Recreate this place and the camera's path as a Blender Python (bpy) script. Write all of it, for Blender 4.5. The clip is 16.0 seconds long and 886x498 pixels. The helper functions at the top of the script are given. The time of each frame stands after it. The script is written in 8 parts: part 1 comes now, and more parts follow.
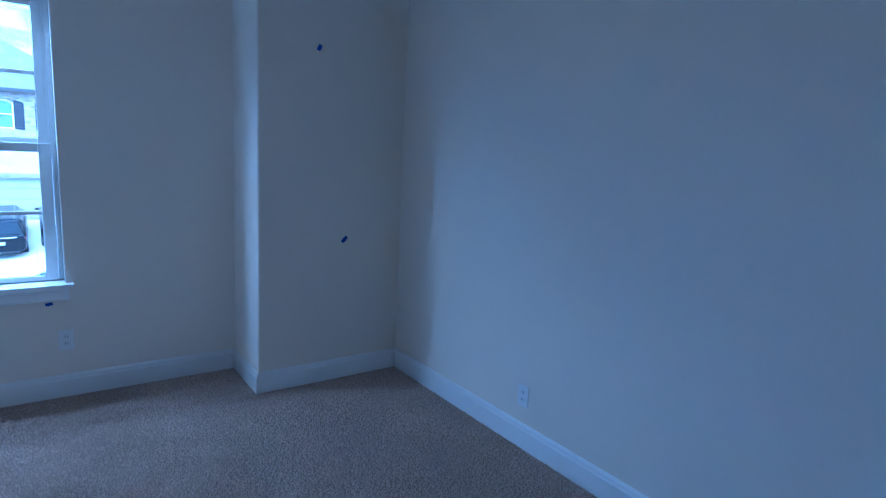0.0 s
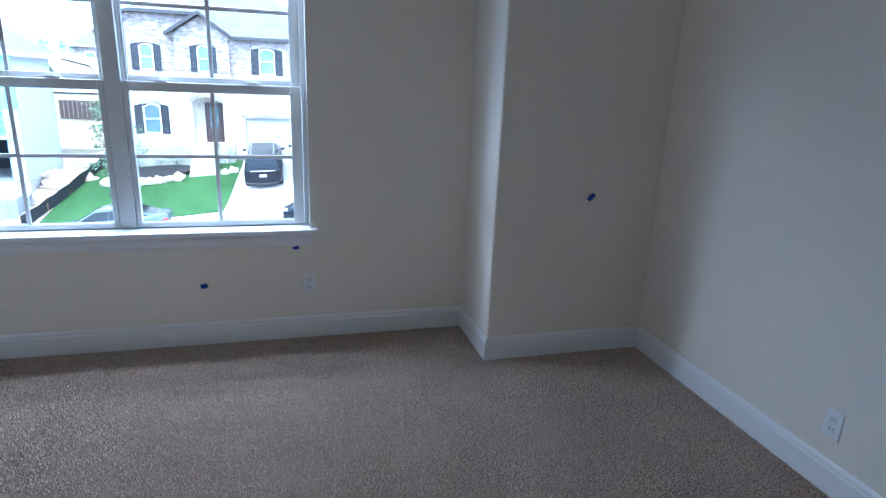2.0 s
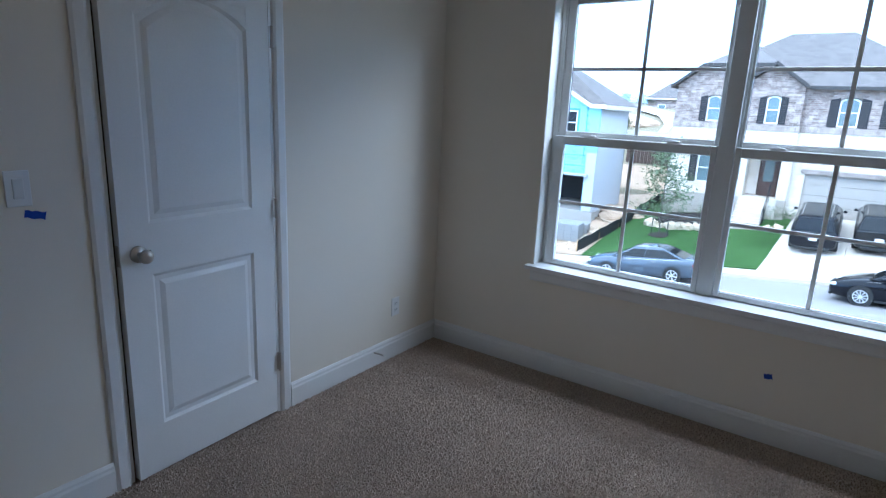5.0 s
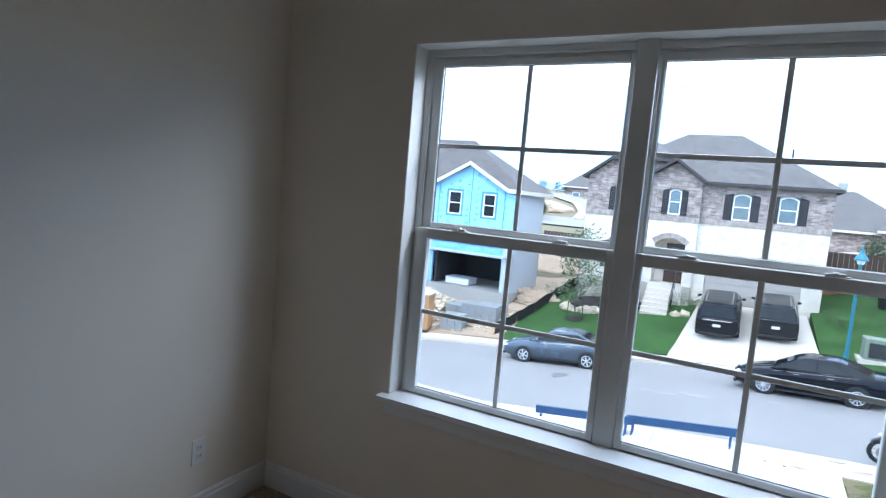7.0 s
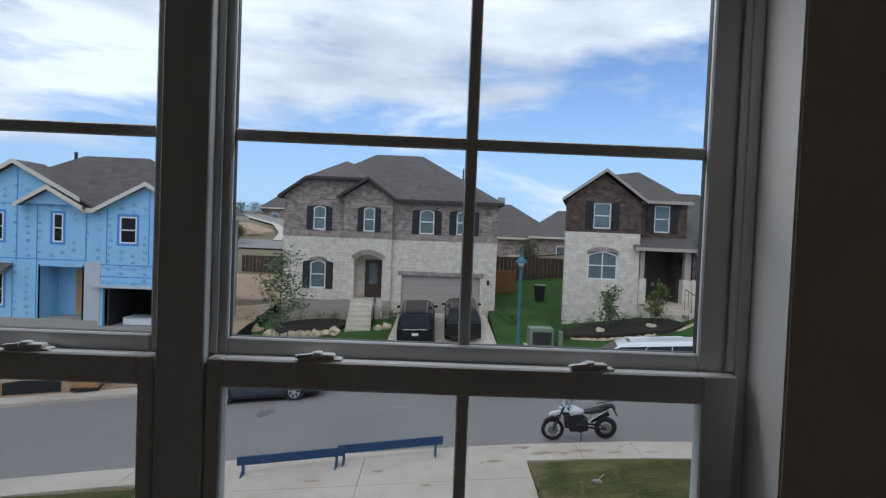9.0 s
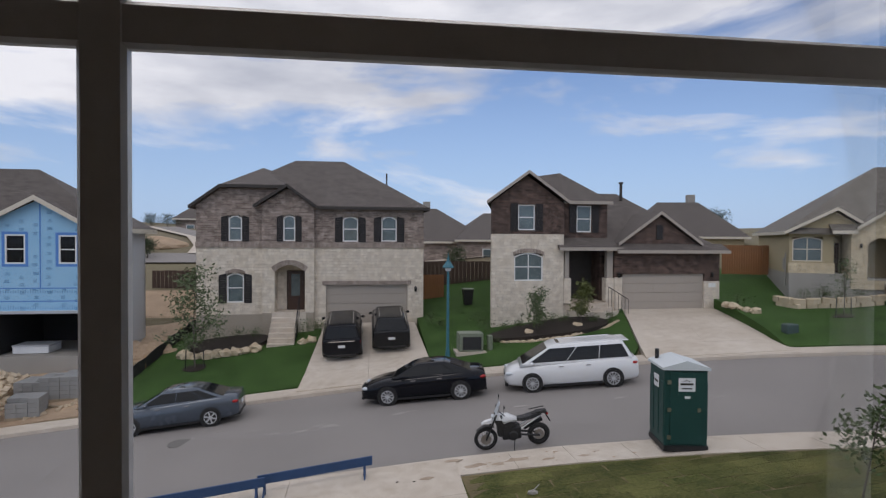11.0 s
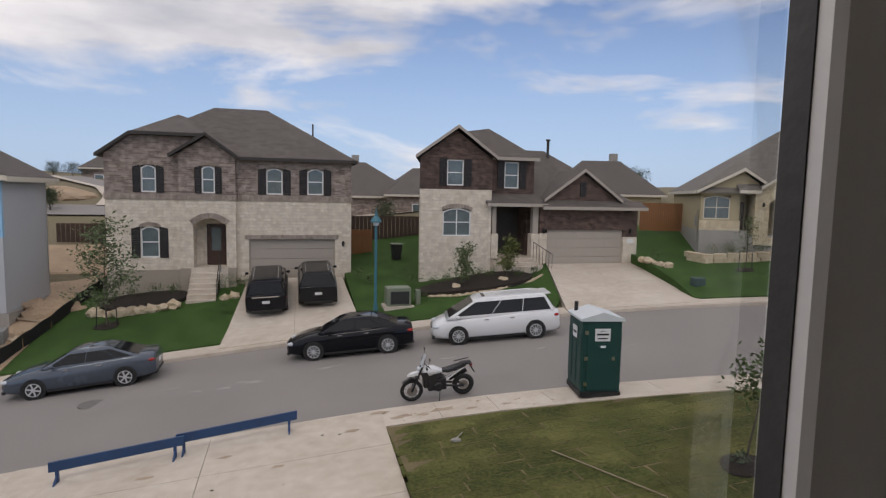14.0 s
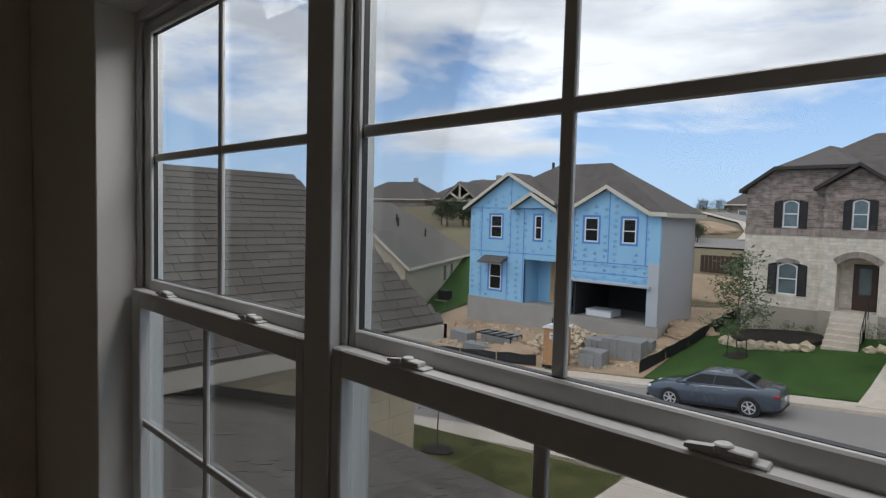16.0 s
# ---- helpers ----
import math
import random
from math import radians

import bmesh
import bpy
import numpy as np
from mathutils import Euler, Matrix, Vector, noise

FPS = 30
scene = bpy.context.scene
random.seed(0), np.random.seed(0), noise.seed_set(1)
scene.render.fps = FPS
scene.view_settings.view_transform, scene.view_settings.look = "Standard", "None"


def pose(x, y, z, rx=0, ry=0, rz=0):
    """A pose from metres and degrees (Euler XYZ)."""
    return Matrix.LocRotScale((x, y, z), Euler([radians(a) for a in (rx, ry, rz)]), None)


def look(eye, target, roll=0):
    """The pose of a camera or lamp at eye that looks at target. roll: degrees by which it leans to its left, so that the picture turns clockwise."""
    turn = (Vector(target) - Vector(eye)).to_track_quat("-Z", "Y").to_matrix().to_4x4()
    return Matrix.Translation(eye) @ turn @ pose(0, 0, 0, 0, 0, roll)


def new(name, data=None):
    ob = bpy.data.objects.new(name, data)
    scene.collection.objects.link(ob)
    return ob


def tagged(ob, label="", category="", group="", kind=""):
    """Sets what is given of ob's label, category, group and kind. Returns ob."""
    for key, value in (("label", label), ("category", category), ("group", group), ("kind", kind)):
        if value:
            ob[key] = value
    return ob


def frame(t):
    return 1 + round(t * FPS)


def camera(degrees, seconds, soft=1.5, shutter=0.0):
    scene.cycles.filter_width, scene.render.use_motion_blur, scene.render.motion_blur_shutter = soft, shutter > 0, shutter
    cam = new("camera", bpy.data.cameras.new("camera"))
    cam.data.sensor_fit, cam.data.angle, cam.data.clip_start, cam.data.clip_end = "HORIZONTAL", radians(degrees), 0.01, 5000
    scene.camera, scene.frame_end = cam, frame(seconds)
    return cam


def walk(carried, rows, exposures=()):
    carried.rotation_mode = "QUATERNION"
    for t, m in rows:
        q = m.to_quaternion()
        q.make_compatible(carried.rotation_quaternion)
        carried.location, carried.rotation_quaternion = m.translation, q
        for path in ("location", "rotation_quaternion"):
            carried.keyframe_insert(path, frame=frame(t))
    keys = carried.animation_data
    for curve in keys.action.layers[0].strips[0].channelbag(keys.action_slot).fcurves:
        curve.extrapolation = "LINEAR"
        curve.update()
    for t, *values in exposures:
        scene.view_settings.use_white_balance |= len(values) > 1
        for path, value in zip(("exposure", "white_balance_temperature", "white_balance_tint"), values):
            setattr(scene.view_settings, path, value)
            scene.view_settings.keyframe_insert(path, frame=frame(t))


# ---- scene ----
cam = camera(75.3, 16.0, soft=1.25)
PATH = [
    (0, (0.799, -3.712, 1.48), (1.958, -2.117, 1.145), 3.0),
    (0.5, (0.863, -3.604, 1.431), (1.932, -1.971, 0.996), 3.1),
    (1, (0.882, -3.397, 1.437), (1.795, -1.692, 0.928), 1.5),
    (1.5, (0.898, -3.254, 1.449), (1.653, -1.485, 0.899), 1.5),
    (2, (0.817, -3.191, 1.464), (1.332, -1.341, 0.907), 2.3),
    (2.5, (0.707, -3.175, 1.465), (0.837, -1.263, 0.892), 3.2),
    (3, (0.542, -3.177, 1.454), (0.237, -1.29, 0.866), 3.5),
    (3.5, (0.53, -3.147, 1.457), (-0.156, -1.372, 0.845), 3.4),
    (4, (0.524, -3.115, 1.48), (-0.508, -1.496, 0.921), 3.8),
    (6.3, (0.423, -2.596, 1.567), (-0.683, -0.969, 1.206), 2.8),
    (6.5, (0.387, -2.475, 1.552), (-0.631, -0.783, 1.234), 3.0),
    (7, (0.397, -2.128, 1.57), (-0.529, -0.366, 1.377), 5.0),
    (7.5, (0.398, -1.817, 1.56), (-0.181, 0.091, 1.406), 5.0),
    (8, (0.362, -1.51, 1.578), (0.17, 0.477, 1.453), 5.3),
    (8.5, (0.373, -1.136, 1.589), (0.315, 0.862, 1.509), 4.6),
    (9, (0.401, -0.842, 1.628), (0.432, 1.157, 1.57), 2.3),
    (11.3, (0.597, -0.083, 1.687), (0.953, 1.884, 1.652), 0.4),
    (11.5, (0.618, -0.054, 1.685), (1.038, 1.899, 1.593), 0.5),
    (12, (0.657, -0.022, 1.665), (1.243, 1.872, 1.402), 0.4),
    (12.5, (0.661, -0.008, 1.652), (1.328, 1.848, 1.32), 1.3),
    (13, (0.673, -0.006, 1.652), (1.349, 1.848, 1.329), 1.5),
    (13.5, (0.676, -0.012, 1.655), (1.327, 1.863, 1.405), 1.6),
    (14, (0.678, -0.041, 1.652), (1.196, 1.882, 1.464), 1.1),
    (14.5, (0.67, -0.202, 1.645), (0.807, 1.788, 1.497), 0.3),
    (15, (0.709, -0.359, 1.657), (0.246, 1.582, 1.523), 0.5),
    (15.5, (0.77, -0.432, 1.646), (-0.187, 1.323, 1.571), 3.0),
    (16, (0.834, -0.494, 1.638), (-0.533, 0.962, 1.523), 1.5),
]
EXPOSURES = [
    (0.0, 3.2, 3420, 6), (0.5, 3.4, 3800, 6), (1.0, 3.44, 4060, 7), (1.5, 3.5, 4420, 8), (2.0, 3.4, 4500, 8), (2.5, 3.22, 4500, 8), (3.5, 2.8, 4570, 8),
    (4.2, 2.56, 4660, 8), (6.3, 2.5, 5020, 8), (6.7, 2.36, 5070, 9), (7.0, 2.08, 5180, 10), (7.5, 1.64, 5400, 12), (8.0, 1.06, 5700, 14),
    (8.5, 0.52, 5950, 14), (9.0, 0.1, 5950, 14), (9.5, 0.0, 6200, 15), (11.3, -0.15, 6600, 22), (11.6, -0.16, 6650, 22), (12.0, -0.3, 6900, 24), (12.5, -0.2, 7050, 24), (13.5, -0.06, 7050, 23), (14.5, 0.0, 6950, 23), (15.0, 0.1, 6750, 20), (16.0, 0.14, 6500, 15),
]
walk(cam, [(t, look(eye, aim, roll)) for t, eye, aim, roll in PATH], EXPOSURES)

# ---- world and sun ----
SUN_EL, SUN_AZ = radians(52), radians(205)
world = bpy.data.worlds.new("sky")
scene.world = world
world.use_nodes = True
wn, wl = world.node_tree.nodes, world.node_tree.links
bg = wn["Background"]
sky = wn.new("ShaderNodeTexSky")
sky.sky_type, sky.sun_disc, sky.sun_elevation, sky.sun_rotation = "NISHITA", False, SUN_EL, SUN_AZ
sky.air_density, sky.dust_density, sky.ozone_density = 1.0, 0.3, 2.2
coord = wn.new("ShaderNodeTexCoord")
squash = wn.new("ShaderNodeMapping")
squash.inputs["Scale"].default_value = (1.0, 1.0, 3.4)
squash.inputs["Location"].default_value = (0.35, 0.1, 0.0)
wl.new(coord.outputs["Generated"], squash.inputs["Vector"])
puff = wn.new("ShaderNodeTexNoise")
puff.inputs["Scale"].default_value, puff.inputs["Detail"].default_value, puff.inputs["Roughness"].default_value = 2.1, 10, 0.58
puff.inputs["Distortion"].default_value = 0.3
wl.new(squash.outputs[0], puff.inputs["Vector"])
parts_ = wn.new("ShaderNodeSeparateXYZ")
wl.new(coord.outputs["Generated"], parts_.inputs[0])
lift = wn.new("ShaderNodeMapRange")
lift.inputs["From Min"].default_value, lift.inputs["From Max"].default_value = 0.10, 0.36
lift.inputs["To Min"].default_value, lift.inputs["To Max"].default_value = -0.075, 0.16
wl.new(parts_.outputs["Z"], lift.inputs["Value"])
both = wn.new("ShaderNodeMath")
wl.new(puff.outputs[0], both.inputs[0])
wl.new(lift.outputs[0], both.inputs[1])
cover = wn.new("ShaderNodeValToRGB")
cover.color_ramp.elements[0].position, cover.color_ramp.elements[1].position = 0.47, 0.60
wl.new(both.outputs[0], cover.inputs[0])
tone = wn.new("ShaderNodeTexNoise")
tone.inputs["Scale"].default_value, tone.inputs["Detail"].default_value = 3.4, 8
wl.new(squash.outputs[0], tone.inputs["Vector"])
cloud = wn.new("ShaderNodeValToRGB")
cloud.color_ramp.elements[0].position, cloud.color_ramp.elements[0].color = 0.34, (5.6, 6.0, 6.8, 1)
cloud.color_ramp.elements[1].position, cloud.color_ramp.elements[1].color = 0.60, (9.6, 9.8, 10.2, 1)
wl.new(tone.outputs[0], cloud.inputs[0])
clear = wn.new("ShaderNodeMix")
clear.data_type, clear.blend_type = "RGBA", "MULTIPLY"
clear.inputs["Factor"].default_value = 1.0
clear.inputs["B"].default_value = (1.0, 1.1, 1.28, 1)
wl.new(sky.outputs[0], clear.inputs["A"])
low = wn.new("ShaderNodeMapRange")
low.inputs["From Min"].default_value, low.inputs["From Max"].default_value = 0.0, 0.34
low.inputs["To Min"].default_value, low.inputs["To Max"].default_value = 0.9, 0.0
wl.new(parts_.outputs["Z"], low.inputs["Value"])
haze = wn.new("ShaderNodeMix")
haze.data_type = "RGBA"
haze.inputs["B"].default_value = (4.2, 6.0, 8.8, 1)
wl.new(low.outputs[0], haze.inputs["Factor"])
wl.new(clear.outputs["Result"], haze.inputs["A"])
blend = wn.new("ShaderNodeMix")
blend.data_type = "RGBA"
wl.new(cover.outputs[0], blend.inputs["Factor"])
wl.new(haze.outputs["Result"], blend.inputs["A"])
wl.new(cloud.outputs[0], blend.inputs["B"])
wl.new(blend.outputs["Result"], bg.inputs["Color"])
bg.inputs["Strength"].default_value = 0.1

sun = new("sun", bpy.data.lights.new("sun", "SUN"))
sun.data.energy, sun.data.angle, sun.data.color = 0.42, radians(14), (1.0, 0.95, 0.88)
sun.matrix_world = look((0, 0, 60), (math.cos(SUN_EL) * -math.sin(SUN_AZ) * 60, math.cos(SUN_EL) * -math.cos(SUN_AZ) * 60, 60 - 60 * math.sin(SUN_EL)))

# the sky's light through the window's head, tilted down into the room
head = new("window_light", bpy.data.lights.new("window_light", "AREA"))
head.data.shape, head.data.size, head.data.size_y, head.data.energy, head.data.color = "RECTANGLE", 1.8, 0.35, 10.0, (1.0, 0.97, 0.92)
head.matrix_world = look((0, 0.42, 2.42), (0, -2.2, 1.3))

# ---- building helpers ----
ORIGIN = {}


class Build:
    """A bmesh with a few solid shapes."""

    def __init__(self):
        self.bm = bmesh.new()

    def box(self, x0, y0, z0, x1, y1, z1, m=None):
        c = Vector(((x0 + x1) / 2, (y0 + y1) / 2, (z0 + z1) / 2))
        mm = Matrix.Translation(c) @ Matrix.Diagonal((abs(x1 - x0), abs(y1 - y0), abs(z1 - z0), 1))
        bmesh.ops.create_cube(self.bm, size=1, matrix=(m @ mm) if m else mm)
        return self

    def poly(self, pts):
        self.bm.faces.new([self.bm.verts.new(p) for p in pts])
        return self

    def prism(self, pts, d):
        """A flat outline pushed along the vector d."""
        d = Vector(d)
        a = [self.bm.verts.new(p) for p in pts]
        b = [self.bm.verts.new(Vector(p) + d) for p in pts]
        n = len(pts)
        self.bm.faces.new(a)
        self.bm.faces.new(b[::-1])
        for i in range(n):
            self.bm.faces.new((a[i], b[i], b[(i + 1) % n], a[(i + 1) % n]))
        return self

    def cyl(self, p, q, r, r2=None, seg=12):
        p, q = Vector(p), Vector(q)
        r2 = r if r2 is None else r2
        turn = (q - p).to_track_quat("Z", "Y").to_matrix().to_4x4()
        m = Matrix.Translation((p + q) / 2) @ turn
        bmesh.ops.create_cone(self.bm, cap_ends=True, segments=seg, radius1=r, radius2=max(r2, 0.0005), depth=(q - p).length, matrix=m)
        return self

    def ball(self, c, sx, sy=None, sz=None, sub=2, rough=0.0, seed=0):
        sy, sz = sy or sx, sz or sx
        got = bmesh.ops.create_icosphere(self.bm, subdivisions=sub, radius=1)
        for v in got["verts"]:
            k = 1 + rough * noise.noise(v.co * 1.7 + Vector((seed * 7.3, seed, 0)))
            v.co = Vector((v.co.x * sx * k, v.co.y * sy * k, v.co.z * sz * k)) + Vector(c)
        return self

    def loft(self, rings, cap=True):
        rows = [[self.bm.verts.new(p) for p in ring] for ring in rings]
        n = len(rows[0])
        for a, b in zip(rows, rows[1:]):
            for i in range(n):
                self.bm.faces.new((a[i], a[(i + 1) % n], b[(i + 1) % n], b[i]))
        if cap:
            self.bm.faces.new(rows[0][::-1])
            self.bm.faces.new(rows[-1])
        return self

    def bevel(self, w, seg=1):
        bmesh.ops.bevel(self.bm, geom=[e for e in self.bm.edges if e.calc_face_angle(0) > 0.6], offset=w, segments=seg, affect="EDGES", profile=0.5)
        return self


def thing(name, at=(0, 0, 0), label="", category="", group="", kind="", turn=0.0):
    """An Empty at a thing's base; its parts may be built in world coordinates when turn is 0 and local=False in part()."""
    root = new(name)
    root.empty_display_size = 0.1
    root.matrix_world = pose(*at, 0, 0, turn)
    ORIGIN[root] = Vector(at)
    return tagged(root, label, category, group, kind)


def part(name, b, material, parent=None, label="", local=False, smooth=False):
    """Links what was built as one mesh object under a thing or part."""
    bm = b.bm if isinstance(b, Build) else b
    if parent is not None and not local:
        bm.transform(Matrix.Translation(-ORIGIN[parent]))
    bmesh.ops.recalc_face_normals(bm, faces=bm.faces)
    me = bpy.data.meshes.new(name)
    bm.to_mesh(me)
    bm.free()
    if smooth:
        for f in me.polygons:
            f.use_smooth = True
    for m in material if isinstance(material, (list, tuple)) else (material,):
        me.materials.append(m)
    ob = new(name, me)
    if parent is not None:
        ob.parent = parent
        ORIGIN[ob] = ORIGIN[parent]
    return tagged(ob, label)


def structure(name, b, material, label, category="", smooth=False):
    return tagged(part(name, b, material, None, "", smooth=smooth), label, category or name.split("_")[0], "", "structure")


# ---- materials ----
def mat(name, color, rough=0.6, vary=0.12, scale=6.0, fine=80.0, bump=0.1, metal=0.0, tint=None, coat=0.0, dist=0.01, spec=0.5, rand=0.0):
    """A painted or raw surface: blotches at two scales, relief and uneven gloss."""
    m = bpy.data.materials.new(name)
    m.use_nodes = True
    n, l = m.node_tree.nodes, m.node_tree.links
    p = n["Principled BSDF"]
    p.inputs["Metallic"].default_value = metal
    p.inputs["Coat Weight"].default_value = coat
    p.inputs["Specular IOR Level"].default_value = spec
    tc = n.new("ShaderNodeTexCoord")
    a, b = n.new("ShaderNodeTexNoise"), n.new("ShaderNodeTexNoise")
    a.inputs["Scale"].default_value, a.inputs["Detail"].default_value = scale, 5
    b.inputs["Scale"].default_value, b.inputs["Detail"].default_value = fine, 3
    for t in (a, b):
        l.new(tc.outputs["Object"], t.inputs["Vector"])
    add = n.new("ShaderNodeMath")
    add.operation = "ADD"
    l.new(a.outputs[0], add.inputs[0])
    l.new(b.outputs[0], add.inputs[1])
    ramp = n.new("ShaderNodeMapRange")
    ramp.inputs["From Min"].default_value, ramp.inputs["From Max"].default_value = 0.6, 1.4
    l.new(add.outputs[0], ramp.inputs["Value"])
    mix = n.new("ShaderNodeMix")
    mix.data_type = "RGBA"
    c2 = tint or tuple(min(1, c * (1 + vary)) for c in color)
    c1 = tuple(c * (1 - vary) for c in color)
    mix.inputs["A"].default_value, mix.inputs["B"].default_value = (*c1, 1), (*c2, 1)
    l.new(ramp.outputs[0], mix.inputs["Factor"])
    out = mix.outputs["Result"]
    if rand:
        info = n.new("ShaderNodeObjectInfo")
        geo = n.new("ShaderNodeNewGeometry")
        su = n.new("ShaderNodeMath")
        su.operation = "ADD"
        l.new(info.outputs["Random"], su.inputs[0])
        l.new(geo.outputs["Random Per Island"], su.inputs[1])
        mr = n.new("ShaderNodeMapRange")
        mr.inputs["From Max"].default_value = 2.0
        mr.inputs["To Min"].default_value, mr.inputs["To Max"].default_value = 1 - rand, 1 + rand
        l.new(su.outputs[0], mr.inputs["Value"])
        hs = n.new("ShaderNodeHueSaturation")
        l.new(mr.outputs[0], hs.inputs["Value"])
        l.new(out, hs.inputs["Color"])
        out = hs.outputs[0]
    l.new(out, p.inputs["Base Color"])
    rr = n.new("ShaderNodeMapRange")
    rr.inputs["To Min"].default_value, rr.inputs["To Max"].default_value = max(0.02, rough - 0.08), min(1, rough + 0.08)
    l.new(a.outputs[0], rr.inputs["Value"])
    l.new(rr.outputs[0], p.inputs["Roughness"])
    if bump:
        bp = n.new("ShaderNodeBump")
        bp.inputs["Strength"].default_value, bp.inputs["Distance"].default_value = bump, dist
        l.new(add.outputs[0], bp.inputs["Height"])
        l.new(bp.outputs[0], p.inputs["Normal"])
    return m


def courses(name, c1, c2, mortar, w, h, rough=0.85, joint=0.012, bump=0.6, wall="xz", var=0.25, squash=1.0, noise_amt=0.35, offset=0.5):
    """Laid courses of brick, stone or shingle, for surfaces that stay far off."""
    m = bpy.data.materials.new(name)
    m.use_nodes = True
    n, l = m.node_tree.nodes, m.node_tree.links
    p = n["Principled BSDF"]
    p.inputs["Roughness"].default_value = rough
    tc = n.new("ShaderNodeTexCoord")
    sep, com = n.new("ShaderNodeSeparateXYZ"), n.new("ShaderNodeCombineXYZ")
    l.new(tc.outputs["Object"], sep.inputs[0])
    su = n.new("ShaderNodeMath")
    su.operation = "ADD"
    l.new(sep.outputs["X"], su.inputs[0])
    l.new(sep.outputs["Y"], su.inputs[1])
    l.new(su.outputs[0], com.inputs["X"])
    l.new(sep.outputs["Z"], com.inputs["Y"])
    wob = n.new("ShaderNodeTexNoise")
    wob.inputs["Scale"].default_value = 1.3
    l.new(tc.outputs["Object"], wob.inputs["Vector"])
    vm = n.new("ShaderNodeVectorMath")
    vm.operation = "MULTIPLY_ADD"
    l.new(wob.outputs["Color"], vm.inputs[0])
    vm.inputs[1].default_value = (noise_amt * h, noise_amt * h * 0.5, 0)
    l.new(com.outputs[0], vm.inputs[2])
    br = n.new("ShaderNodeTexBrick")
    br.offset, br.squash, br.squash_frequency = offset, squash, 2
    br.inputs["Scale"].default_value = 1.0
    br.inputs["Brick Width"].default_value, br.inputs["Row Height"].default_value, br.inputs["Mortar Size"].default_value = w, h, joint
    br.inputs["Mortar Smooth"].default_value = 0.3
    br.inputs["Bias"].default_value = 0.0
    br.inputs["Color1"].default_value, br.inputs["Color2"].default_value, br.inputs["Mortar"].default_value = (*c1, 1), (*c2, 1), (*mortar, 1)
    l.new(vm.outputs[0], br.inputs["Vector"])
    big = n.new("ShaderNodeTexNoise")
    big.inputs["Scale"].default_value, big.inputs["Detail"].default_value = 3.0, 8
    l.new(tc.outputs["Object"], big.inputs["Vector"])
    hs = n.new("ShaderNodeHueSaturation")
    mr = n.new("ShaderNodeMapRange")
    mr.inputs["From Min"].default_value, mr.inputs["From Max"].default_value = 0.3, 0.7
    mr.inputs["To Min"].default_value, mr.inputs["To Max"].default_value = 1 - var, 1 + var
    l.new(big.outputs[0], mr.inputs["Value"])
    l.new(mr.outputs[0], hs.inputs["Value"])
    l.new(br.outputs["Color"], hs.inputs["Color"])
    l.new(hs.outputs[0], p.inputs["Base Color"])
    mx = n.new("ShaderNodeMath")
    mx.operation = "MULTIPLY_ADD"
    l.new(br.outputs["Fac"], mx.inputs[0])
    mx.inputs[1].default_value = -1.0
    l.new(big.outputs[0], mx.inputs[2])
    bp = n.new("ShaderNodeBump")
    bp.inputs["Strength"].default_value, bp.inputs["Distance"].default_value = bump, 0.02
    l.new(mx.outputs[0], bp.inputs["Height"])
    l.new(bp.outputs[0], p.inputs["Normal"])
    return m


def glass(name, tint=(0.96, 0.99, 0.98), gloss=0.28):
    m = bpy.data.materials.new(name)
    m.use_nodes = True
    n, l = m.node_tree.nodes, m.node_tree.links
    n.remove(n["Principled BSDF"])
    t, g, mix, f = n.new("ShaderNodeBsdfTransparent"), n.new("ShaderNodeBsdfGlossy"), n.new("ShaderNodeMixShader"), n.new("ShaderNodeFresnel")
    f.inputs["IOR"].default_value = 1.45
    mu = n.new("ShaderNodeMath")
    mu.operation = "MULTIPLY"
    mu.inputs[1].default_value = gloss
    l.new(f.outputs[0], mu.inputs[0])
    t.inputs["Color"].default_value = (*tint, 1)
    g.inputs["Roughness"].default_value = 0.01
    l.new(mu.outputs[0], mix.inputs[0])
    l.new(t.outputs[0], mix.inputs[1])
    l.new(g.outputs[0], mix.inputs[2])
    l.new(mix.outputs[0], n["Material Output"].inputs["Surface"])
    return m


M = {}
M["wall"] = mat("wall_paint", (0.80, 0.745, 0.65), 0.75, 0.02, 1.5, 240, 0.12, dist=0.003)
M["ceil"] = mat("ceiling_paint", (0.78, 0.77, 0.74), 0.85, 0.02, 2, 200, 0.2, dist=0.004)
M["trim"] = mat("white_trim", (0.80, 0.80, 0.79), 0.38, 0.03, 4, 120, 0.04, dist=0.002)
M["reveal"] = mat("painted_reveal", (0.79, 0.78, 0.74), 0.6, 0.02, 1.5, 200, 0.1, dist=0.003)
M["vinyl"] = mat("white_vinyl", (0.74, 0.75, 0.74), 0.42, 0.03, 5, 150, 0.03, dist=0.002)
M["track"] = mat("dark_track", (0.05, 0.05, 0.05), 0.6, 0.2)
M["carpet"] = mat("beige_carpet", (0.40, 0.328, 0.265), 0.98, 0.30, 3.0, 170, 1.0, dist=0.03, spec=0.1)
M["tuft"] = mat("carpet_tuft", (0.52, 0.427, 0.348), 0.98, 0.18, 2.0, 60, 0.0, spec=0.1, rand=0.30)
M["tape"] = mat("blue_tape", (0.01, 0.06, 0.42), 0.7, 0.15, 30, 300)
M["nickel"] = mat("brushed_nickel", (0.55, 0.52, 0.48), 0.3, 0.08, 20, 300, metal=1.0)
M["pane"] = glass("window_pane")
M["screen"] = bpy.data.materials.new("insect_mesh")
M["screen"].use_nodes = True
sn_, sl_ = M["screen"].node_tree.nodes, M["screen"].node_tree.links
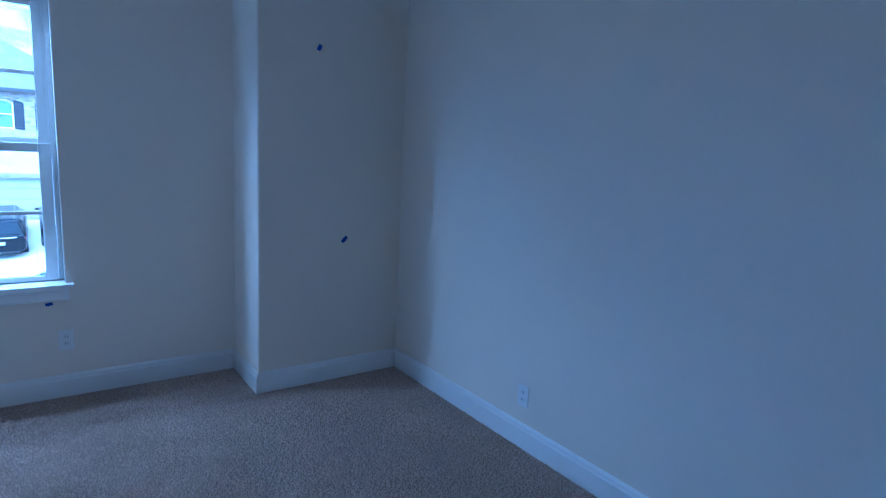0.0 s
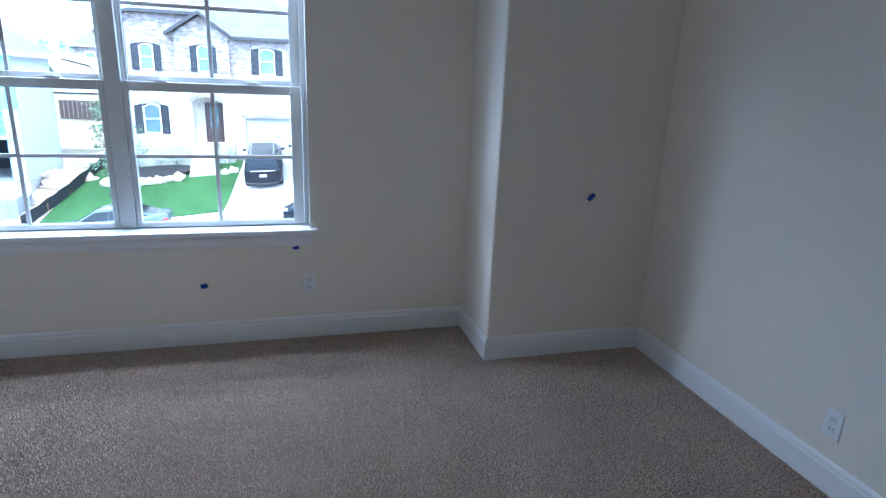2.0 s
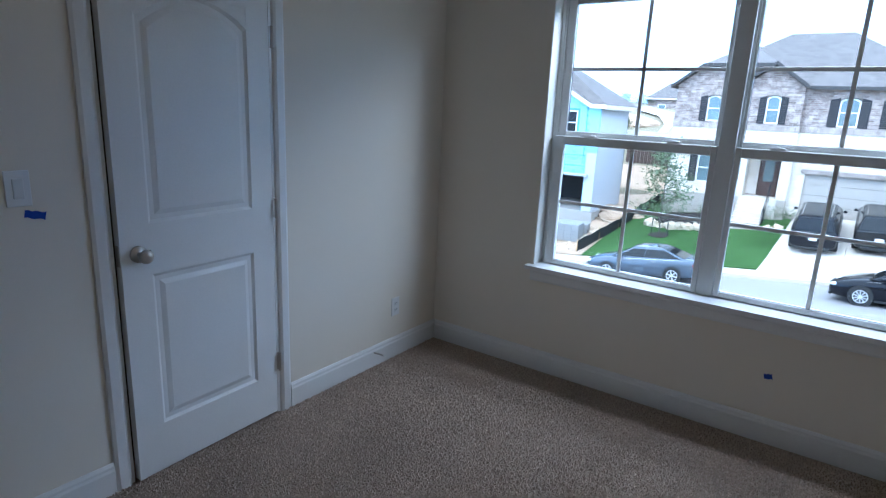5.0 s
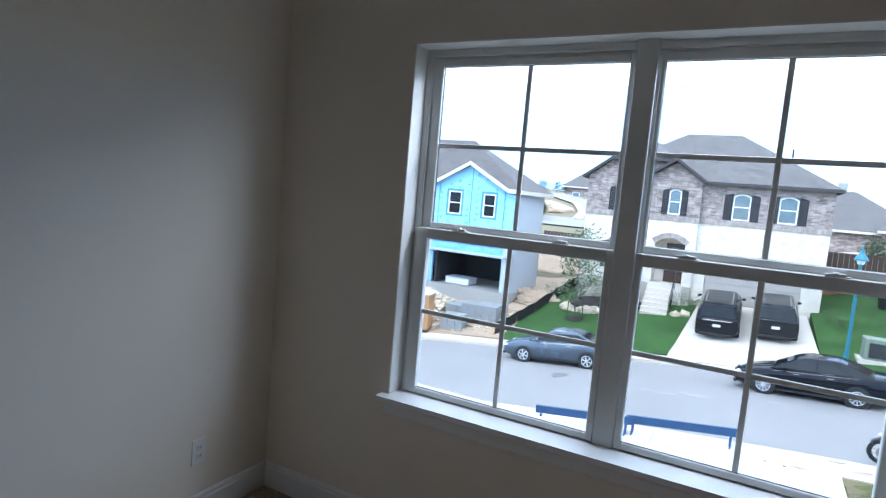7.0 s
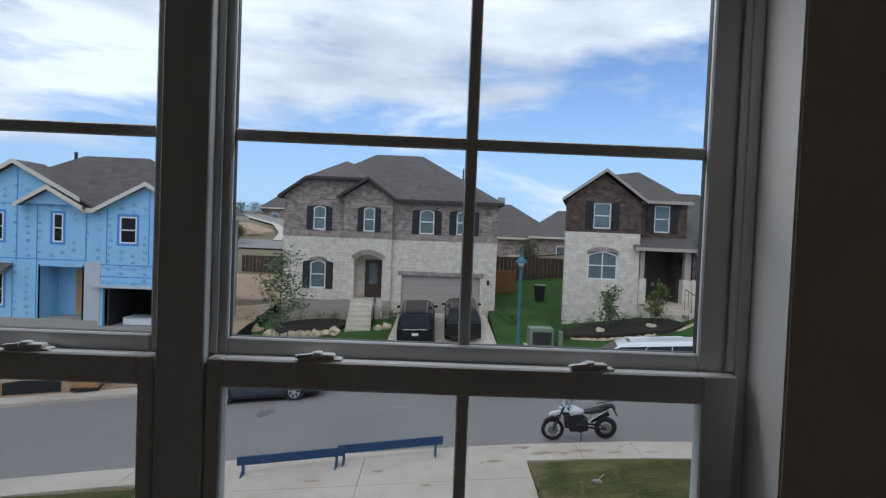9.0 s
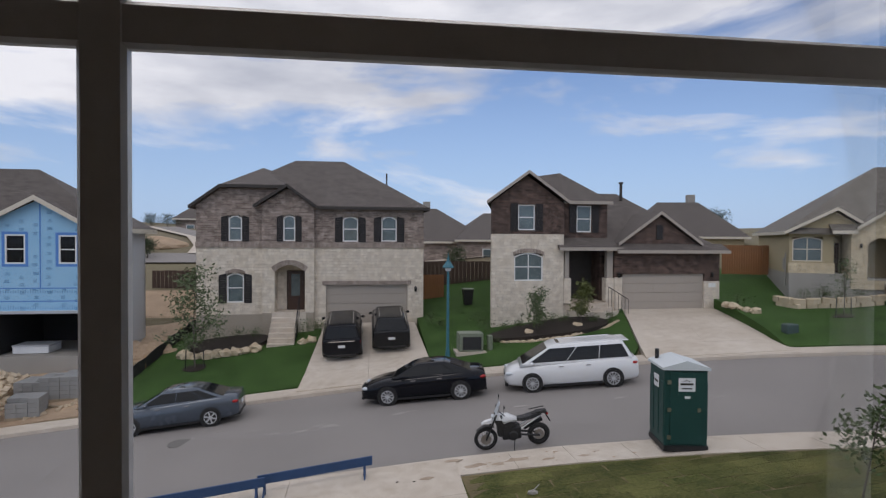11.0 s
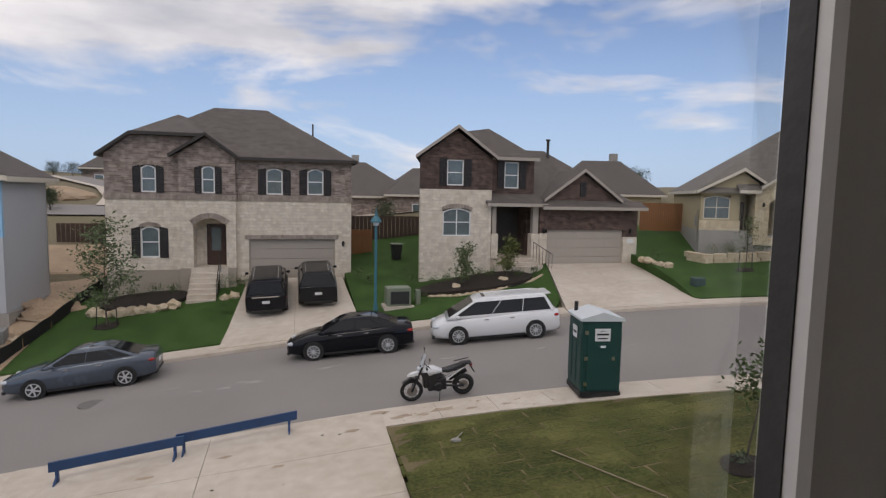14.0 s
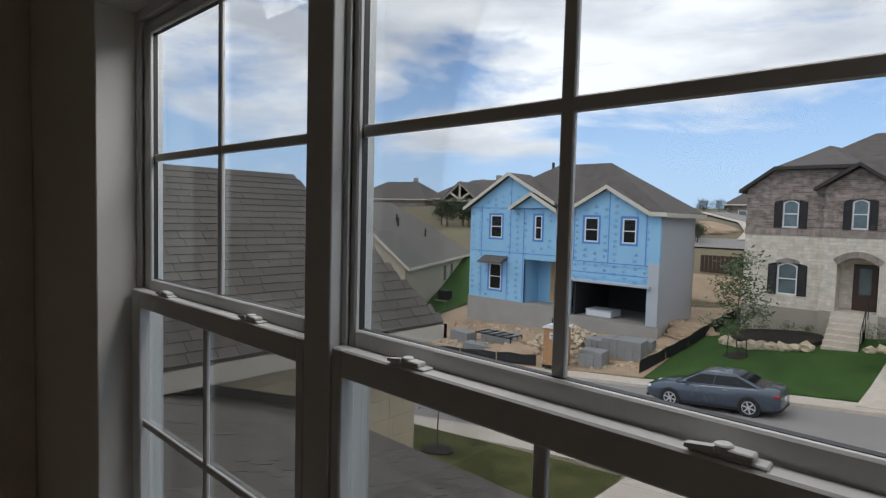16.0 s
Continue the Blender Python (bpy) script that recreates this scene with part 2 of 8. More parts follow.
sn_["Principled BSDF"].inputs["Base Color"].default_value = (0.03, 0.03, 0.032, 1)
sn_["Principled BSDF"].inputs["Roughness"].default_value = 0.8
clear_, weave_ = sn_.new("ShaderNodeBsdfTransparent"), sn_.new("ShaderNodeMixShader")
weave_.inputs[0].default_value = 0.11
sl_.new(clear_.outputs[0], weave_.inputs[1])
sl_.new(sn_["Principled BSDF"].outputs[0], weave_.inputs[2])
sl_.new(weave_.outputs[0], sn_["Material Output"].inputs["Surface"])
M["black"] = mat("black_plastic", (0.015, 0.015, 0.016), 0.5, 0.2)
# near-black: stands in for shade inside garage and closet; also a cabinet face
M["dark"] = mat("painted_shade_and_dark_panel", (0.03, 0.03, 0.032), 0.8, 0.3)
M["concrete"] = mat("pale_concrete", (0.56, 0.47, 0.375), 0.85, 0.14, 0.35, 3.0, 0.12, tint=(0.67, 0.60, 0.52))
M["slab"] = mat("grey_concrete", (0.36, 0.34, 0.31), 0.9, 0.18, 1.2, 20, 0.2)
M["base"] = mat("cast_foundation", (0.45, 0.38, 0.30), 0.9, 0.15, 1.2, 20, 0.2, tint=(0.38, 0.34, 0.29))
M["road"] = mat("grey_asphalt", (0.255, 0.235, 0.222), 0.88, 0.10, 0.35, 60, 0.3, tint=(0.30, 0.275, 0.26))
M["grass"] = mat("lawn_grass", (0.042, 0.098, 0.022), 0.9, 0.35, 0.8, 25, 1.0, tint=(0.078, 0.152, 0.042), dist=0.06, spec=0.15)
M["sod"] = mat("fresh_sod", (0.036, 0.072, 0.014), 0.95, 0.5, 0.9, 14, 1.0, tint=(0.175, 0.165, 0.06), dist=0.06, spec=0.15, rand=0.34)
M["seam"] = mat("dry_sod_seam", (0.10, 0.085, 0.035), 0.95, 0.5, 0.8, 30, 0.6, tint=(0.26, 0.20, 0.10))
M["dirt"] = mat("bare_soil", (0.43, 0.31, 0.21), 0.95, 0.3, 0.6, 9, 1.0, dist=0.08)
M["field"] = mat("dry_ground", (0.25, 0.19, 0.125), 0.95, 0.35, 0.12, 4, 0.8, tint=(0.20, 0.18, 0.10), dist=0.1)
M["mulch"] = mat("dark_mulch", (0.035, 0.026, 0.02), 0.95, 0.5, 8, 60, 1.0, dist=0.05)
M["stoneW"] = courses("white_limestone", (0.66, 0.575, 0.468), (0.78, 0.698, 0.595), (0.64, 0.565, 0.475), 0.40, 0.18, joint=0.012, var=0.13, squash=0.55, noise_amt=1.1, bump=0.7)
M["stoneT"] = courses("tan_limestone", (0.60, 0.49, 0.33), (0.70, 0.60, 0.43), (0.55, 0.47, 0.35), 0.55, 0.28, joint=0.012, var=0.15, squash=0.6)
M["brickG"] = courses("grey_brown_brick", (0.195, 0.144, 0.121), (0.39, 0.312, 0.272), (0.35, 0.30, 0.272), 0.38, 0.10, joint=0.012, var=0.38)
M["brickD"] = courses("dark_brown_brick", (0.055, 0.034, 0.027), (0.15, 0.09, 0.07), (0.13, 0.10, 0.09), 0.30, 0.09, joint=0.012, var=0.55)
M["brickB"] = courses("soldier_band", (0.26, 0.20, 0.165), (0.38, 0.31, 0.27), (0.40, 0.35, 0.31), 0.09, 0.30, joint=0.010, var=0.25, offset=0.0)
M["shingle"] = courses("brown_shingles", (0.104, 0.088, 0.080), (0.146, 0.125, 0.113), (0.068, 0.058, 0.053), 0.33, 0.10, joint=0.006, var=0.12, bump=0.5)
M["shingleT"] = courses("taupe_shingles", (0.16, 0.143, 0.122), (0.215, 0.193, 0.168), (0.10, 0.09, 0.08), 0.33, 0.10, joint=0.008, var=0.15, bump=0.5)
M["tanwall"] = mat("tan_stucco", (0.45, 0.37, 0.235), 0.9, 0.06, 1.0, 60, 0.3)
M["tansiding"] = mat("tan_siding", (0.50, 0.44, 0.34), 0.85, 0.06, 1.0, 40, 0.2)
M["fascia"] = mat("dark_fascia_and_porch_shade", (0.045, 0.038, 0.034), 0.6, 0.1)
M["cream"] = mat("cream_fascia", (0.66, 0.60, 0.50), 0.6, 0.05)
M["shutter"] = mat("black_shutter", (0.02, 0.017, 0.018), 0.55, 0.2)
M["garage"] = mat("taupe_garage_door", (0.42, 0.37, 0.32), 0.55, 0.04, 2, 60, 0.03)
M["winglass"] = mat("house_window_glass", (0.13, 0.17, 0.18), 0.12, 0.3, 1.5, 5, 0.0, spec=0.8)
M["car_dark"] = mat("unlit_glass", (0.012, 0.013, 0.015), 0.1, 0.2, 2, 5, 0.0, spec=0.3)
M["wood"] = mat("stained_door", (0.06, 0.03, 0.02), 0.4, 0.3, 4, 40)
M["housewrap"] = mat("blue_housewrap", (0.26, 0.555, 0.83), 0.55, 0.07, 0.8, 12, 0.25, tint=(0.36, 0.63, 0.85))
M["wraptape"] = mat("blue_seam_tape", (0.09, 0.26, 0.66), 0.5, 0.1)
M["print"] = mat("faded_print", (0.06, 0.20, 0.44), 0.6, 0.15)
M["greywrap"] = mat("grey_housewrap", (0.50, 0.52, 0.55), 0.6, 0.06, 1, 12, 0.2)
M["ply"] = mat("raw_plywood", (0.52, 0.33, 0.16), 0.8, 0.15, 3, 40)

# ---- the room ----
XW, XE, YS, H = -1.645, 2.80, -4.6, 2.74
OX, OZ0, OZ1 = 0.935, 0.635, 2.19
structure("floor", Build().box(XW - 0.15, YS - 0.15, -0.25, XE + 0.15, 0.0, 0.0), M["carpet"], "beige looped carpet covering the empty bedroom", "floor")
structure("ceiling", Build().box(XW - 0.15, YS - 0.15, H, XE + 0.15, 0.30, H + 0.2), M["ceil"], "plain white painted ceiling", "ceiling")
b = Build()
b.box(XW - 0.15, 0, -0.25, -OX, 0.10, H).box(OX, 0, -0.25, XE + 0.15, 0.10, H).box(-OX, 0, -0.25, OX, 0.10, OZ0).box(-OX, 0, OZ1, OX, 0.10, H)
structure("wall_north", b, M["wall"], "off-white painted wall round the twin window", "wall")
b = Build()
b.box(XW - 3.4, 0.104, -0.6, -OX, 0.160, 3.2).box(OX, 0.104, -0.6, XE + 0.6, 0.160, 3.2).box(-OX, 0.104, -0.6, OX, 0.160, OZ0 + 0.01).box(-OX, 0.104, OZ1 + 0.004, OX, 0.160, 3.2)
structure("outer_wall", b, M["stoneT"], "outer stone skin of the house", "wall")
structure("wall_chase", Build().box(1.842, -0.474, 0, XE, -0.001, H).bevel(0.012, 3), M["wall"], "boxed-out corner of off-white wall", "wall")
structure("wall_east", Build().box(XE - 0.012, YS, -0.02, XE + 0.15, -0.002, H), M["wall"], "long off-white painted wall", "wall")
structure("wall_south", Build().box(XW - 0.15, YS - 0.15, -0.02, XE + 0.15, YS, H), M["wall"], "off-white wall behind", "wall")
DY0, DY1, DH = -2.045, -1.325, 2.03
b = Build()
b.box(XW - 0.12, YS, -0.02, XW, DY0 - 0.02, H).box(XW - 0.12, DY1 + 0.02, -0.02, XW, -0.002, H).box(XW - 0.12, DY0 - 0.02, DH + 0.02, XW, DY1 + 0.02, H)
structure("wall_west", b, M["wall"], "off-white wall with a panel door", "wall")
# added box stops light leaking past the door; its near-black colour paints the shade
structure("closet_wall", Build().box(XW - 0.9, DY0 - 0.4, -0.02, XW - 0.8, DY1 + 0.4, H).box(XW - 0.8, DY0 - 0.4, -0.02, XW - 0.12, DY0 - 0.3, H).box(XW - 0.8, DY1 + 0.3, -0.02, XW - 0.12, DY1 + 0.4, H).box(XW - 0.8, DY0 - 0.3, H - 0.1, XW - 0.12, DY1 + 0.3, H).box(XW - 0.8, DY0 - 0.3, -0.12, XW - 0.15, DY1 + 0.3, -0.02), M["dark"], "added closet box behind the door, near-black in place of shade", "wall")


def baseboard(name, p, q, n):
    """A moulded board between two floor points; n points into the room."""
    p, q, n = Vector((*p, 0)), Vector((*q, 0)), Vector((*n, 0))
    prof = [(0, 0), (0.015, 0), (0.015, 0.098), (0.011, 0.108), (0.011, 0.118), (0.005, 0.130), (0, 0.130)]
    bb = Build()
    bb.loft([[v + n * a + Vector((0, 0, h)) for a, h in prof] for v in (p, q)])
    return structure(name, bb, M["trim"], "white moulded baseboard along the carpet", "baseboard")


baseboard("baseboard_north", (XW + 0.016, 0), (1.825, 0), (0, -1))
baseboard("baseboard_chase_side", (1.842, 0), (1.842, -0.490), (-1, 0))
baseboard("baseboard_chase", (1.842, -0.474), (XE - 0.029, -0.474), (0, -1))
baseboard("baseboard_east", (XE - 0.012, -0.476), (XE - 0.012, YS), (-1, 0))
baseboard("baseboard_west", (XW, -0.001), (XW, DY1 + 0.078), (1, 0))
baseboard("baseboard_west_far", (XW, DY0 - 0.078), (XW, YS), (1, 0))
baseboard("baseboard_south", (XW + 0.016, YS), (XE - 0.03, YS), (0, 1))

# tufts of the carpet where the walk looks down on it
pile_rng = np.random.default_rng(6)
STEP = 0.0105
gx, gy = np.meshgrid(np.arange(XW + 0.02, XE - 0.03, STEP), np.arange(-2.75, -0.02, STEP))
cx_, cy_ = (gx + pile_rng.uniform(-0.004, 0.004, gx.shape)).ravel(), (gy + pile_rng.uniform(-0.004, 0.004, gy.shape)).ravel()
keep = ~((cx_ > 1.82) & (cy_ > -0.50))
cx_, cy_ = cx_[keep], cy_[keep]
nt = len(cx_)
hgt = pile_rng.uniform(0.005, 0.012, nt)
rad = pile_rng.uniform(0.0045, 0.0075, nt)
ang = pile_rng.uniform(0, 2.1, nt)
tops = np.stack([cx_ + pile_rng.uniform(-0.005, 0.005, nt), cy_ + pile_rng.uniform(-0.005, 0.005, nt), hgt], 1)
cols = [np.stack([cx_ + rad * np.cos(ang + k * 2.094), cy_ + rad * np.sin(ang + k * 2.094), np.full(nt, 0.0005)], 1) for k in range(3)]
verts = np.concatenate([tops, *cols])
idx = np.arange(nt)
tri = np.concatenate([np.stack([idx, idx + nt * (1 + k), idx + nt * (1 + (k + 1) % 3)], 1) for k in range(3)])
me = bpy.data.meshes.new("carpet_pile")
me.from_pydata(verts.tolist(), [], tri.tolist())
me.materials.append(M["tuft"])
tagged(new("carpet_pile", me), "short beige carpet tufts", "carpet", "", "stuff")

# door: two-panel leaf, a little ajar, hinges towards the window
door = thing("door_1", (XW, DY1, 0), "white two-panel door standing slightly ajar, nickel knob", "door", "", "structure")
W, T = DY1 - DY0 - 0.012, 0.035
leaf = Build()
leaf.box(-T, -W, 0.012, -0.009, 0, DH)
cutsz = [(0.22, 0.86), (1.06, 1.90)]
for z0, z1 in ((0.012, 0.22), (0.86, 1.06), (1.90, DH)):
    leaf.box(-0.0095, -W, z0, 0, 0, z1)
for y0, y1 in ((-W, -W + 0.115), (-0.115, 0)):
    for z0, z1 in cutsz:
        leaf.box(-0.0095, y0, z0, 0, y1, z1)
lf = part("door_leaf", leaf, M["trim"], door, local=True)
lf.matrix_local = pose(0.004, -0.004, 0, 0, 0, 2.0)
for z0, z1 in cutsz:
    y0, y1 = -W + 0.115, -0.115
    rise = 0.085 if z1 > 1.5 else 0.0

    def ring(d, x):
        """The panel's outline, drawn in by d; the upper panel has an arched head."""
        top = [Vector((x, y1 - d - (y1 - y0 - 2 * d) * i / 12, z1 - d - rise * (2 * i / 12 - 1) ** 2)) for i in range(13)]
        return [Vector((x, y0 + d, z0 + d)), Vector((x, y1 - d, z0 + d))] + top

    bb = Build()
    if rise:
        head_ = ring(0.0, -0.0005)[2:]
        for p_, q_ in zip(head_, head_[1:]):
            bb.prism([p_, q_, Vector((-0.0005, q_.y, z1 + 0.001)), Vector((-0.0005, p_.y, z1 + 0.001))], (-0.009, 0, 0))
    bb.loft([ring(0.0, -0.001), ring(0.012, -0.0085), ring(0.03, -0.0085), ring(0.05, -0.002)], cap=False)
    bb.poly(ring(0.05, -0.002))
    part("panel", bb, M["trim"], lf, local=True)
kn = Build().cyl((0, -W + 0.065, 0.95), (0.012, -W + 0.065, 0.95), 0.032, seg=20).cyl((0.01, -W + 0.065, 0.95), (0.045, -W + 0.065, 0.95), 0.011)
kn.ball((0.058, -W + 0.065, 0.95), 0.022, 0.028, 0.028)
part("knob", kn, M["nickel"], lf, "round brushed nickel knob", local=True, smooth=True)
part("latch_plate", Build().box(-0.03, -W - 0.002, 0.91, -0.006, -W + 0.001, 0.99), M["nickel"], lf, "latch plate on the edge", local=True)
for hz in (0.28, 1.05, 1.80):
    hb = Build().cyl((0.018, 0.004, hz - 0.045), (0.018, 0.004, hz + 0.045), 0.0075).box(0.0, -0.02, hz - 0.045, 0.003, 0.02, hz + 0.045)
    part("hinge", hb, M["nickel"], door, "nickel butt hinge", local=True)
jb = Build()
jb.box(XW - 0.12, DY0 - 0.019, 0, XW, DY0 - 0.001, DH + 0.005).box(XW - 0.12, DY1 + 0.001, 0, XW, DY1 + 0.019, DH + 0.005).box(XW - 0.12, DY0 - 0.019, DH + 0.005, XW, DY1 + 0.019, DH + 0.02)
part("jamb", jb, M["trim"], door)


def casing(name, y0, y1, z0, z1, parent, flip):
    prof = [(0, 0), (0.010, 0), (0.016, 0.012), (0.016, 0.045), (0.010, 0.055), (0.004, 0.06), (0, 0.06)]
    bb = Build()
    rows = []
    for z in (z0, z1):
        rows.append([Vector((XW + a, (y0 + w) if flip else (y1 - w), z)) for a, w in prof])
    bb.loft(rows)
    return part(name, bb, M["trim"], parent)


casing("casing", DY1 + 0.012, DY1 + 0.075, 0, DH + 0.07, door, False)
casing("casing", DY0 - 0.075, DY0 - 0.012, 0, DH + 0.07, door, True)
part("head_casing", Build().box(XW, DY0 - 0.012, DH + 0.012, XW + 0.016, DY1 + 0.012, DH + 0.075), M["trim"], door)

# twin single-hung window
win = thing("window_1", (0, 0.1, OZ0), "twin white vinyl single-hung window with grilles", "window", "", "structure")
UP, LO = 0.126, 0.100


def frame_ring(bb, x0, x1, z0, z1, w, y0, y1, wb=None, wt=None, w2=None):
    wb, wt, w2 = wb or w, wt or w, w2 or w
    bb.box(x0, y0, z0, x0 + w, y1, z1).box(x1 - w2, y0, z0, x1, y1, z1)
    bb.box(x0 + w, y0, z0, x1 - w2, y1, z0 + wb).box(x0 + w, y0, z1 - wt, x1 - w2, y1, z1)
    return bb


part("reveal", Build().box(-OX - 0.0, 0.002, OZ0 + 0.02, -OX + 0.004, 0.104, OZ1).box(OX - 0.004, 0.002, OZ0 + 0.02, OX, 0.104, OZ1).box(-OX + 0.004, 0.002, OZ1 - 0.004, OX - 0.004, 0.104, OZ1), M["reveal"], win)
for sgn in (-1, 1):
    x0, x1 = (-0.931, -0.016) if sgn < 0 else (0.016, 0.931)
    xa, xb = (-0.852, -0.064) if sgn < 0 else (0.064, 0.852)
    cx = sgn * 0.4575
    fb = Build()
    frame_ring(fb, x0, x1, 0.655, OZ1 - 0.004, 0.022, 0.102, 0.165, 0.016, 0.03)
    frame_ring(fb, x0 + 0.022, x1 - 0.022, 0.671, OZ1 - 0.034, 0.007, 0.118, 0.165, 0.004, 0.012)
    part("window_frame", fb.bevel(0.002), M["vinyl"], win)
    for ja, jc in ((x0 + 0.022, x0 + 0.034), (x1 - 0.034, x1 - 0.022)):
        part("jamb_stop", Build().box(ja, 0.1035, 1.414, jc, 0.1085, OZ1 - 0.04).bevel(0.001), M["vinyl"], win)
    sb = Build()
    frame_ring(sb, x0 + 0.030, x1 - 0.030, 1.398, 2.144, (xa - x0 - 0.030), 0.112, 0.135, 0.042, 0.029, x1 - 0.030 - xb)
    up = part("upper_sash", sb.bevel(0.003), M["vinyl"], win)
    sb = Build()
    frame_ring(sb, x0 + 0.026, x1 - 0.026, 0.660, 1.412, (xa + 0.004 - x0 - 0.026), 0.080, 0.111, 0.027, 0.048, x1 - 0.026 - xb + 0.004)
    lo = part("lower_sash", sb.bevel(0.003), M["vinyl"], win)
    for sash, yy, z0, z1, zm in ((up, UP, 1.440, 2.115, 1.777), (lo, LO - 0.008, 0.687, 1.364, 1.037)):
        part("muntin", Build().box(xa, yy - 0.004, zm - 0.010, xb, yy + 0.004, zm + 0.010).bevel(0.002), M["vinyl"], sash)
        part("muntin", Build().box(cx - 0.010, yy - 0.0045, z0, cx + 0.010, yy + 0.0045, z1).bevel(0.002), M["vinyl"], sash)
        pn = part("pane", Build().box(xa - 0.006, yy + 0.007, z0 - 0.006, xb + 0.006, yy + 0.0075, z1 + 0.006), M["pane"], sash)
        pn.visible_shadow = False
        gk = Build()
        frame_ring(gk, xa - 0.001, xb + 0.001, z0 - 0.001, z1 + 0.001, 0.0018, yy - 0.005, yy + 0.0065)
        part("gasket", gk, M["track"], sash, "thin dark glazing gasket")
    for lx in (cx - 0.235, cx + 0.21):
        kb = Build().box(lx - 0.036, 0.084, 1.412, lx + 0.036, 0.106, 1.416).box(lx - 0.016, 0.084, 1.416, lx + 0.024, 0.102, 1.423)
        kb.cyl((lx - 0.004, 0.092, 1.416), (lx - 0.004, 0.092, 1.426), 0.009)
        kb.prism([(lx - 0.038, 0.080, 1.416), (lx - 0.010, 0.080, 1.416), (lx - 0.010, 0.080, 1.424), (lx - 0.038, 0.080, 1.420)], (0, 0.010, 0))
        part("sash_lock", kb.bevel(0.0015), M["vinyl"], lo, "white cam sash lock")
    sc_ = part("insect_screen", Build().box(x0 + 0.024, 0.158, 0.675, x1 - 0.024, 0.1585, 1.402), M["screen"], win, "fine dark insect screen")
    sc_.visible_shadow = False
part("mullion", Build().box(-0.0385, 0.078, 0.655, 0.0385, 0.101, OZ1 - 0.004).box(-0.016, 0.101, 0.655, 0.016, 0.17, OZ1 - 0.004).bevel(0.002), M["vinyl"], win)
st = Build().box(-0.968, -0.052, OZ0, 0.968, 0.0, OZ0 + 0.02).box(-OX + 0.001, -0.001, OZ0, OX - 0.001, 0.110, OZ0 + 0.02)
sill = part("window_sill", st, M["trim"], win, "glossy white painted stool with a rounded nose")
ap = Build()
ap.loft([[Vector((x, -a, OZ0 - 0.075 + h)) for a, h in ((0, 0), (0.008, 0), (0.013, 0.012), (0.013, 0.05), (0.022, 0.062), (0.022, 0.0745), (0, 0.0745))] for x in (-0.945, 0.945)])
part("apron", ap, M["trim"], win, "moulded white apron under the stool")


# the ceiling lamp, lit
M["lit_dome"] = bpy.data.materials.new("lit_glass_dome")
M["lit_dome"].use_nodes = True
dome_ = M["lit_dome"].node_tree.nodes["Principled BSDF"]
dome_.inputs["Base Color"].default_value = (0.8, 0.7, 0.55, 1)
dome_.inputs["Emission Color"].default_value, dome_.inputs["Emission Strength"].default_value = (1.0, 0.70, 0.44, 1), 2.3
cl_ = thing("ceiling_lamp", (0.45, -2.55, H), "round flush ceiling lamp with a warm glowing glass dome", "ceiling lamp")
part("base_plate", Build().cyl((0, 0, -0.03), (0, 0, -0.002), 0.15, seg=32), M["nickel"], cl_, "brushed nickel base", local=True)
dm_ = Build().ball((0, 0, -0.03), 0.13, 0.13, 0.085, 3)
bmesh.ops.delete(dm_.bm, geom=[v for v in dm_.bm.verts if v.co.z > -0.028], context="VERTS")
part("shade", dm_, M["lit_dome"], cl_, "frosted glass dome, lit", local=True, smooth=True)

# plates, door stop, tape
def plate(name, at, turn, label, sockets):
    root = thing(name, at, label, name.replace("_", " "), turn=turn)
    part("cover_plate", Build().box(-0.036, -0.006, -0.058, 0.036, -0.0005, 0.058).bevel(0.002), M["trim"], root, local=True)
    if sockets:
        for dz in (-0.02, 0.02):
            part("socket", Build().box(-0.016, -0.008, dz - 0.014, 0.016, -0.006, dz + 0.014).bevel(0.001), M["vinyl"], root, local=True)
            for dx in (-0.006, 0.006):
                part("slot", Build().box(dx - 0.001, -0.0084, dz - 0.004, dx + 0.001, -0.0079, dz + 0.006), M["black"], root, local=True)
    else:
        part("rocker", Build().box(-0.016, -0.010, -0.033, 0.016, -0.006, 0.033).bevel(0.002), M["vinyl"], root, local=True)
    return root


plate("wall_outlet", (XE - 0.012, -1.74, 0.275), -90, "white duplex outlet low on the long wall", True)
plate("wall_outlet", (0.92, 0, 0.33), 0, "white duplex outlet under the window's end", True)
plate("wall_outlet", (XW, -0.42, 0.33), 90, "white duplex outlet near the window corner", True)
plate("light_switch", (XW, -2.32, 1.225), 90, "white rocker switch beside the door", False)
ds = thing("door_stop", (XW + 0.015, -0.62, 0.09), "spring door stop screwed to the baseboard", "door stop")
part("spring", Build().cyl((0, 0, 0), (0.065, 0, 0.004), 0.005, seg=8), M["nickel"], ds, local=True)
part("tip", Build().cyl((0.063, 0, 0.004), (0.078, 0, 0.005), 0.008, seg=10), M["trim"], ds, "white rubber tip", local=True)


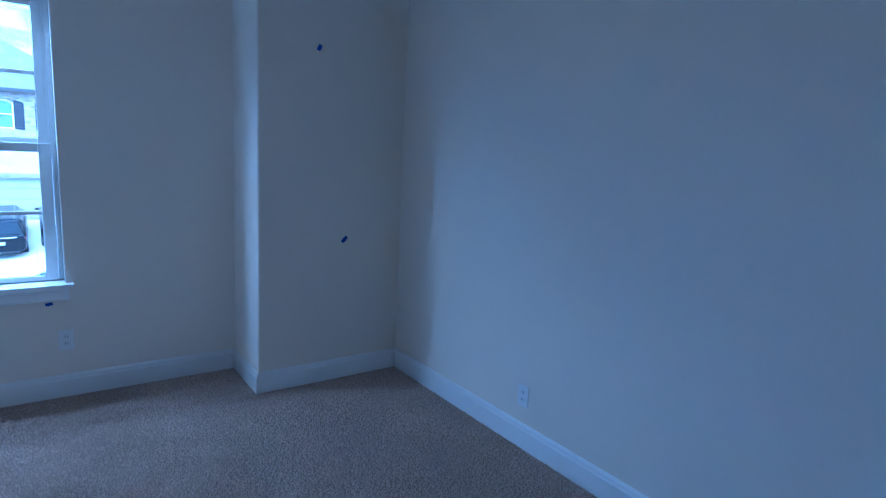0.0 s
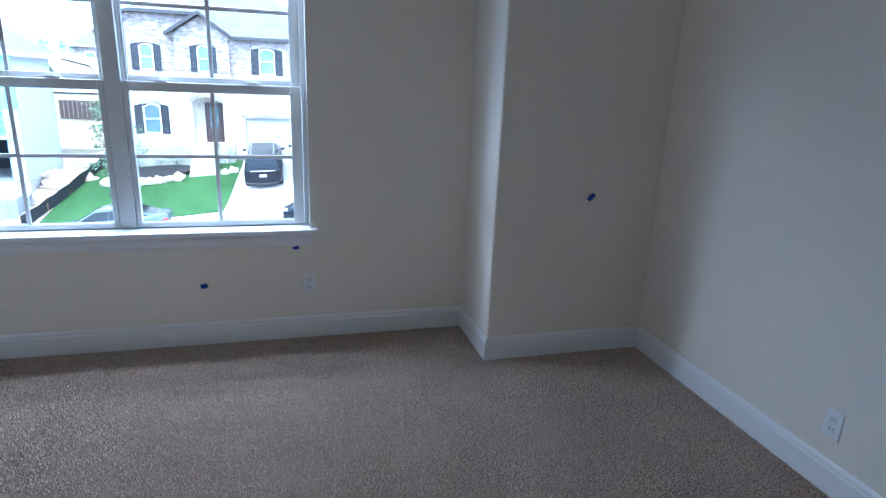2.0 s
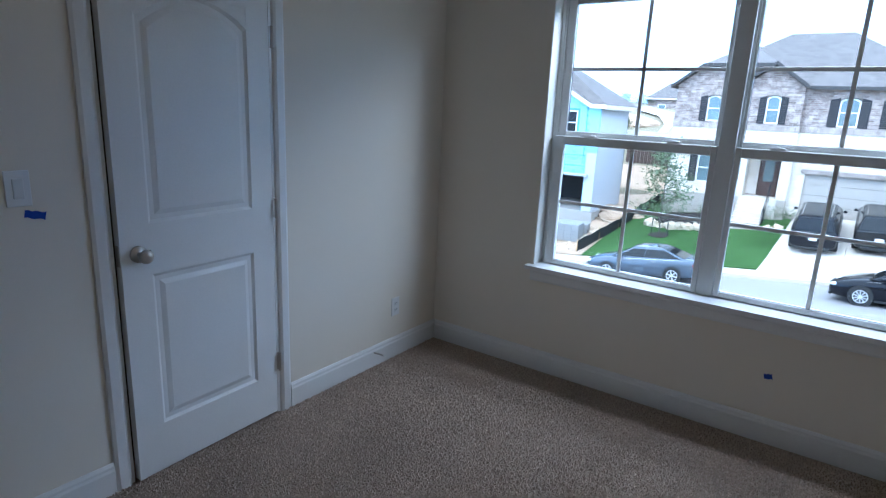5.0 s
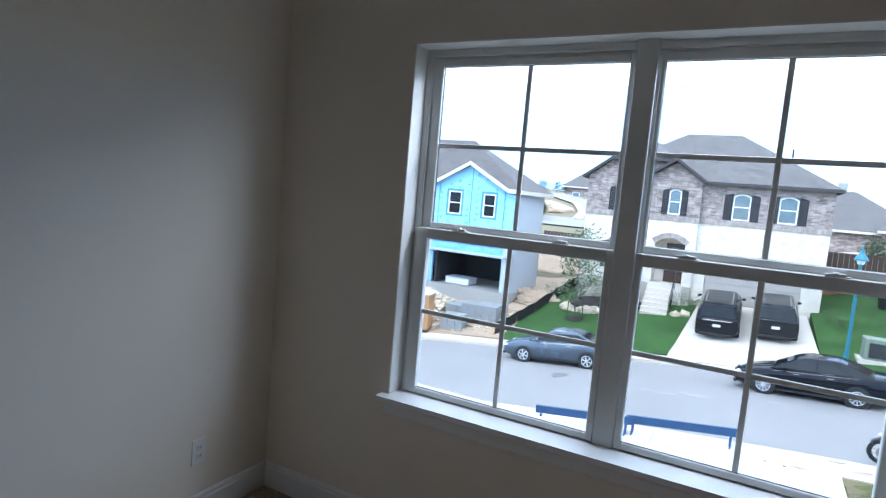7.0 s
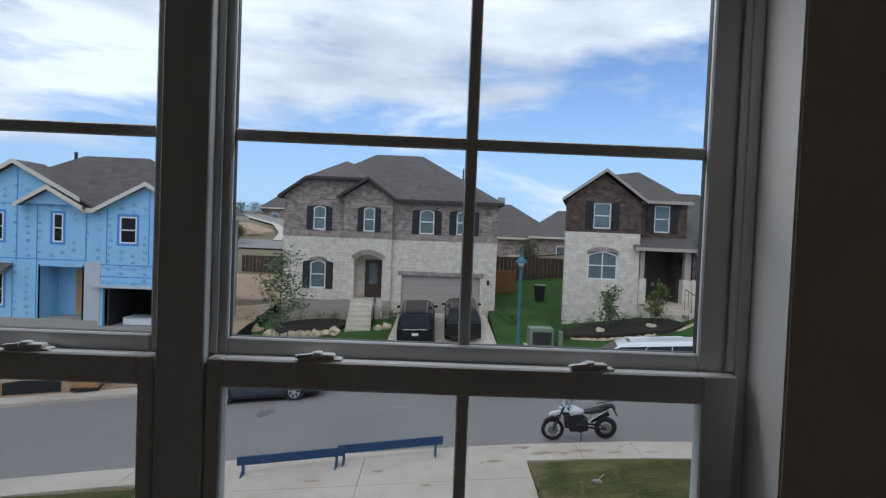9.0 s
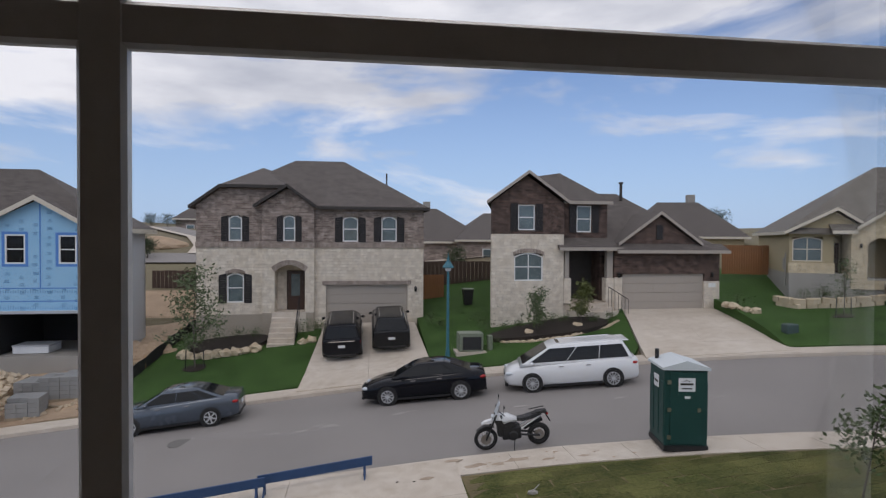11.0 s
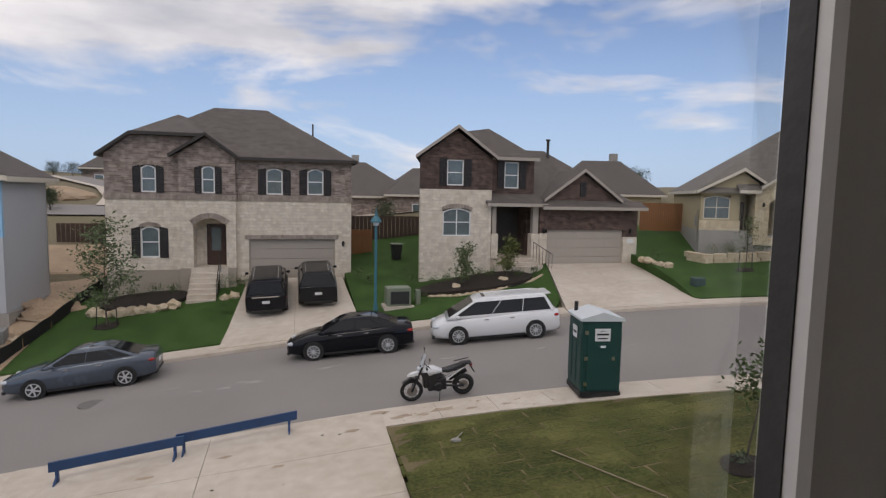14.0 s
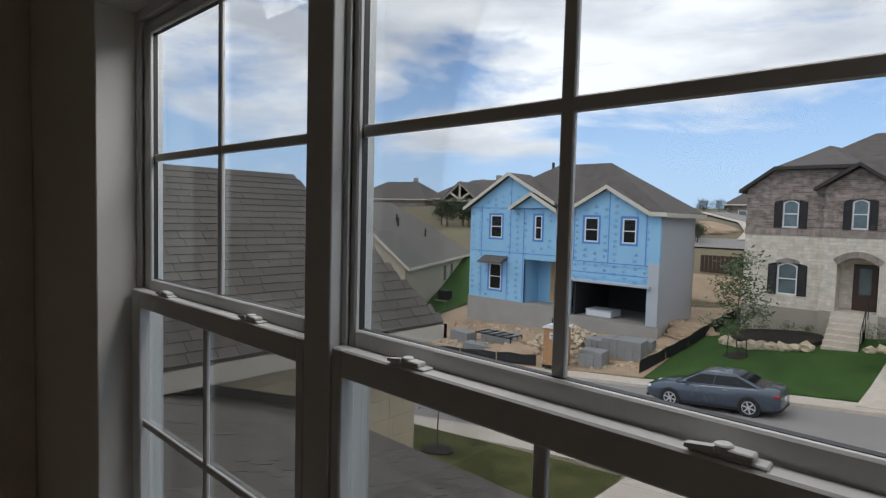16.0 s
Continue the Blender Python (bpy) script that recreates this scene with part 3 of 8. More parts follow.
def tape(at, turn, w, h, tilt):
    """A torn strip of painter's tape, stuck at one end."""
    bb = Build()
    n = 7
    top = [Vector((-w / 2 + w * i / (n - 1), -0.0012 - 0.004 * (i / (n - 1)) ** 2, h / 2 + 0.002 * math.sin(i * 2.3))) for i in range(n)]
    bot = [Vector((-w / 2 + w * i / (n - 1), -0.0012 - 0.004 * (i / (n - 1)) ** 2, -h / 2 + 0.002 * math.sin(i * 1.7))) for i in range(n)]
    for i in range(n - 1):
        bb.prism([top[i], top[i + 1], bot[i + 1], bot[i]], (0, 0.0004, 0))
    ob = part("masking_tape", bb, M["tape"], None)
    ob.matrix_world = pose(*at, 0, 0, turn) @ pose(0, 0, 0, 0, tilt, 0)
    return tagged(ob, "torn piece of blue painter's tape on the wall", "tape", "blue tape marks")


tape((2.384, -0.4745, 0.905), 0, 0.045, 0.024, -50)
tape((2.20, -0.4745, 2.03), 0, 0.034, 0.024, -65)
tape((0.357, 0, 0.342), 0, 0.036, 0.026, -15)
tape((0.85, -0.001, 0.543), 0, 0.034, 0.018, -10)
tape((XW, -2.28, 1.135), 90, 0.06, 0.025, 12)

# ---- street, lots and ground ----
NEAR = [(-60, 0.0), (-40, 7.0), (-30, 10.8), (-20, 13.4), (-8.7, 15.0), (3.2, 15.25), (8.0, 14.6), (12, 13.6), (16.2, 12.1), (22, 8.6), (28, 4.2), (40, -6), (60, -26)]
FAR = [(-60, 9.0), (-40, 16.6), (-30, 20.2), (-22, 22.5), (-14, 23.8), (-2, 24.6), (6, 24.4), (13, 23.1), (18.4, 21.5), (24.2, 18.3), (32, 12.6), (44, 3), (60, -11)]


def line(pts, x):
    x = min(max(x, pts[0][0]), pts[-1][0])
    for (x0, y0), (x1, y1) in zip(pts, pts[1:]):
        if x <= x1:
            f = (x - x0) / (x1 - x0)
            return y0 + (y1 - y0) * f
    return pts[-1][1]


def smooth_line(pts, x):
    return sum(line(pts, x + d) for d in (-3, -2, -1, 0, 1, 2, 3)) / 7


def y_near(x):
    return smooth_line(NEAR, x)


def y_far(x):
    return smooth_line(FAR, x)


def plane_z(x, y):
    xx = x if abs(x) <= 30 else math.copysign(30 + 25 * math.tanh((abs(x) - 30) / 25), x)
    return -4.32 + 0.0916 * xx - 0.0227 * min(y, 30)


RISE = [(0, 0.0), (1.4, 0.05), (9.5, 1.42), (20, 2.4), (38, 4.0), (60, 4.6), (120, 4.9), (400, 4.9)]
DRIVES = []
KERB = 0.13


def lot_z(x, y):
    """Ground level off the street."""
    f = y - y_far(x)
    n = y_near(x) - y
    z = plane_z(x, y) + KERB
    if f > 0:
        z += line(RISE, f)
        z -= 0.95 * min(1.0, max(0.0, (x - 19.5) / 4)) * min(1.0, max(0.0, (f - 1.4) / 8))
        if x < -15 and f > 9:
            z += min(1.0, (-15 - x) / 20) * line([(9, 0), (18, 1.2), (35, 4.5), (60, 6.5)], f)
        if x < -9 and y > 36:
            hill = line([(36, -9), (40, -3.7), (46, -2.4), (54, -1.0), (60, 0.0), (70, 1.6), (85, 3.0), (120, 3.8)], y)
            z += min(1.0, (-9 - x) / 3) * max(0.0, hill - z)
        if x < -36 and y > 50:
            hill = line([(50, -9), (54, -1.6), (58, 0.0), (66, 2.8), (75, 3.8), (120, 5)], y)
            z += min(1.0, (-36 - x) / 8) * max(0.0, hill - z)
    elif n > 0:
        z += line([(0, 0), (1.3, 0.03), (14, 0.35), (40, 0.6)], n)
    return z


def sheet(xs, y_lo, y_hi, rows, zf, lift):
    """A strip of ground between two curves, laid on a height function."""
    bb = Build()
    grid = []
    for x in xs:
        a, c = y_lo(x), y_hi(x)
        grid.append([bb.bm.verts.new((x, a + (c - a) * j / rows, zf(x, a + (c - a) * j / rows) + lift)) for j in range(rows + 1)])
    for p, q in zip(grid, grid[1:]):
        for j in range(rows):
            bb.bm.faces.new((p[j], q[j], q[j + 1], p[j + 1]))
    return bb


def span(a, c, step):
    n = max(1, round((c - a) / step))
    return [a + (c - a) * i / n for i in range(n + 1)]


RX = span(-59, 59, 1.0)
structure("road", sheet(RX, lambda x: y_near(x) - 0.02, lambda x: y_far(x) + 0.02, 6, plane_z, 0.0), M["road"], "pale grey asphalt street running downhill", "road")


def slab_strip(name, xs, lo, hi, zf, lift, thick, material, label):
    """A poured strip with a top, a front and joints cut across it."""
    root = thing(name, (0, 0, -4), label, name.split("_")[0], "", "structure")
    for x0, x1 in zip(xs, xs[1:]):
        bb = Build()
        e = 0.006
        pts = [(x0 + e, lo(x0)), (x1 - e, lo(x1)), (x1 - e, hi(x1)), (x0 + e, hi(x0))]
        top = [Vector((x, y, zf(x, y) + lift)) for x, y in pts]
        bb.prism(top, (0, 0, -thick))
        part("slab", bb, material, root)
    return root


slab_strip("pavement_near", span(-30, 30, 1.5), lambda x: y_near(x) - 1.25, lambda x: y_near(x) - 0.15, plane_z, KERB + 0.02, 0.25, M["concrete"], "pale concrete footpath beside our lawn")
slab_strip("pavement_far", span(-30, 32, 1.5), lambda x: y_far(x) + 0.15, lambda x: y_far(x) + 1.25, plane_z, KERB + 0.02, 0.25, M["concrete"], "pale concrete footpath across the street")
slab_strip("kerb_near", span(-30, 30, 3.0), lambda x: y_near(x) - 0.146, lambda x: y_near(x) + 0.02, plane_z, KERB + 0.012, 0.3, M["concrete"], "rolled concrete kerb")
slab_strip("kerb_far", span(-30, 32, 3.0), lambda x: y_far(x) - 0.02, lambda x: y_far(x) + 0.146, plane_z, KERB + 0.012, 0.3, M["concrete"], "rolled concrete kerb")


def patch(name, pts, material, label, lift=0.0, step=0.8, zf=lot_z, category="lawn"):
    """A piece of ground cover inside a plan outline (given as x-ranges by left and right curves over y)."""
    left, right = pts
    y0, y1 = left[0][1], left[-1][1]
    bb = Build()
    grid = []
    rows_y = span(y0, y1, step)
    for y in rows_y:
        a = line([(q, p) for p, q in left], y)
        c = line([(q, p) for p, q in right], y)
        n = 24
        grid.append([bb.bm.verts.new((a + (c - a) * i / n, y, zf(a + (c - a) * i / n, y) + lift)) for i in range(n + 1)])
    for p, q in zip(grid, grid[1:]):
        for j in range(len(p) - 1):
            bb.bm.faces.new((p[j], q[j], q[j + 1], p[j + 1]))
    return structure(name, bb, material, label, category)


# lots across the street, from the building site to the corner house
def lot_patch(name, x0, x1, lo, hi, material, label, category, lift=0.04):
    """A lot's cover between two plan curves, with turned-down edges."""
    bb = sheet(span(x0, x1, 0.6), lo, hi, 26, lot_z, lift)
    rim = [e for e in bb.bm.edges if e.is_boundary]
    got = bmesh.ops.extrude_edge_only(bb.bm, edges=rim)
    for v in got["geom"]:
        if isinstance(v, bmesh.types.BMVert):
            v.co.z -= 0.7
    return structure(name, bb, material, label, category)


over = lambda x: y_far(x) + 1.25
lot_patch("site_ground", -33, -10.35, over, lambda x: 46, M["dirt"], "bare orange soil of the building site", "ground", 0.03)
lot_patch("lawn_house_a", -10.3, -1.75, over, lambda x: 44, M["grass"], "mown green front lawn", "lawn")
lot_patch("lawn_between", 3.85, 15.2, lambda x: max(over(x), 23.4 + (x - 12.85) * 3.08), lambda x: 45, M["grass"], "mown green lawn between two houses", "lawn")
lot_patch("lawn_corner", 18.95, 30.5, lambda x: max(over(x), 18.6 + (x - 24.45) * 1.667), lambda x: max(over(x) + 0.3, min(40, 21.9 + (x - 18.95) * 4.6)), M["grass"], "mown green lawn sloping to the street", "lawn")
lotA = lambda x, y: line([(24.6, plane_z(x, 24.6) + KERB), (26, plane_z(x, 26) + KERB + 0.06), (34, -3.34)], y)
lotB = lambda x, y: line([(22.6, plane_z(x, 22.6) + KERB), (24, plane_z(x, 24) + KERB + 0.05), (31, -2.30)], y)
lotC = lambda x, y: line([(14, plane_z(x, 14) + KERB), (18.5, plane_z(x, 18.5) + KERB + 0.03), (27, -1.62)], y)


def drive(name, corners, zf, label, nx=2, ny=4, lift=0.05):
    """A poured drive of a few slabs with open joints; corners: near left, near right, far right, far left."""
    root = thing(name, (corners[0][0], corners[0][1], zf(*corners[0])), label, "driveway", "", "structure")
    DRIVES.append(((min(c[0] for c in corners), max(c[0] for c in corners), min(c[1] for c in corners), max(c[1] for c in corners)), zf))
    A, Bq, C, D = [Vector((*c, 0)) for c in corners]
    for i in range(nx):
        for j in range(ny):
            def at(u, v):
                q = (A * (1 - u) + Bq * u) * (1 - v) + (D * (1 - u) + C * u) * v
                return Vector((q.x, q.y, zf(q.x, q.y) + lift))
            e = 0.0016
            bb = Build()
            u0, u1, v0, v1 = i / nx + e / 2, (i + 1) / nx - e / 2, j / ny + e / 2, (j + 1) / ny - e / 2
            bb.prism([at(u0, v0), at(u1, v0), at(u1, v1), at(u0, v1)], (0, 0, -0.3))
            part("slab", bb, M["concrete"], root)
    return root


drive("driveway_a", [(-2.2, 25.0), (3.9, 24.8), (3.7, 34.0), (-1.55, 34.0)], lotA, "pale concrete drive with two parked cars")
drive("driveway_b", [(12.9, 23.4), (18.9, 21.7), (20.9, 30.8), (15.3, 30.8)], lotB, "pale empty concrete drive")
drive("driveway_c", [(24.5, 18.3), (30.0, 14.3), (35.5, 24.4), (29.9, 27.3)], lotC, "pale concrete drive of the corner house")
ourz = lambda x, y: line([(6.0, -4.25 + 0.045 * x), (14.0, plane_z(x, 14.0) + KERB + 0.02), (15.2, plane_z(x, 15.2) + KERB)], y)
drive("driveway_ours", [(-5.1, 6.0), (2.75, 6.0), (3.05, 15.0), (-5.55, 15.05)], ourz, "our wide pale concrete drive", 2, 4, 0.04)

# the ground reaches the horizon; under the street it lies lower
gb = Build()
xs = [-900, -500, -300, -200, -140, -100, -80] + span(-60, 60, 1.5) + [80, 100, 140, 200, 300, 500, 900]
ys = [-300, -120, -60, -40, -25] + span(-15, 60, 1.0) + [64, 70, 78, 90, 110, 150, 220, 350, 600, 1200]
rows = []
for x in xs:
    col = []
    for y in ys:
        inside = y_near(x) - 0.9 < y < y_far(x) + 0.9
        z = plane_z(x, y) - 0.06 if inside else lot_z(x, y) - 0.03
        for (x0, x1, y0, y1), zf in DRIVES:
            if x0 - 1.6 < x < x1 + 1.6 and y0 - 1.1 < y < y1 + 1.1:
                z = min(z, zf(x, y) - 0.25)
        col.append(gb.bm.verts.new((x, y, z)))
    rows.append(col)
for p, q in zip(rows, rows[1:]):
    for j in range(len(ys) - 1):
        gb.bm.faces.new((p[j], q[j], q[j + 1], p[j + 1]))
structure("ground", gb, M["field"], "dry grassy earth of the new suburb", "ground")

# our lawn, laid in strips of sod
rng = random.Random(4)
sod = Build()
for i in range(0, 31):
    y = 14.42 - i * 0.42
    x = 2.55 + rng.random() * 0.4
    while x < 21:
        w = 1.0 + rng.random() * 0.35
        if y - 0.36 < min(y_near(x), y_near(x + w)) - 1.42 and not (y < 1.5):
            x0, x1, ya, yb = x + 0.012, x + w - 0.012, y - 0.410, y - 0.008
            t = rng.random() * 0.004
            pts = []
            for px, py in ((x0, ya), ((x0 + x1) / 2, ya), (x1, ya), (x1, yb), ((x0 + x1) / 2, yb), (x0, yb)):
                px, py = px + rng.uniform(-0.03, 0.03), min(py + rng.uniform(-0.03, 0.03), y_near(px) - 1.42)
                pts.append(Vector((max(px, 3.04 - (15 - py) * 0.033), py, lot_z(px, py) + 0.019 + t + rng.random() * 0.004)))
            sod.prism(pts, (0, 0, -0.05))
        x += w
tagged(part("sod_lawn", sod, M["sod"], None), "newly laid sod strips with dry brown seams", "lawn", "", "stuff")
structure("lawn_soil", sheet(span(3.0, 21.0, 0.6), lambda x: 1.5, lambda x: y_near(x) - 1.40, 8, lot_z, 0.016), M["seam"], "dry soil and runners showing between sod strips", "ground")
structure("drive_edge", Build().prism([(3.0, 14.2, -4.36), (2.62, 3.0, -4.1), (2.55, 3.0, -4.1), (2.9, 14.2, -4.36)], (0, 0, -0.5)), M["dirt"], "soil edge beside the drive", "ground")
patch("lawn_left", ([(-24, 4.0), (-24, 10.6), (-14, 13.3)], [(-5.2, 4.0), (-5.3, 10.6), (-5.6, 13.6)]), M["sod"], "worn green lawn beyond the drive", 0.03)


# ---- houses ----
def wall_holes(bb, x0, x1, z0, z1, y0, y1, holes):
    """A wall along x with rectangular openings (x0, x1, z0, z1) that go through it."""
    xs = sorted({x0, x1, *[h[0] for h in holes], *[h[1] for h in holes]})
    for a, c in zip(xs, xs[1:]):
        spans = sorted((h[2], h[3]) for h in holes if h[0] <= a + 1e-6 and h[1] >= c - 1e-6)
        z = z0
        for s0, s1 in spans:
            if s0 > z + 1e-4:
                bb.box(a, y0, z, c, y1, s0)
            z = max(z, s1)
        if z < z1 - 1e-4:
            bb.box(a, y0, z, c, y1, z1)
    return bb


def arc(x0, x1, z, rise, n=8):
    return [(x0 + (x1 - x0) * i / n, z + rise * (1 - (2 * i / n - 1) ** 2)) for i in range(n + 1)]


def house_window(root, x0, x1, z0, z1, y, rise=0.0, shutters=True, frame_mat="trim", lintel=None, cols=1, pane_mat="winglass"):
    """A sash window set 6 cm into a wall that faces -y, with shutters and a lintel where it has them."""
    w = 0.07
    face = y - 0.06
    fr = Build()
    ztop = z1 - rise
    outer = [(x0, z0), (x1, z0)] + [(x, z) for x, z in reversed(arc(x0, x1, ztop, rise))] if rise else [(x0, z0), (x1, z0), (x1, z1), (x0, z1)]
    cx, cz = (x0 + x1) / 2, (z0 + z1) / 2
    inner = [(cx + (x - cx) * (1 - 2 * w / (x1 - x0)), cz + (z - cz) * (1 - 2 * w / (z1 - z0))) for x, z in outer]
    n = len(outer)
    for i in range(n):
        j = (i + 1) % n
        fr.prism([(outer[i][0], y - 0.015, outer[i][1]), (outer[j][0], y - 0.015, outer[j][1]), (inner[j][0], y - 0.015, inner[j][1]), (inner[i][0], y - 0.015, inner[i][1])], (0, 0.07, 0))
    wdw = part("window", fr, M[frame_mat], root)
    part("pane", Build().prism([(x, y + 0.035, z) for x, z in inner], (0, 0.012, 0)), M[pane_mat], wdw, "dark reflecting glass")
    bars = Build()
    zm = z0 + (z1 - z0) * 0.5
    bars.box(x0 + w, y - 0.004, zm - 0.03, x1 - w, y + 0.03, zm + 0.03)
    for i in range(1, cols):
        xx = x0 + (x1 - x0) * i / cols
        bars.box(xx - 0.03, y - 0.002, z0 + w, xx + 0.03, y + 0.028, z1 - w - rise * 0.1)
    part("sash_bar", bars, M[frame_mat], wdw)
    if shutters:
        sw = min(0.42, (x1 - x0) * 0.5)
        for sx in (x0 - sw - 0.02, x1 + 0.02):
            inward = 1 if sx < x0 else -1
            za, zb = z0 - 0.02, ztop + 0.05
            s = Build()
            s.box(sx, face - 0.05, za, sx + 0.05, face - 0.004, zb).box(sx + sw - 0.05, face - 0.05, za, sx + sw, face - 0.004, zb)
            k = 0
            while za + k * 0.10 < zb:
                s.box(sx + 0.05, face - 0.042, za + k * 0.10, sx + sw - 0.05, face - 0.006, min(zb, za + k * 0.10 + 0.085))
                k += 1
            if rise:
                s.prism([(sx, face - 0.05, zb), (sx + sw, face - 0.05, zb), ((sx + sw) if inward > 0 else sx, face - 0.05, zb + rise * 0.7)], (0, 0.045, 0))
            part("shutter", s, M["shutter"], wdw, "black louvred shutter")
    if lintel:
        up, lo = arc(x0 - 0.08, x1 + 0.08, ztop + 0.05 + 0.2, rise, 10), arc(x0 - 0.08, x1 + 0.08, ztop + 0.05, rise, 10)
        lb = Build()
        for i in range(10):
            e = 0.008 * (up[1][0] - up[0][0]) / 0.1
            lb.prism([(lo[i][0] + e, face - 0.035, lo[i][1]), (lo[i + 1][0] - e, face - 0.035, lo[i + 1][1]), (up[i + 1][0] - e, face - 0.035, up[i + 1][1]), (up[i][0] + e, face - 0.035, up[i][1])], (0, 0.1, 0))
        part("lintel", lb, M[lintel], wdw, "arched soldier-course lintel")
    return wdw


def roof_slab(bb, pts, t=0.12):
    """One roof face with thickness."""
    bb.prism(pts, (0, 0, -t))
    return bb


def fascia(bb, p, q, h=0.18, t=0.04, drop=0.02):
    p, q = Vector(p), Vector(q)
    d = (q - p).normalized()
    side = Vector((d.y, -d.x, 0)).normalized() * t if abs(d.z) < 0.99 else Vector((t, 0, 0))
    bb.prism([p + Vector((0, 0, drop)), q + Vector((0, 0, drop)), q + Vector((0, 0, drop - h)), p + Vector((0, 0, drop - h))], side)
    return bb


def garage_door(root, x0, x1, z0, z1, y, material="garage", rows=4, cols=8):
    g = Build()
    ph = (z1 - z0) / rows
    door = None
    for r in range(rows):
        g = Build().box(x0, y, z0 + r * ph + 0.008, x1, y + 0.05, z0 + (r + 1) * ph - 0.004)
        pw = (x1 - x0) / cols
        for c in range(cols):
            g.box(x0 + c * pw + 0.08, y - 0.012, z0 + r * ph + 0.10, x0 + (c + 1) * pw - 0.08, y + 0.001, z0 + (r + 1) * ph - 0.10)
        if door is None:
            door = part("garage_door", g, M[material], root, "raised-panel sectional garage door")
        else:
            part("panel", g, M[material], door)
    return door


def wall_lamp(root, x, y, z):
    b = Build().box(x - 0.06, y - 0.02, z - 0.1, x + 0.06, y, z + 0.12).cyl((x, y - 0.11, z - 0.12), (x, y - 0.11, z + 0.1), 0.06, 0.085, 8).cyl((x, y - 0.11, z + 0.1), (x, y - 0.11, z + 0.2), 0.09, 0.02, 8)
    part("wall_lamp", b, M["black"], root, "black coach lamp")


# house A: white stone below, grey-brown brick above, hipped roof
YA = 34.0
A = thing("house", (-2.2, YA, -3.4), "two-storey house of white stone and brown brick with black shutters", "house")
base = Build().box(-8.72, YA - 0.06, -5.6, -5.05, YA + 10.8, -2.72).box(-5.05, YA - 0.36, -5.6, -2.16, YA + 1, -2.62).box(-2.16, YA - 0.02, -5.0, 4.22, YA + 10.8, -3.36)
part("foundation", base, M["base"], A, "exposed concrete foundation")
w = Build()
wall_holes(w, -8.72, -5.05, -2.72, 1.11, YA, YA + 0.3, [(-7.05, -6.12, -2.04, -0.36)])
wall_holes(w, -5.05, -2.16, -2.62, 1.11, YA - 0.3, YA + 0.0, [(-4.37, -2.67, -2.62, 0.12)])
wall_holes(w, -2.16, 4.22, -3.36, 1.11, YA, YA + 0.3, [(-1.5, 3.28, -3.36, -1.05)])
w.box(-8.72, YA + 0.3, -3.4, -8.42, YA + 10.8, 1.11).box(3.92, YA + 0.3, -3.4, 4.22, YA + 10.8, 1.11).box(-8.42, YA + 10.5, -3.4, 3.92, YA + 10.8, 3.4)
sp = arc(-4.37, -2.67, -0.27, 0.39, 10)
for (xa, za), (xb, zb) in zip(sp, sp[1:]):
    w.prism([(xa, YA - 0.3, za), (xb, YA - 0.3, zb), (xb, YA - 0.3, 0.13), (xa, YA - 0.3, 0.13)], (0, 0.3, 0))
part("stone_wall", w, M["stoneW"], A, "white rough limestone ground floor")
w = Build()
wall_holes(w, -8.72, -5.05, 1.43, 3.5, YA, YA + 0.3, [(-6.96, -6.22, 1.5, 2.94)])
wall_holes(w, -5.05, -2.16, 1.43, 3.5, YA - 0.3, YA, [(-3.89, -3.22, 1.5, 2.97)])
wall_holes(w, -2.16, 4.22, 1.43, 3.42, YA, YA + 0.3, [(-0.54, 0.35, 1.48, 2.95), (1.71, 2.62, 1.5, 2.97)])
w.prism([(-8.72, YA, 3.5), (-5.05, YA, 3.5), (-5.05, YA, 4.52), (-7.36, YA, 4.52)], (0, 0.3, 0))
w.prism([(-5.05, YA - 0.3, 3.5), (-2.16, YA - 0.3, 3.5), (-3.65, YA - 0.3, 4.5), (-5.05, YA - 0.3, 3.56)], (0, 0.3, 0))
w.prism([(-5.05, YA, 3.5), (-2.16, YA, 3.5), (-3.66, YA, 4.52), (-5.05, YA, 4.52)], (0, 0.3, 0))
w.box(-8.72, YA + 0.3, 1.43, -8.42, YA + 10.8, 3.45).box(3.92, YA + 0.3, 1.43, 4.22, YA + 10.8, 3.42)
part("brick_wall", w, M["brickG"], A, "grey-brown brick upper floor")
w = Build().box(-8.76, YA - 0.04, 1.11, -5.05, YA + 0.3, 1.43).box(-5.09, YA - 0.34, 1.11, -2.12, YA, 1.43).box(-2.12, YA - 0.04, 1.11, 4.26, YA + 0.3, 1.43).box(-8.76, YA + 0.3, 1.11, -8.4, YA + 10.8, 1.43).box(3.9, YA + 0.3, 1.11, 4.26, YA + 10.8, 1.43)
part("brick_band", w, M["brickB"], A, "soldier-course brick band")
house_window(A, -6.96, -6.22, 1.5, 2.94, YA + 0.06, 0.14, lintel="brickB")
house_window(A, -3.89, -3.22, 1.5, 2.97, YA - 0.24, 0.14, lintel="brickB")
house_window(A, -0.54, 0.35, 1.48, 2.95, YA + 0.06, 0.16, lintel="brickB")
house_window(A, 1.71, 2.62, 1.5, 2.97, YA + 0.06, 0.16, lintel="brickB")
house_window(A, -7.05, -6.12, -2.04, -0.36, YA + 0.06, 0.16, lintel="brickB")
up, lo = arc(-4.55, -2.49, 0.0, 0.42, 14), arc(-4.37, -2.67, -0.27, 0.39, 14)
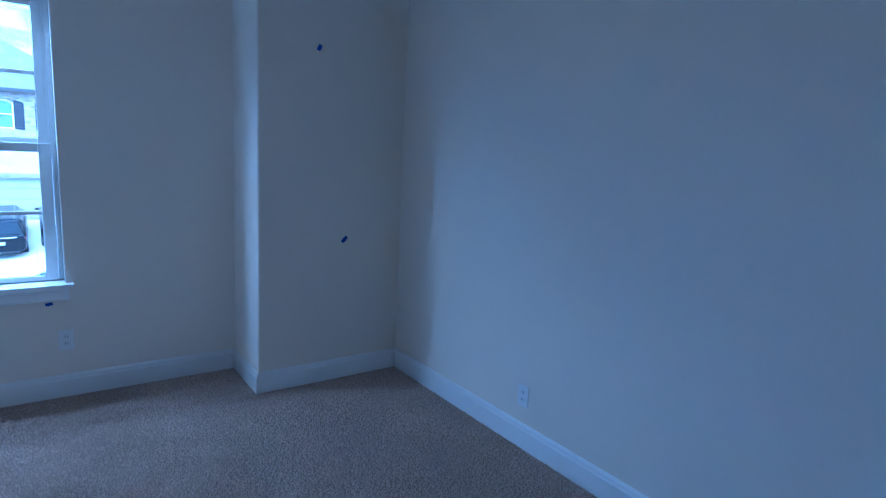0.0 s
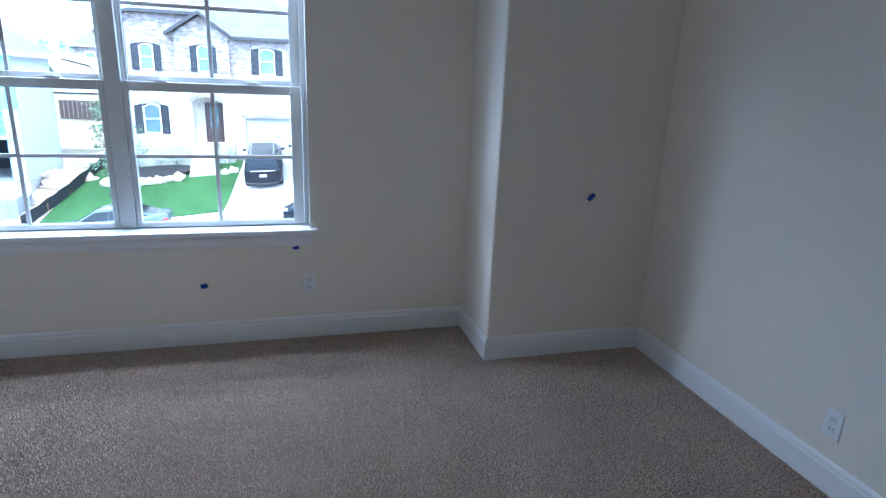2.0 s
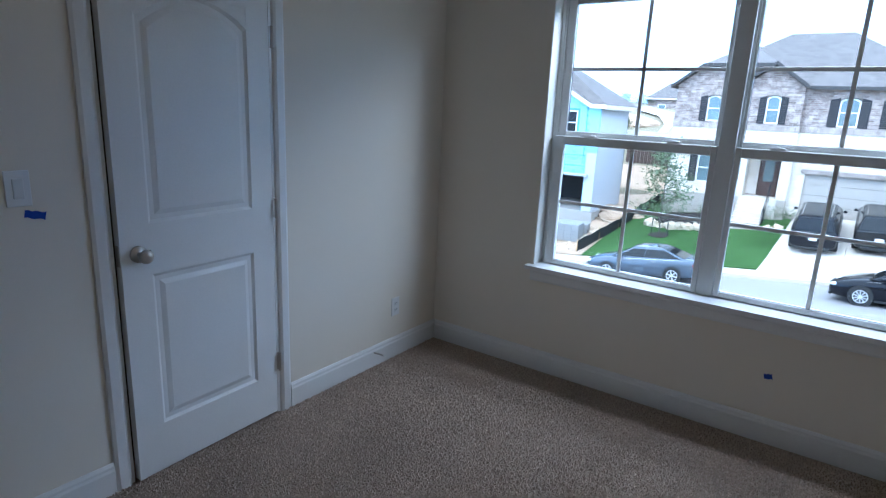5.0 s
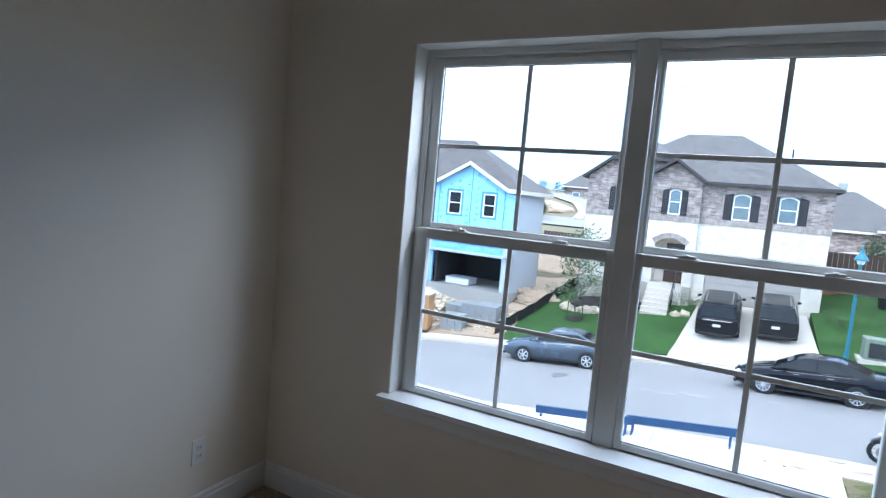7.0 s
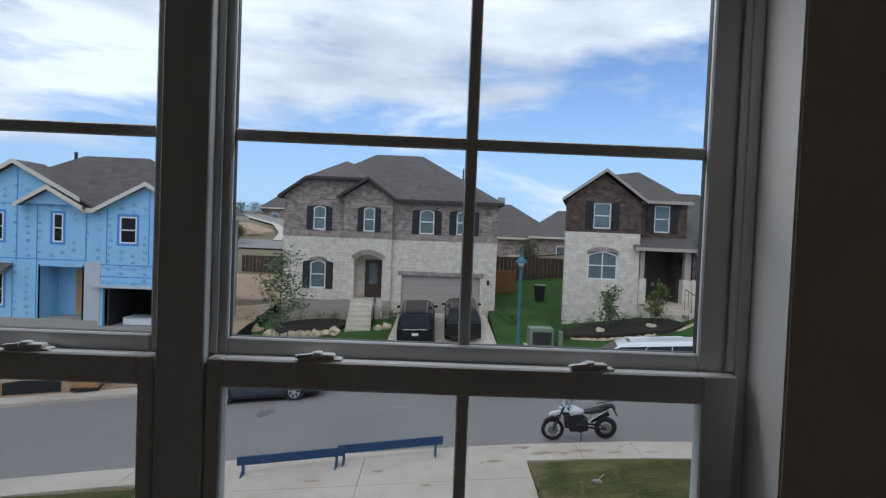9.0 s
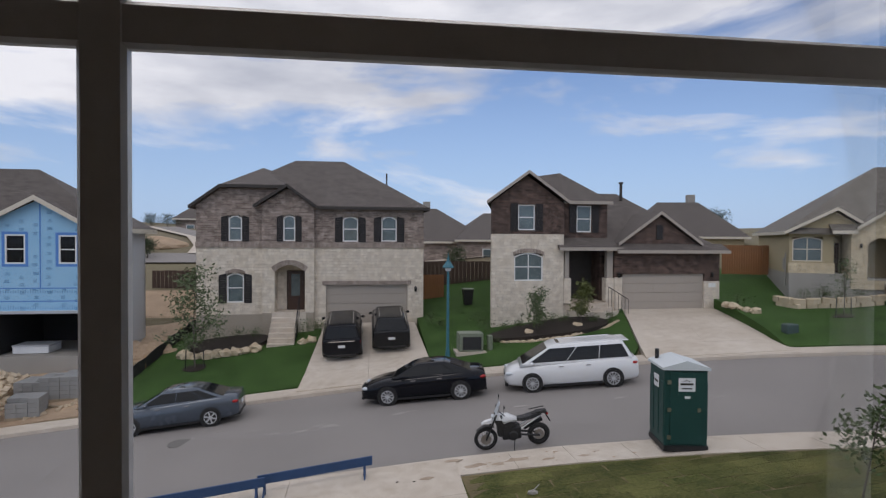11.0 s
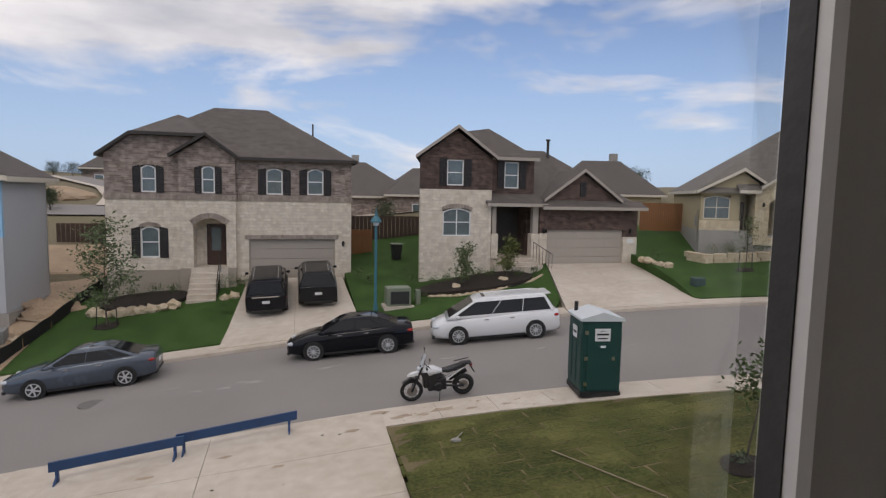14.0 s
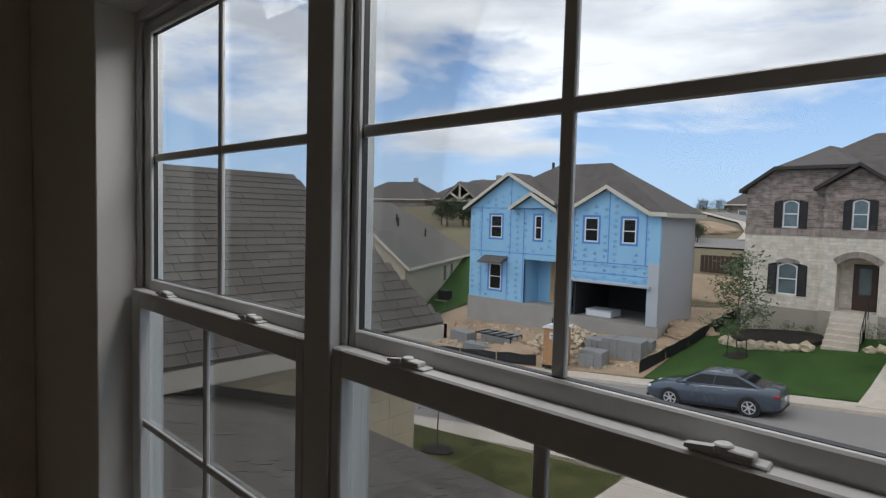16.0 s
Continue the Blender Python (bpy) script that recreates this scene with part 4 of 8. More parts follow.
for i in range(14):
    part("voussoir", Build().prism([(lo[i][0] + 0.006, YA - 0.36, lo[i][1]), (lo[i + 1][0] - 0.006, YA - 0.36, lo[i + 1][1]), (up[i + 1][0] - 0.006, YA - 0.36, up[i + 1][1]), (up[i][0] + 0.006, YA - 0.36, up[i][1])], (0, 0.12, 0)), M["brickB"], A)
part("porch_recess", Build().box(-4.37, YA + 0.9, -2.62, -2.67, YA + 1.0, 0.3).box(-4.47, YA, -2.62, -4.37, YA + 1, 0.3).box(-2.67, YA, -2.62, -2.57, YA + 1, 0.3).box(-4.47, YA, 0.13, -2.57, YA + 1, 0.3), M["stoneW"], A)
dr = part("front_door", Build().box(-3.82, YA + 0.82, -2.58, -2.80, YA + 0.89, -0.25).bevel(0.02), M["wood"], A, "dark stained front door with a tall glass light")
part("glass_light", Build().box(-3.56, YA + 0.80, -1.75, -3.06, YA + 0.815, -0.45), M["winglass"], dr)
garage_door(A, -1.5, 3.28, -3.34, -1.05, YA + 0.16)
part("garage_lintel", Build().box(-1.7, YA - 0.05, -1.05, 3.48, YA + 0.15, -0.82), M["brickB"], A, "soldier-course garage lintel")
wall_lamp(A, 3.75, YA, -1.35)
r = Build()
ez, ry = 3.5, 39.5
e0, e1, yf, yb = -9.06, 4.5, YA - 0.35, YA + 11.2
RL, RR = (-3.84, ry, 6.86), (-0.64, ry, 6.86)
roof_slab(r, [(e0, yf + 0.6, ez), (-2.1, yf + 0.6, ez), (-2.1, yf, ez), (e1, yf, ez), RR, RL])
roof_slab(r, [(e1, yf, ez), (e1, yb, ez), RR])
roof_slab(r, [(e1, yb, ez), (e0, yb, ez), RL, RR])
roof_slab(r, [(e0, yb, ez), (e0, yf + 1, ez), RL])
P1, Q1 = (-5.6, 37.4, 6.08), (-5.0, 40.2, 6.08)
roof_slab(r, [(-7.39, yf, 4.66), (-3.66, yf, 4.66), P1])
roof_slab(r, [(e0, yf, 3.44), (-7.39, yf, 4.66), P1, Q1, (e0, 40.2, 3.44)])
roof_slab(r, [(-2.1, yf, 3.5), (-2.1, 40, 3.9), Q1, P1, (-3.66, yf, 4.66)])
roof_slab(r, [(-5.5, yf - 0.32, 3.52), (-3.66, yf - 0.32, 4.72), (-3.66, yf + 1.6, 4.72), (-5.5, yf + 0.5, 3.52)])
roof_slab(r, [(-3.66, yf - 0.32, 4.72), (-2.0, yf - 0.32, 3.52), (-2.0, yf + 0.6, 3.52), (-3.66, yf + 1.6, 4.72)])
part("roof", r, M["shingle"], A, "hipped brown shingle roof")
f = Build()
for p, q in (((e0, yf, 3.46), (-7.39, yf, 4.68)), ((-7.39, yf, 4.68), (-3.66, yf, 4.68)), ((-5.5, yf - 0.34, 3.52), (-3.66, yf - 0.34, 4.74)), ((-3.66, yf - 0.34, 4.74), (-2.0, yf - 0.34, 3.54)), ((-2.0, yf, ez), (e1, yf, ez)), ((e1, yf, ez), (e1, yb, ez))):
    fascia(f, p, q)
part("fascia", f, M["fascia"], A, "dark fascia boards")
for vx in (2.2,):
    part("vent_pipe", Build().cyl((vx, 38.4, 5.0), (vx, 38.4, 6.0), 0.05), M["fascia"], A)
steps = thing("entry_steps", (-3.85, YA - 2.6, -4.4), "broad pale concrete front steps", "steps")
for i in range(7):
    part("step", Build().box(-4.5, YA - 2.75 + i * 0.34, -4.9, -3.05, YA - 0.3, -4.28 + i * 0.235).bevel(0.02), M["concrete"], steps)
part("landing", Build().box(-4.5, YA - 0.38, -4.9, -2.6, YA + 0.95, -2.585), M["concrete"], steps)
hr = Build()
for i in range(4):
    hr.cyl((-2.98, YA - 2.5 + i * 0.7, -4.3 + i * 0.49), (-2.98, YA - 2.5 + i * 0.7, -3.2 + i * 0.49), 0.02, seg=6)
hr.cyl((-2.98, YA - 2.5, -3.2), (-2.98, YA - 0.4, -1.73), 0.025, seg=6)
part("handrail", hr, M["black"], steps, "black iron handrail")

# house B: white stone and dark brick, porch and low garage wing
YB = 30.7
Bh = thing("house", (14, YB, -2.4), "house of white stone and dark brown brick with a gabled garage", "house")
w = Build()
wall_holes(w, 7.64, 11.75, -3.6, 1.96, YB, YB + 0.3, [(8.91, 10.55, -0.63, 0.92)])
w.prism([(7.64, YB + 0.3, -3.6), (7.94, YB + 0.3, -3.6), (10.2, YB + 9, -3.6), (9.9, YB + 9, -3.6)], (0, 0, 5.56))
w.box(11.45, YB + 0.3, -2.5, 11.75, YB + 2.2, 1.96)
part("stone_wall", w, M["stoneW"], Bh, "white rough limestone wall")
part("stone_pier", Build().box(20.26, YB - 0.02, -2.5, 21.2, YB + 0.3, -0.7), M["stoneW"], Bh)
part("stone_pier", Build().box(14.75, YB - 0.02, -2.5, 15.22, YB + 0.3, -0.45), M["stoneW"], Bh)
w = Build()
wall_holes(w, 7.64, 11.75, 1.96, 3.7, YB, YB + 0.3, [(9.11, 10.08, 2.18, 3.6)])
w.prism([(7.64, YB, 3.7), (11.75, YB, 3.7), (9.64, YB, 5.2)], (0, 0.3, 0))
wall_holes(w, 11.75, 14.6, 1.2, 3.8, YB + 0.7, YB + 1.0, [(12.75, 13.65, 2.1, 3.62)])
w.prism([(7.64, YB + 0.3, 1.96), (7.94, YB + 0.3, 1.96), (10.2, YB + 9, 1.96), (9.9, YB + 9, 1.96)], (0, 0, 1.8))
w.box(14.3, YB + 1, -2.4, 14.6, YB + 9, 3.8)
wall_holes(w, 14.75, 21.2, -0.7, 1.05, YB, YB + 0.3, [(15.23, 20.26, -0.7, -0.27)])
w.box(15.0, YB, -0.45, 15.23, YB + 0.3, -0.27).box(20.26, YB + 0.3, -2.4, 21.2, YB + 8.5, 1.05)
w.prism([(15.2, YB, 1.05), (19.8, YB, 1.05), (19.8, YB, 1.45), (17.45, YB, 3.05), (15.2, YB, 1.45)], (0, 0.3, 0))
w.box(10.2, YB + 8.7, -2.4, 21.0, YB + 9, 3.6)
part("brick_wall", w, M["brickD"], Bh, "dark brown brick walls")
part("foundation", Build().prism([(7.9, YB + 0.31, -4.0), (11.8, YB + 0.31, -4.0), (11.8, YB + 9, -4.0), (10.16, YB + 9, -4.0)], (0, 0, 1.56)).box(11.8, YB + 0.2, -4.0, 21.2, YB + 9, -2.46), M["slab"], Bh)
house_window(Bh, 9.11, 10.08, 2.18, 3.6, YB + 0.06, 0)
house_window(Bh, 12.75, 13.65, 2.1, 3.62, YB + 0.76, 0)
house_window(Bh, 8.91, 10.55, -0.63, 0.92, YB + 0.06, 0.2, shutters=False, lintel="brickB", cols=2)
garage_door(Bh, 15.23, 20.26, -2.42, -0.28, YB + 0.14)
part("gable_vent", Build().box(17.24, YB - 0.05, 1.7, 17.66, YB + 0.02, 2.55).bevel(0.02), M["shutter"], Bh, "dark louvred gable vent")
# dark brown here imitates the deep shade at the back of the porch
part("porch_wall", Build().box(11.75, YB + 2.2, -2.4, 14.75, YB + 2.4, 1.3), M["fascia"], Bh, "porch wall with the porch's shade put into its dark colour")
dr = part("front_door", Build().box(12.0, YB + 2.1, -1.85, 12.95, YB + 2.19, 0.35).bevel(0.02), M["wood"], Bh, "dark front door in deep shade")
part("glass_light", Build().box(12.2, YB + 2.08, -0.9, 12.75, YB + 2.11, 0.15), M["winglass"], dr)
part("porch_floor", Build().box(11.75, YB + 0.15, -2.9, 14.75, YB + 2.2, -1.86), M["concrete"], Bh)
part("porch_column", Build().box(14.35, YB + 0.1, -0.5, 14.7, YB + 0.45, 1.05), M["garage"], Bh, "boxed taupe porch column")
part("porch_column", Build().box(11.85, YB + 0.1, -0.5, 12.1, YB + 0.45, 1.05), M["garage"], Bh, "boxed taupe porch column")
part("column_base", Build().box(14.25, YB + 0.02, -2.4, 14.74, YB + 0.55, -0.5), M["stoneW"], Bh)
part("column_base", Build().box(11.78, YB + 0.02, -1.9, 12.2, YB + 0.55, -0.5), M["stoneW"], Bh)
r = Build()
roof_slab(r, [(7.28, YB - 0.3, 3.76), (9.64, YB - 0.3, 5.46), (12.1, YB + 9.3, 5.46), (9.78, YB + 9.3, 3.76)])
roof_slab(r, [(12.0, YB - 0.3, 3.78), (9.64, YB - 0.3, 5.46), (10.95, YB + 4.8, 5.46), (13.3, YB + 4.8, 3.78)])
roof_slab(r, [(11.9, YB + 0.4, 3.85), (14.8, YB + 0.4, 3.85), (12.6, YB + 3.2, 5.75), (10.55, YB + 3.2, 5.44)])
roof_slab(r, [(14.8, YB + 0.4, 3.85), (14.8, YB + 9, 3.85), (12.6, YB + 6, 5.75), (12.6, YB + 3.2, 5.75)])
roof_slab(r, [(14.8, YB + 9, 3.85), (12.4, YB + 9, 3.85), (11.5, YB + 6, 5.44), (12.6, YB + 6, 5.75)])
roof_slab(r, [(11.4, YB - 0.3, 1.22), (15.1, YB - 0.3, 1.22), (14.6, YB + 1.0, 1.95), (11.4, YB + 1.0, 1.95)])
roof_slab(r, [(14.9, YB - 0.2, 1.5), (17.45, YB - 0.2, 3.3), (17.45, YB + 5, 3.3), (14.9, YB + 5, 1.5)])
roof_slab(r, [(14.7, YB - 0.5, 1.08), (21.55, YB - 0.5, 1.08), (21.3, YB + 0.02, 1.48), (14.9, YB + 0.02, 1.48)])
roof_slab(r, [(20.0, YB - 0.2, 1.5), (17.45, YB - 0.2, 3.3), (17.45, YB + 5, 3.3), (20.0, YB + 5, 1.5)])
roof_slab(r, [(14.6, YB + 0.3, 1.3), (21.5, YB + 0.3, 1.2), (17.2, YB + 5.2, 4.7), (14.6, YB + 5.2, 4.7)])
roof_slab(r, [(21.5, YB + 0.3, 1.2), (21.5, YB + 9, 1.15), (17.2, YB + 5.2, 4.7)])
roof_slab(r, [(21.5, YB + 9, 1.15), (14.6, YB + 9, 1.15), (14.6, YB + 5.2, 4.7), (17.2, YB + 5.2, 4.7)])
part("roof", r, M["shingle"], Bh, "brown shingle roof with several gables")
f = Build()
for p, q in (((7.28, YB - 0.32, 3.76), (9.64, YB - 0.32, 5.46)), ((9.64, YB - 0.32, 5.46), (12.0, YB - 0.32, 3.78)), ((11.9, YB + 0.38, 3.85), (14.8, YB + 0.38, 3.85)), ((11.4, YB - 0.32, 1.22), (15.1, YB - 0.32, 1.22)), ((14.9, YB - 0.22, 1.5), (17.45, YB - 0.22, 3.3)), ((17.45, YB - 0.22, 3.3), (20.0, YB - 0.22, 1.5)), ((14.7, YB - 0.52, 1.08), (21.55, YB - 0.52, 1.08))):
    fascia(f, p, q)
part("fascia", f, M["garage"], Bh, "taupe fascia boards")
part("chimney_pipe", Build().cyl((17.2, YB + 4.5, 4.2), (17.2, YB + 4.5, 5.3), 0.09).cyl((17.2, YB + 4.5, 5.3), (17.2, YB + 4.5, 5.4), 0.15), M["fascia"], Bh)
wall_lamp(Bh, 20.7, YB, -0.35)
wall_lamp(Bh, 14.98, YB, -0.35)
part("number_plaque", Build().box(20.5, YB - 0.04, -1.05, 20.95, YB - 0.02, -0.8), M["trim"], Bh, "pale house number plaque")
st = thing("entry_steps", (14.2, YB - 0.7, -2.4), "low curved concrete steps with an iron rail", "steps")
for i in range(3):
    part("step", Build().cyl((13.5, YB + 0.2, -2.9), (13.5, YB + 0.2, -2.45 + 0.19 * (i + 1)), 1.5 - 0.33 * i, seg=24), M["concrete"], st)
hr = Build()
for i in range(7):
    x = 14.2 + i * 0.17
    hr.cyl((x, YB - 0.45 - i * 0.06, -2.5), (x, YB - 0.45 - i * 0.06, -0.95 - i * 0.11), 0.014, seg=5)
hr.cyl((14.2, YB - 0.45, -0.95), (15.2, YB - 0.81, -1.61), 0.022, seg=6)
part("handrail", hr, M["black"], st, "black iron handrail")

# house D: under construction, wrapped in blue sheathing
YD = 31.0
D = thing("house", (-19, YD, -4.2), "two-storey house under construction wrapped in blue sheathing", "house")
part("foundation", Build().box(-26.1, YD - 0.05, -7.6, -18.0, YD + 5.2, -4.0).box(-18.0, YD - 0.02, -7.4, -12.1, YD + 5.2, -4.32), M["slab"], D, "bare concrete foundation")
w = Build()
wall_holes(w, -26.05, -21.35, -4.0, 2.3, YD, YD + 0.2, [(-24.23, -23.2, -3.34, -1.55), (-24.22, -23.24, 0.25, 1.78)])
wall_holes(w, -21.35, -18.7, -4.0, 2.3, YD, YD + 0.2, [(-21.2, -18.9, -4.0, -1.1), (-20.55, -20.0, 0.25, 1.81)])
wall_holes(w, -18.7, -12.2, -4.3, 2.2, YD, YD + 0.2, [(-17.75, -12.85, -4.3, -2.18), (-16.91, -15.99, 0.32, 1.78), (-14.45, -13.62, 0.32, 1.75)])
w.prism([(-26.05, YD, 2.3), (-18.7, YD, 2.3), (-18.7, YD, 2.35), (-22.55, YD, 4.5)], (0, 0.2, 0))
w.prism([(-18.0, YD, 2.2), (-12.9, YD, 2.2), (-15.4, YD, 3.5)], (0, 0.2, 0))
w.prism([(-22.0, YD - 0.25, 2.3), (-18.75, YD - 0.25, 2.3), (-20.5, YD - 0.25, 3.15)], (0, 0.25, 0))
w.box(-26.05, YD + 0.2, -4.0, -25.85, YD + 5.2, 2.3)
part("sheathing", w, M["housewrap"], D, "pale blue sheathing with printed marks")
part("side_sheathing", Build().box(-12.4, YD + 0.2, -4.3, -12.2, YD + 5.2, 2.2).box(-26, YD + 5.0, -4, -12.2, YD + 5.2, 2.2), M["greywrap"], D, "grey-white side sheathing")
part("corner_panel", Build().box(-12.8, YD - 0.04, -4.3, -12.18, YD + 0.22, -0.72), M["greywrap"], D, "grey sheathing panel beside the garage opening")
part("corner_panel", Build().box(-18.75, YD - 0.04, -4.3, -17.9, YD - 0.005, -0.78), M["greywrap"], D, "grey sheathing panel beside the garage opening")
inn = Build().box(-21.25, YD + 1.6, -4.0, -18.85, YD + 1.7, -1.0).box(-21.3, YD, -4, -21.2, YD + 1.7, -1.0).box(-18.9, YD, -4, -18.8, YD + 1.7, -1.0)
part("porch_recess", inn, M["housewrap"], D)
part("front_door", Build().box(-20.15, YD + 1.5, -3.95, -19.2, YD + 1.58, -1.3), M["ply"], D, "raw plywood door panel")
# the garage's inner shade is put into the near-black colour of this box
part("garage_room", Build().box(-17.6, YD + 4.6, -4.3, -12.4, YD + 4.7, -1.9).box(-17.6, YD + 0.2, -4.3, -17.5, YD + 4.6, -1.9).box(-17.6, YD + 0.2, -2.0, -12.4, YD + 4.6, -1.9), M["dark"], D, "unfinished garage inside, its shade painted as near-black walls")
part("garage_header", Build().box(-18.3, YD - 0.25, -2.15, -12.6, YD, -2.02), M["greywrap"], D)
for x0, x1, z0, z1 in ((-24.23, -23.2, -3.34, -1.55), (-24.22, -23.24, 0.25, 1.78), (-20.55, -20.0, 0.25, 1.81), (-16.91, -15.99, 0.32, 1.78), (-14.45, -13.62, 0.32, 1.75)):
    wd = house_window(D, x0, x1, z0, z1, YD + 0.02, 0, shutters=False, pane_mat="car_dark")
    tb = Build()
    frame_ring(tb, x0 - 0.14, x1 + 0.14, z0 - 0.14, z1 + 0.14, 0.12, YD - 0.012, YD - 0.004)
    part("flashing_tape", tb, M["wraptape"], wd, "dark blue flashing tape")
rng = random.Random(8)
for x, z0, z1 in ((-21.4, -4, 2.3), (-18.72, -4, 2.2), (-25.0, -0.9, 2.5), (-22.5, -0.9, 4.3), (-17.6, -0.9, 2.2), (-15.3, -0.9, 3.3), (-13.0, -0.9, 2.1), (-25.0, -4, -0.9), (-22.7, -4, -0.9)):
    part("seam", Build().box(x - 0.03, YD - 0.010, z0, x + 0.03, YD - 0.003, z1), M["wraptape"], D)
for x0, x1, z in ((-26.0, -18.75, -0.72), (-18.7, -12.25, -0.9), (-26, -18.8, 2.28), (-18.6, -12.3, -1.55)):
    part("seam", Build().box(x0, YD - 0.009, z - 0.025, x1, YD - 0.002, z + 0.025), M["wraptape"], D)
marks = Build()
holes = ((-24.5, -22.9, -3.6, 2.0), (-21.4, -18.7, -4, -0.9), (-20.8, -19.8, 0, 2), (-17.2, -13.3, 0, 2), (-18.6, -12, -4.4, -1.9))
holes = ((-24.45, -23.0, -3.6, 2.0), (-21.4, -18.7, -4, -0.9), (-20.8, -19.8, 0, 2), (-17.15, -15.75, 0.05, 2), (-14.7, -13.4, 0.05, 2), (-18.9, -12, -4.4, -2.1), (-18.9, -17.9, -4.4, -0.7), (-12.8, -12.0, -4.4, -0.7))
for i in range(21):
    for j in range(18):
        x, z = -25.9 + i * 0.64 + rng.uniform(-0.05, 0.05), -3.7 + j * 0.40 + (0.2 if i % 2 else 0) + rng.uniform(-0.04, 0.04)
        if rng.random() < 0.22 or any(h[0] < x + 0.2 and x < h[1] and h[2] < z < h[3] for h in holes) or z > 2.0 + max(0, 2.1 - abs(x + 22.4) * 0.62, 1.2 - abs(x + 15.3) * 0.5):
            continue
        for q in range(3):
            ww = rng.uniform(0.13, 0.27)
            marks.box(x + 0.14 - ww / 2, YD - 0.006, z - q * 0.055, x + 0.14 + ww / 2, YD - 0.002, z - q * 0.055 + 0.022)
for i in range(44):
    for z in (-1.95, -1.15):
        x = -17.8 + i * 0.113
        marks.box(x, YD - 0.006, z, x + 0.022, YD - 0.002, z + rng.uniform(0.1, 0.22))
tagged(part("printed_marks", marks, M["print"], D, "faded blue print bars on the sheathing"), kind="stuff")
r = Build()
roof_slab(r, [(-26.5, YD - 0.35, 2.28), (-22.55, YD - 0.35, 4.66), (-22.55, YD + 2.2, 4.66), (-26.5, YD + 2.2, 2.28)])
roof_slab(r, [(-18.0, YD - 0.35, 2.2), (-22.55, YD - 0.35, 4.66), (-22.55, YD + 2.2, 4.66), (-18.0, YD + 2.2, 2.2)])
roof_slab(r, [(-22.3, YD - 0.6, 2.3), (-20.55, YD - 0.6, 3.3), (-20.55, YD + 2, 3.3), (-22.3, YD + 2, 2.3)])
roof_slab(r, [(-18.6, YD - 0.6, 2.22), (-20.55, YD - 0.6, 3.3), (-20.55, YD + 2, 3.3), (-18.6, YD + 2, 2.22)])
roof_slab(r, [(-18.2, YD - 0.35, 2.15), (-15.4, YD - 0.35, 3.68), (-15.4, YD + 1.4, 3.68), (-18.2, YD + 0.2, 2.15)])
roof_slab(r, [(-12.7, YD - 0.35, 2.15), (-15.4, YD - 0.35, 3.68), (-15.4, YD + 1.4, 3.68), (-12.7, YD + 0.2, 2.15)])
roof_slab(r, [(-12.9, YD - 0.3, 2.12), (-11.8, YD - 0.3, 2.12), (-12.52, YD + 0.25, 2.63), (-13.4, YD + 0.25, 2.63)])
roof_slab(r, [(-18.7, YD - 0.3, 2.14), (-18.0, YD - 0.3, 2.14), (-17.6, YD + 0.25, 2.66), (-18.7, YD + 0.25, 2.66)])
RA, RB = (-20.5, YD + 2.7, 5.3), (-16.7, YD + 2.7, 5.3)
roof_slab(r, [(-25.57, YD + 0.25, 2.75), (-12.55, YD + 0.25, 2.62), RB, RA])
roof_slab(r, [(-11.8, YD - 0.2, 2.12), (-11.7, YD + 5.6, 2.12), RB])
roof_slab(r, [(-11.7, YD + 5.6, 2.12), (-26.5, YD + 5.6, 2.28), RA, RB])
roof_slab(r, [(-26.5, YD + 5.6, 2.28), (-26.5, YD - 0.2, 2.28), RA])
part("roof", r, M["shingle"], D, "new brown shingle roof")
f = Build()
for p, q in (((-26.5, YD - 0.37, 2.28), (-22.55, YD - 0.37, 4.68)), ((-22.55, YD - 0.37, 4.68), (-18.9, YD - 0.37, 2.7)), ((-22.3, YD - 0.62, 2.3), (-20.55, YD - 0.62, 3.32)), ((-20.55, YD - 0.62, 3.32), (-18.6, YD - 0.62, 2.22)), ((-18.2, YD - 0.37, 2.15), (-15.4, YD - 0.37, 3.7)), ((-15.4, YD - 0.37, 3.7), (-12.7, YD - 0.37, 2.15)), ((-12.8, YD - 0.33, 2.14), (-11.8, YD - 0.33, 2.14)), ((-18.8, YD - 0.33, 2.14), (-18.1, YD - 0.33, 2.14)), ((-11.8, YD - 0.37, 2.1), (-11.7, YD + 5.6, 2.1))):
    fascia(f, p, q, 0.24)
part("fascia", f, M["cream"], D, "pale primed fascia boards")
part("window_hood", Build().prism([(-24.7, YD, -1.0), (-24.7, YD - 0.8, -1.4), (-24.7, YD - 0.8, -1.5), (-24.7, YD, -1.25)], (2.0, 0, 0)), M["shingle"], D, "small shingled hood over a window")
part("chimney_pipe", Build().cyl((-21.6, YD + 3.6, 4.4), (-21.6, YD + 3.6, 5.6), 0.1), M["fascia"], D)

# house C: tan corner house, turned with the street
TC, CS = -28.0, 0.85
C = thing("house", (27.56, 28.8, -0.48), "tan single-storey corner house with stone entry and big hipped roof", "house", turn=TC)
C.scale = (CS, CS, CS)


def cpart(name, b, m, label="", parent=None):
    return part(name, b, M[m], parent or C, label, local=True)


cpart("foundation", Build().box(-3.2, -0.05, -3.0, 0.0, 12, 0.35).box(0.0, -0.6, -3.0, 3.45, 12, 0.1).box(3.45, 0.0, -3.0, 10.5, 12, -1.3), "slab")
w = Build()
wall_holes(w, -3.2, -0.6, 0.35, 3.1, 0, 0.25, [(-3.02, -1.25, 1.15, 2.8)])
w.box(-3.2, 0.25, 0.3, -2.95, 12, 3.1).box(-0.6, 1.4, 0.1, 0.1, 1.6, 3.1)
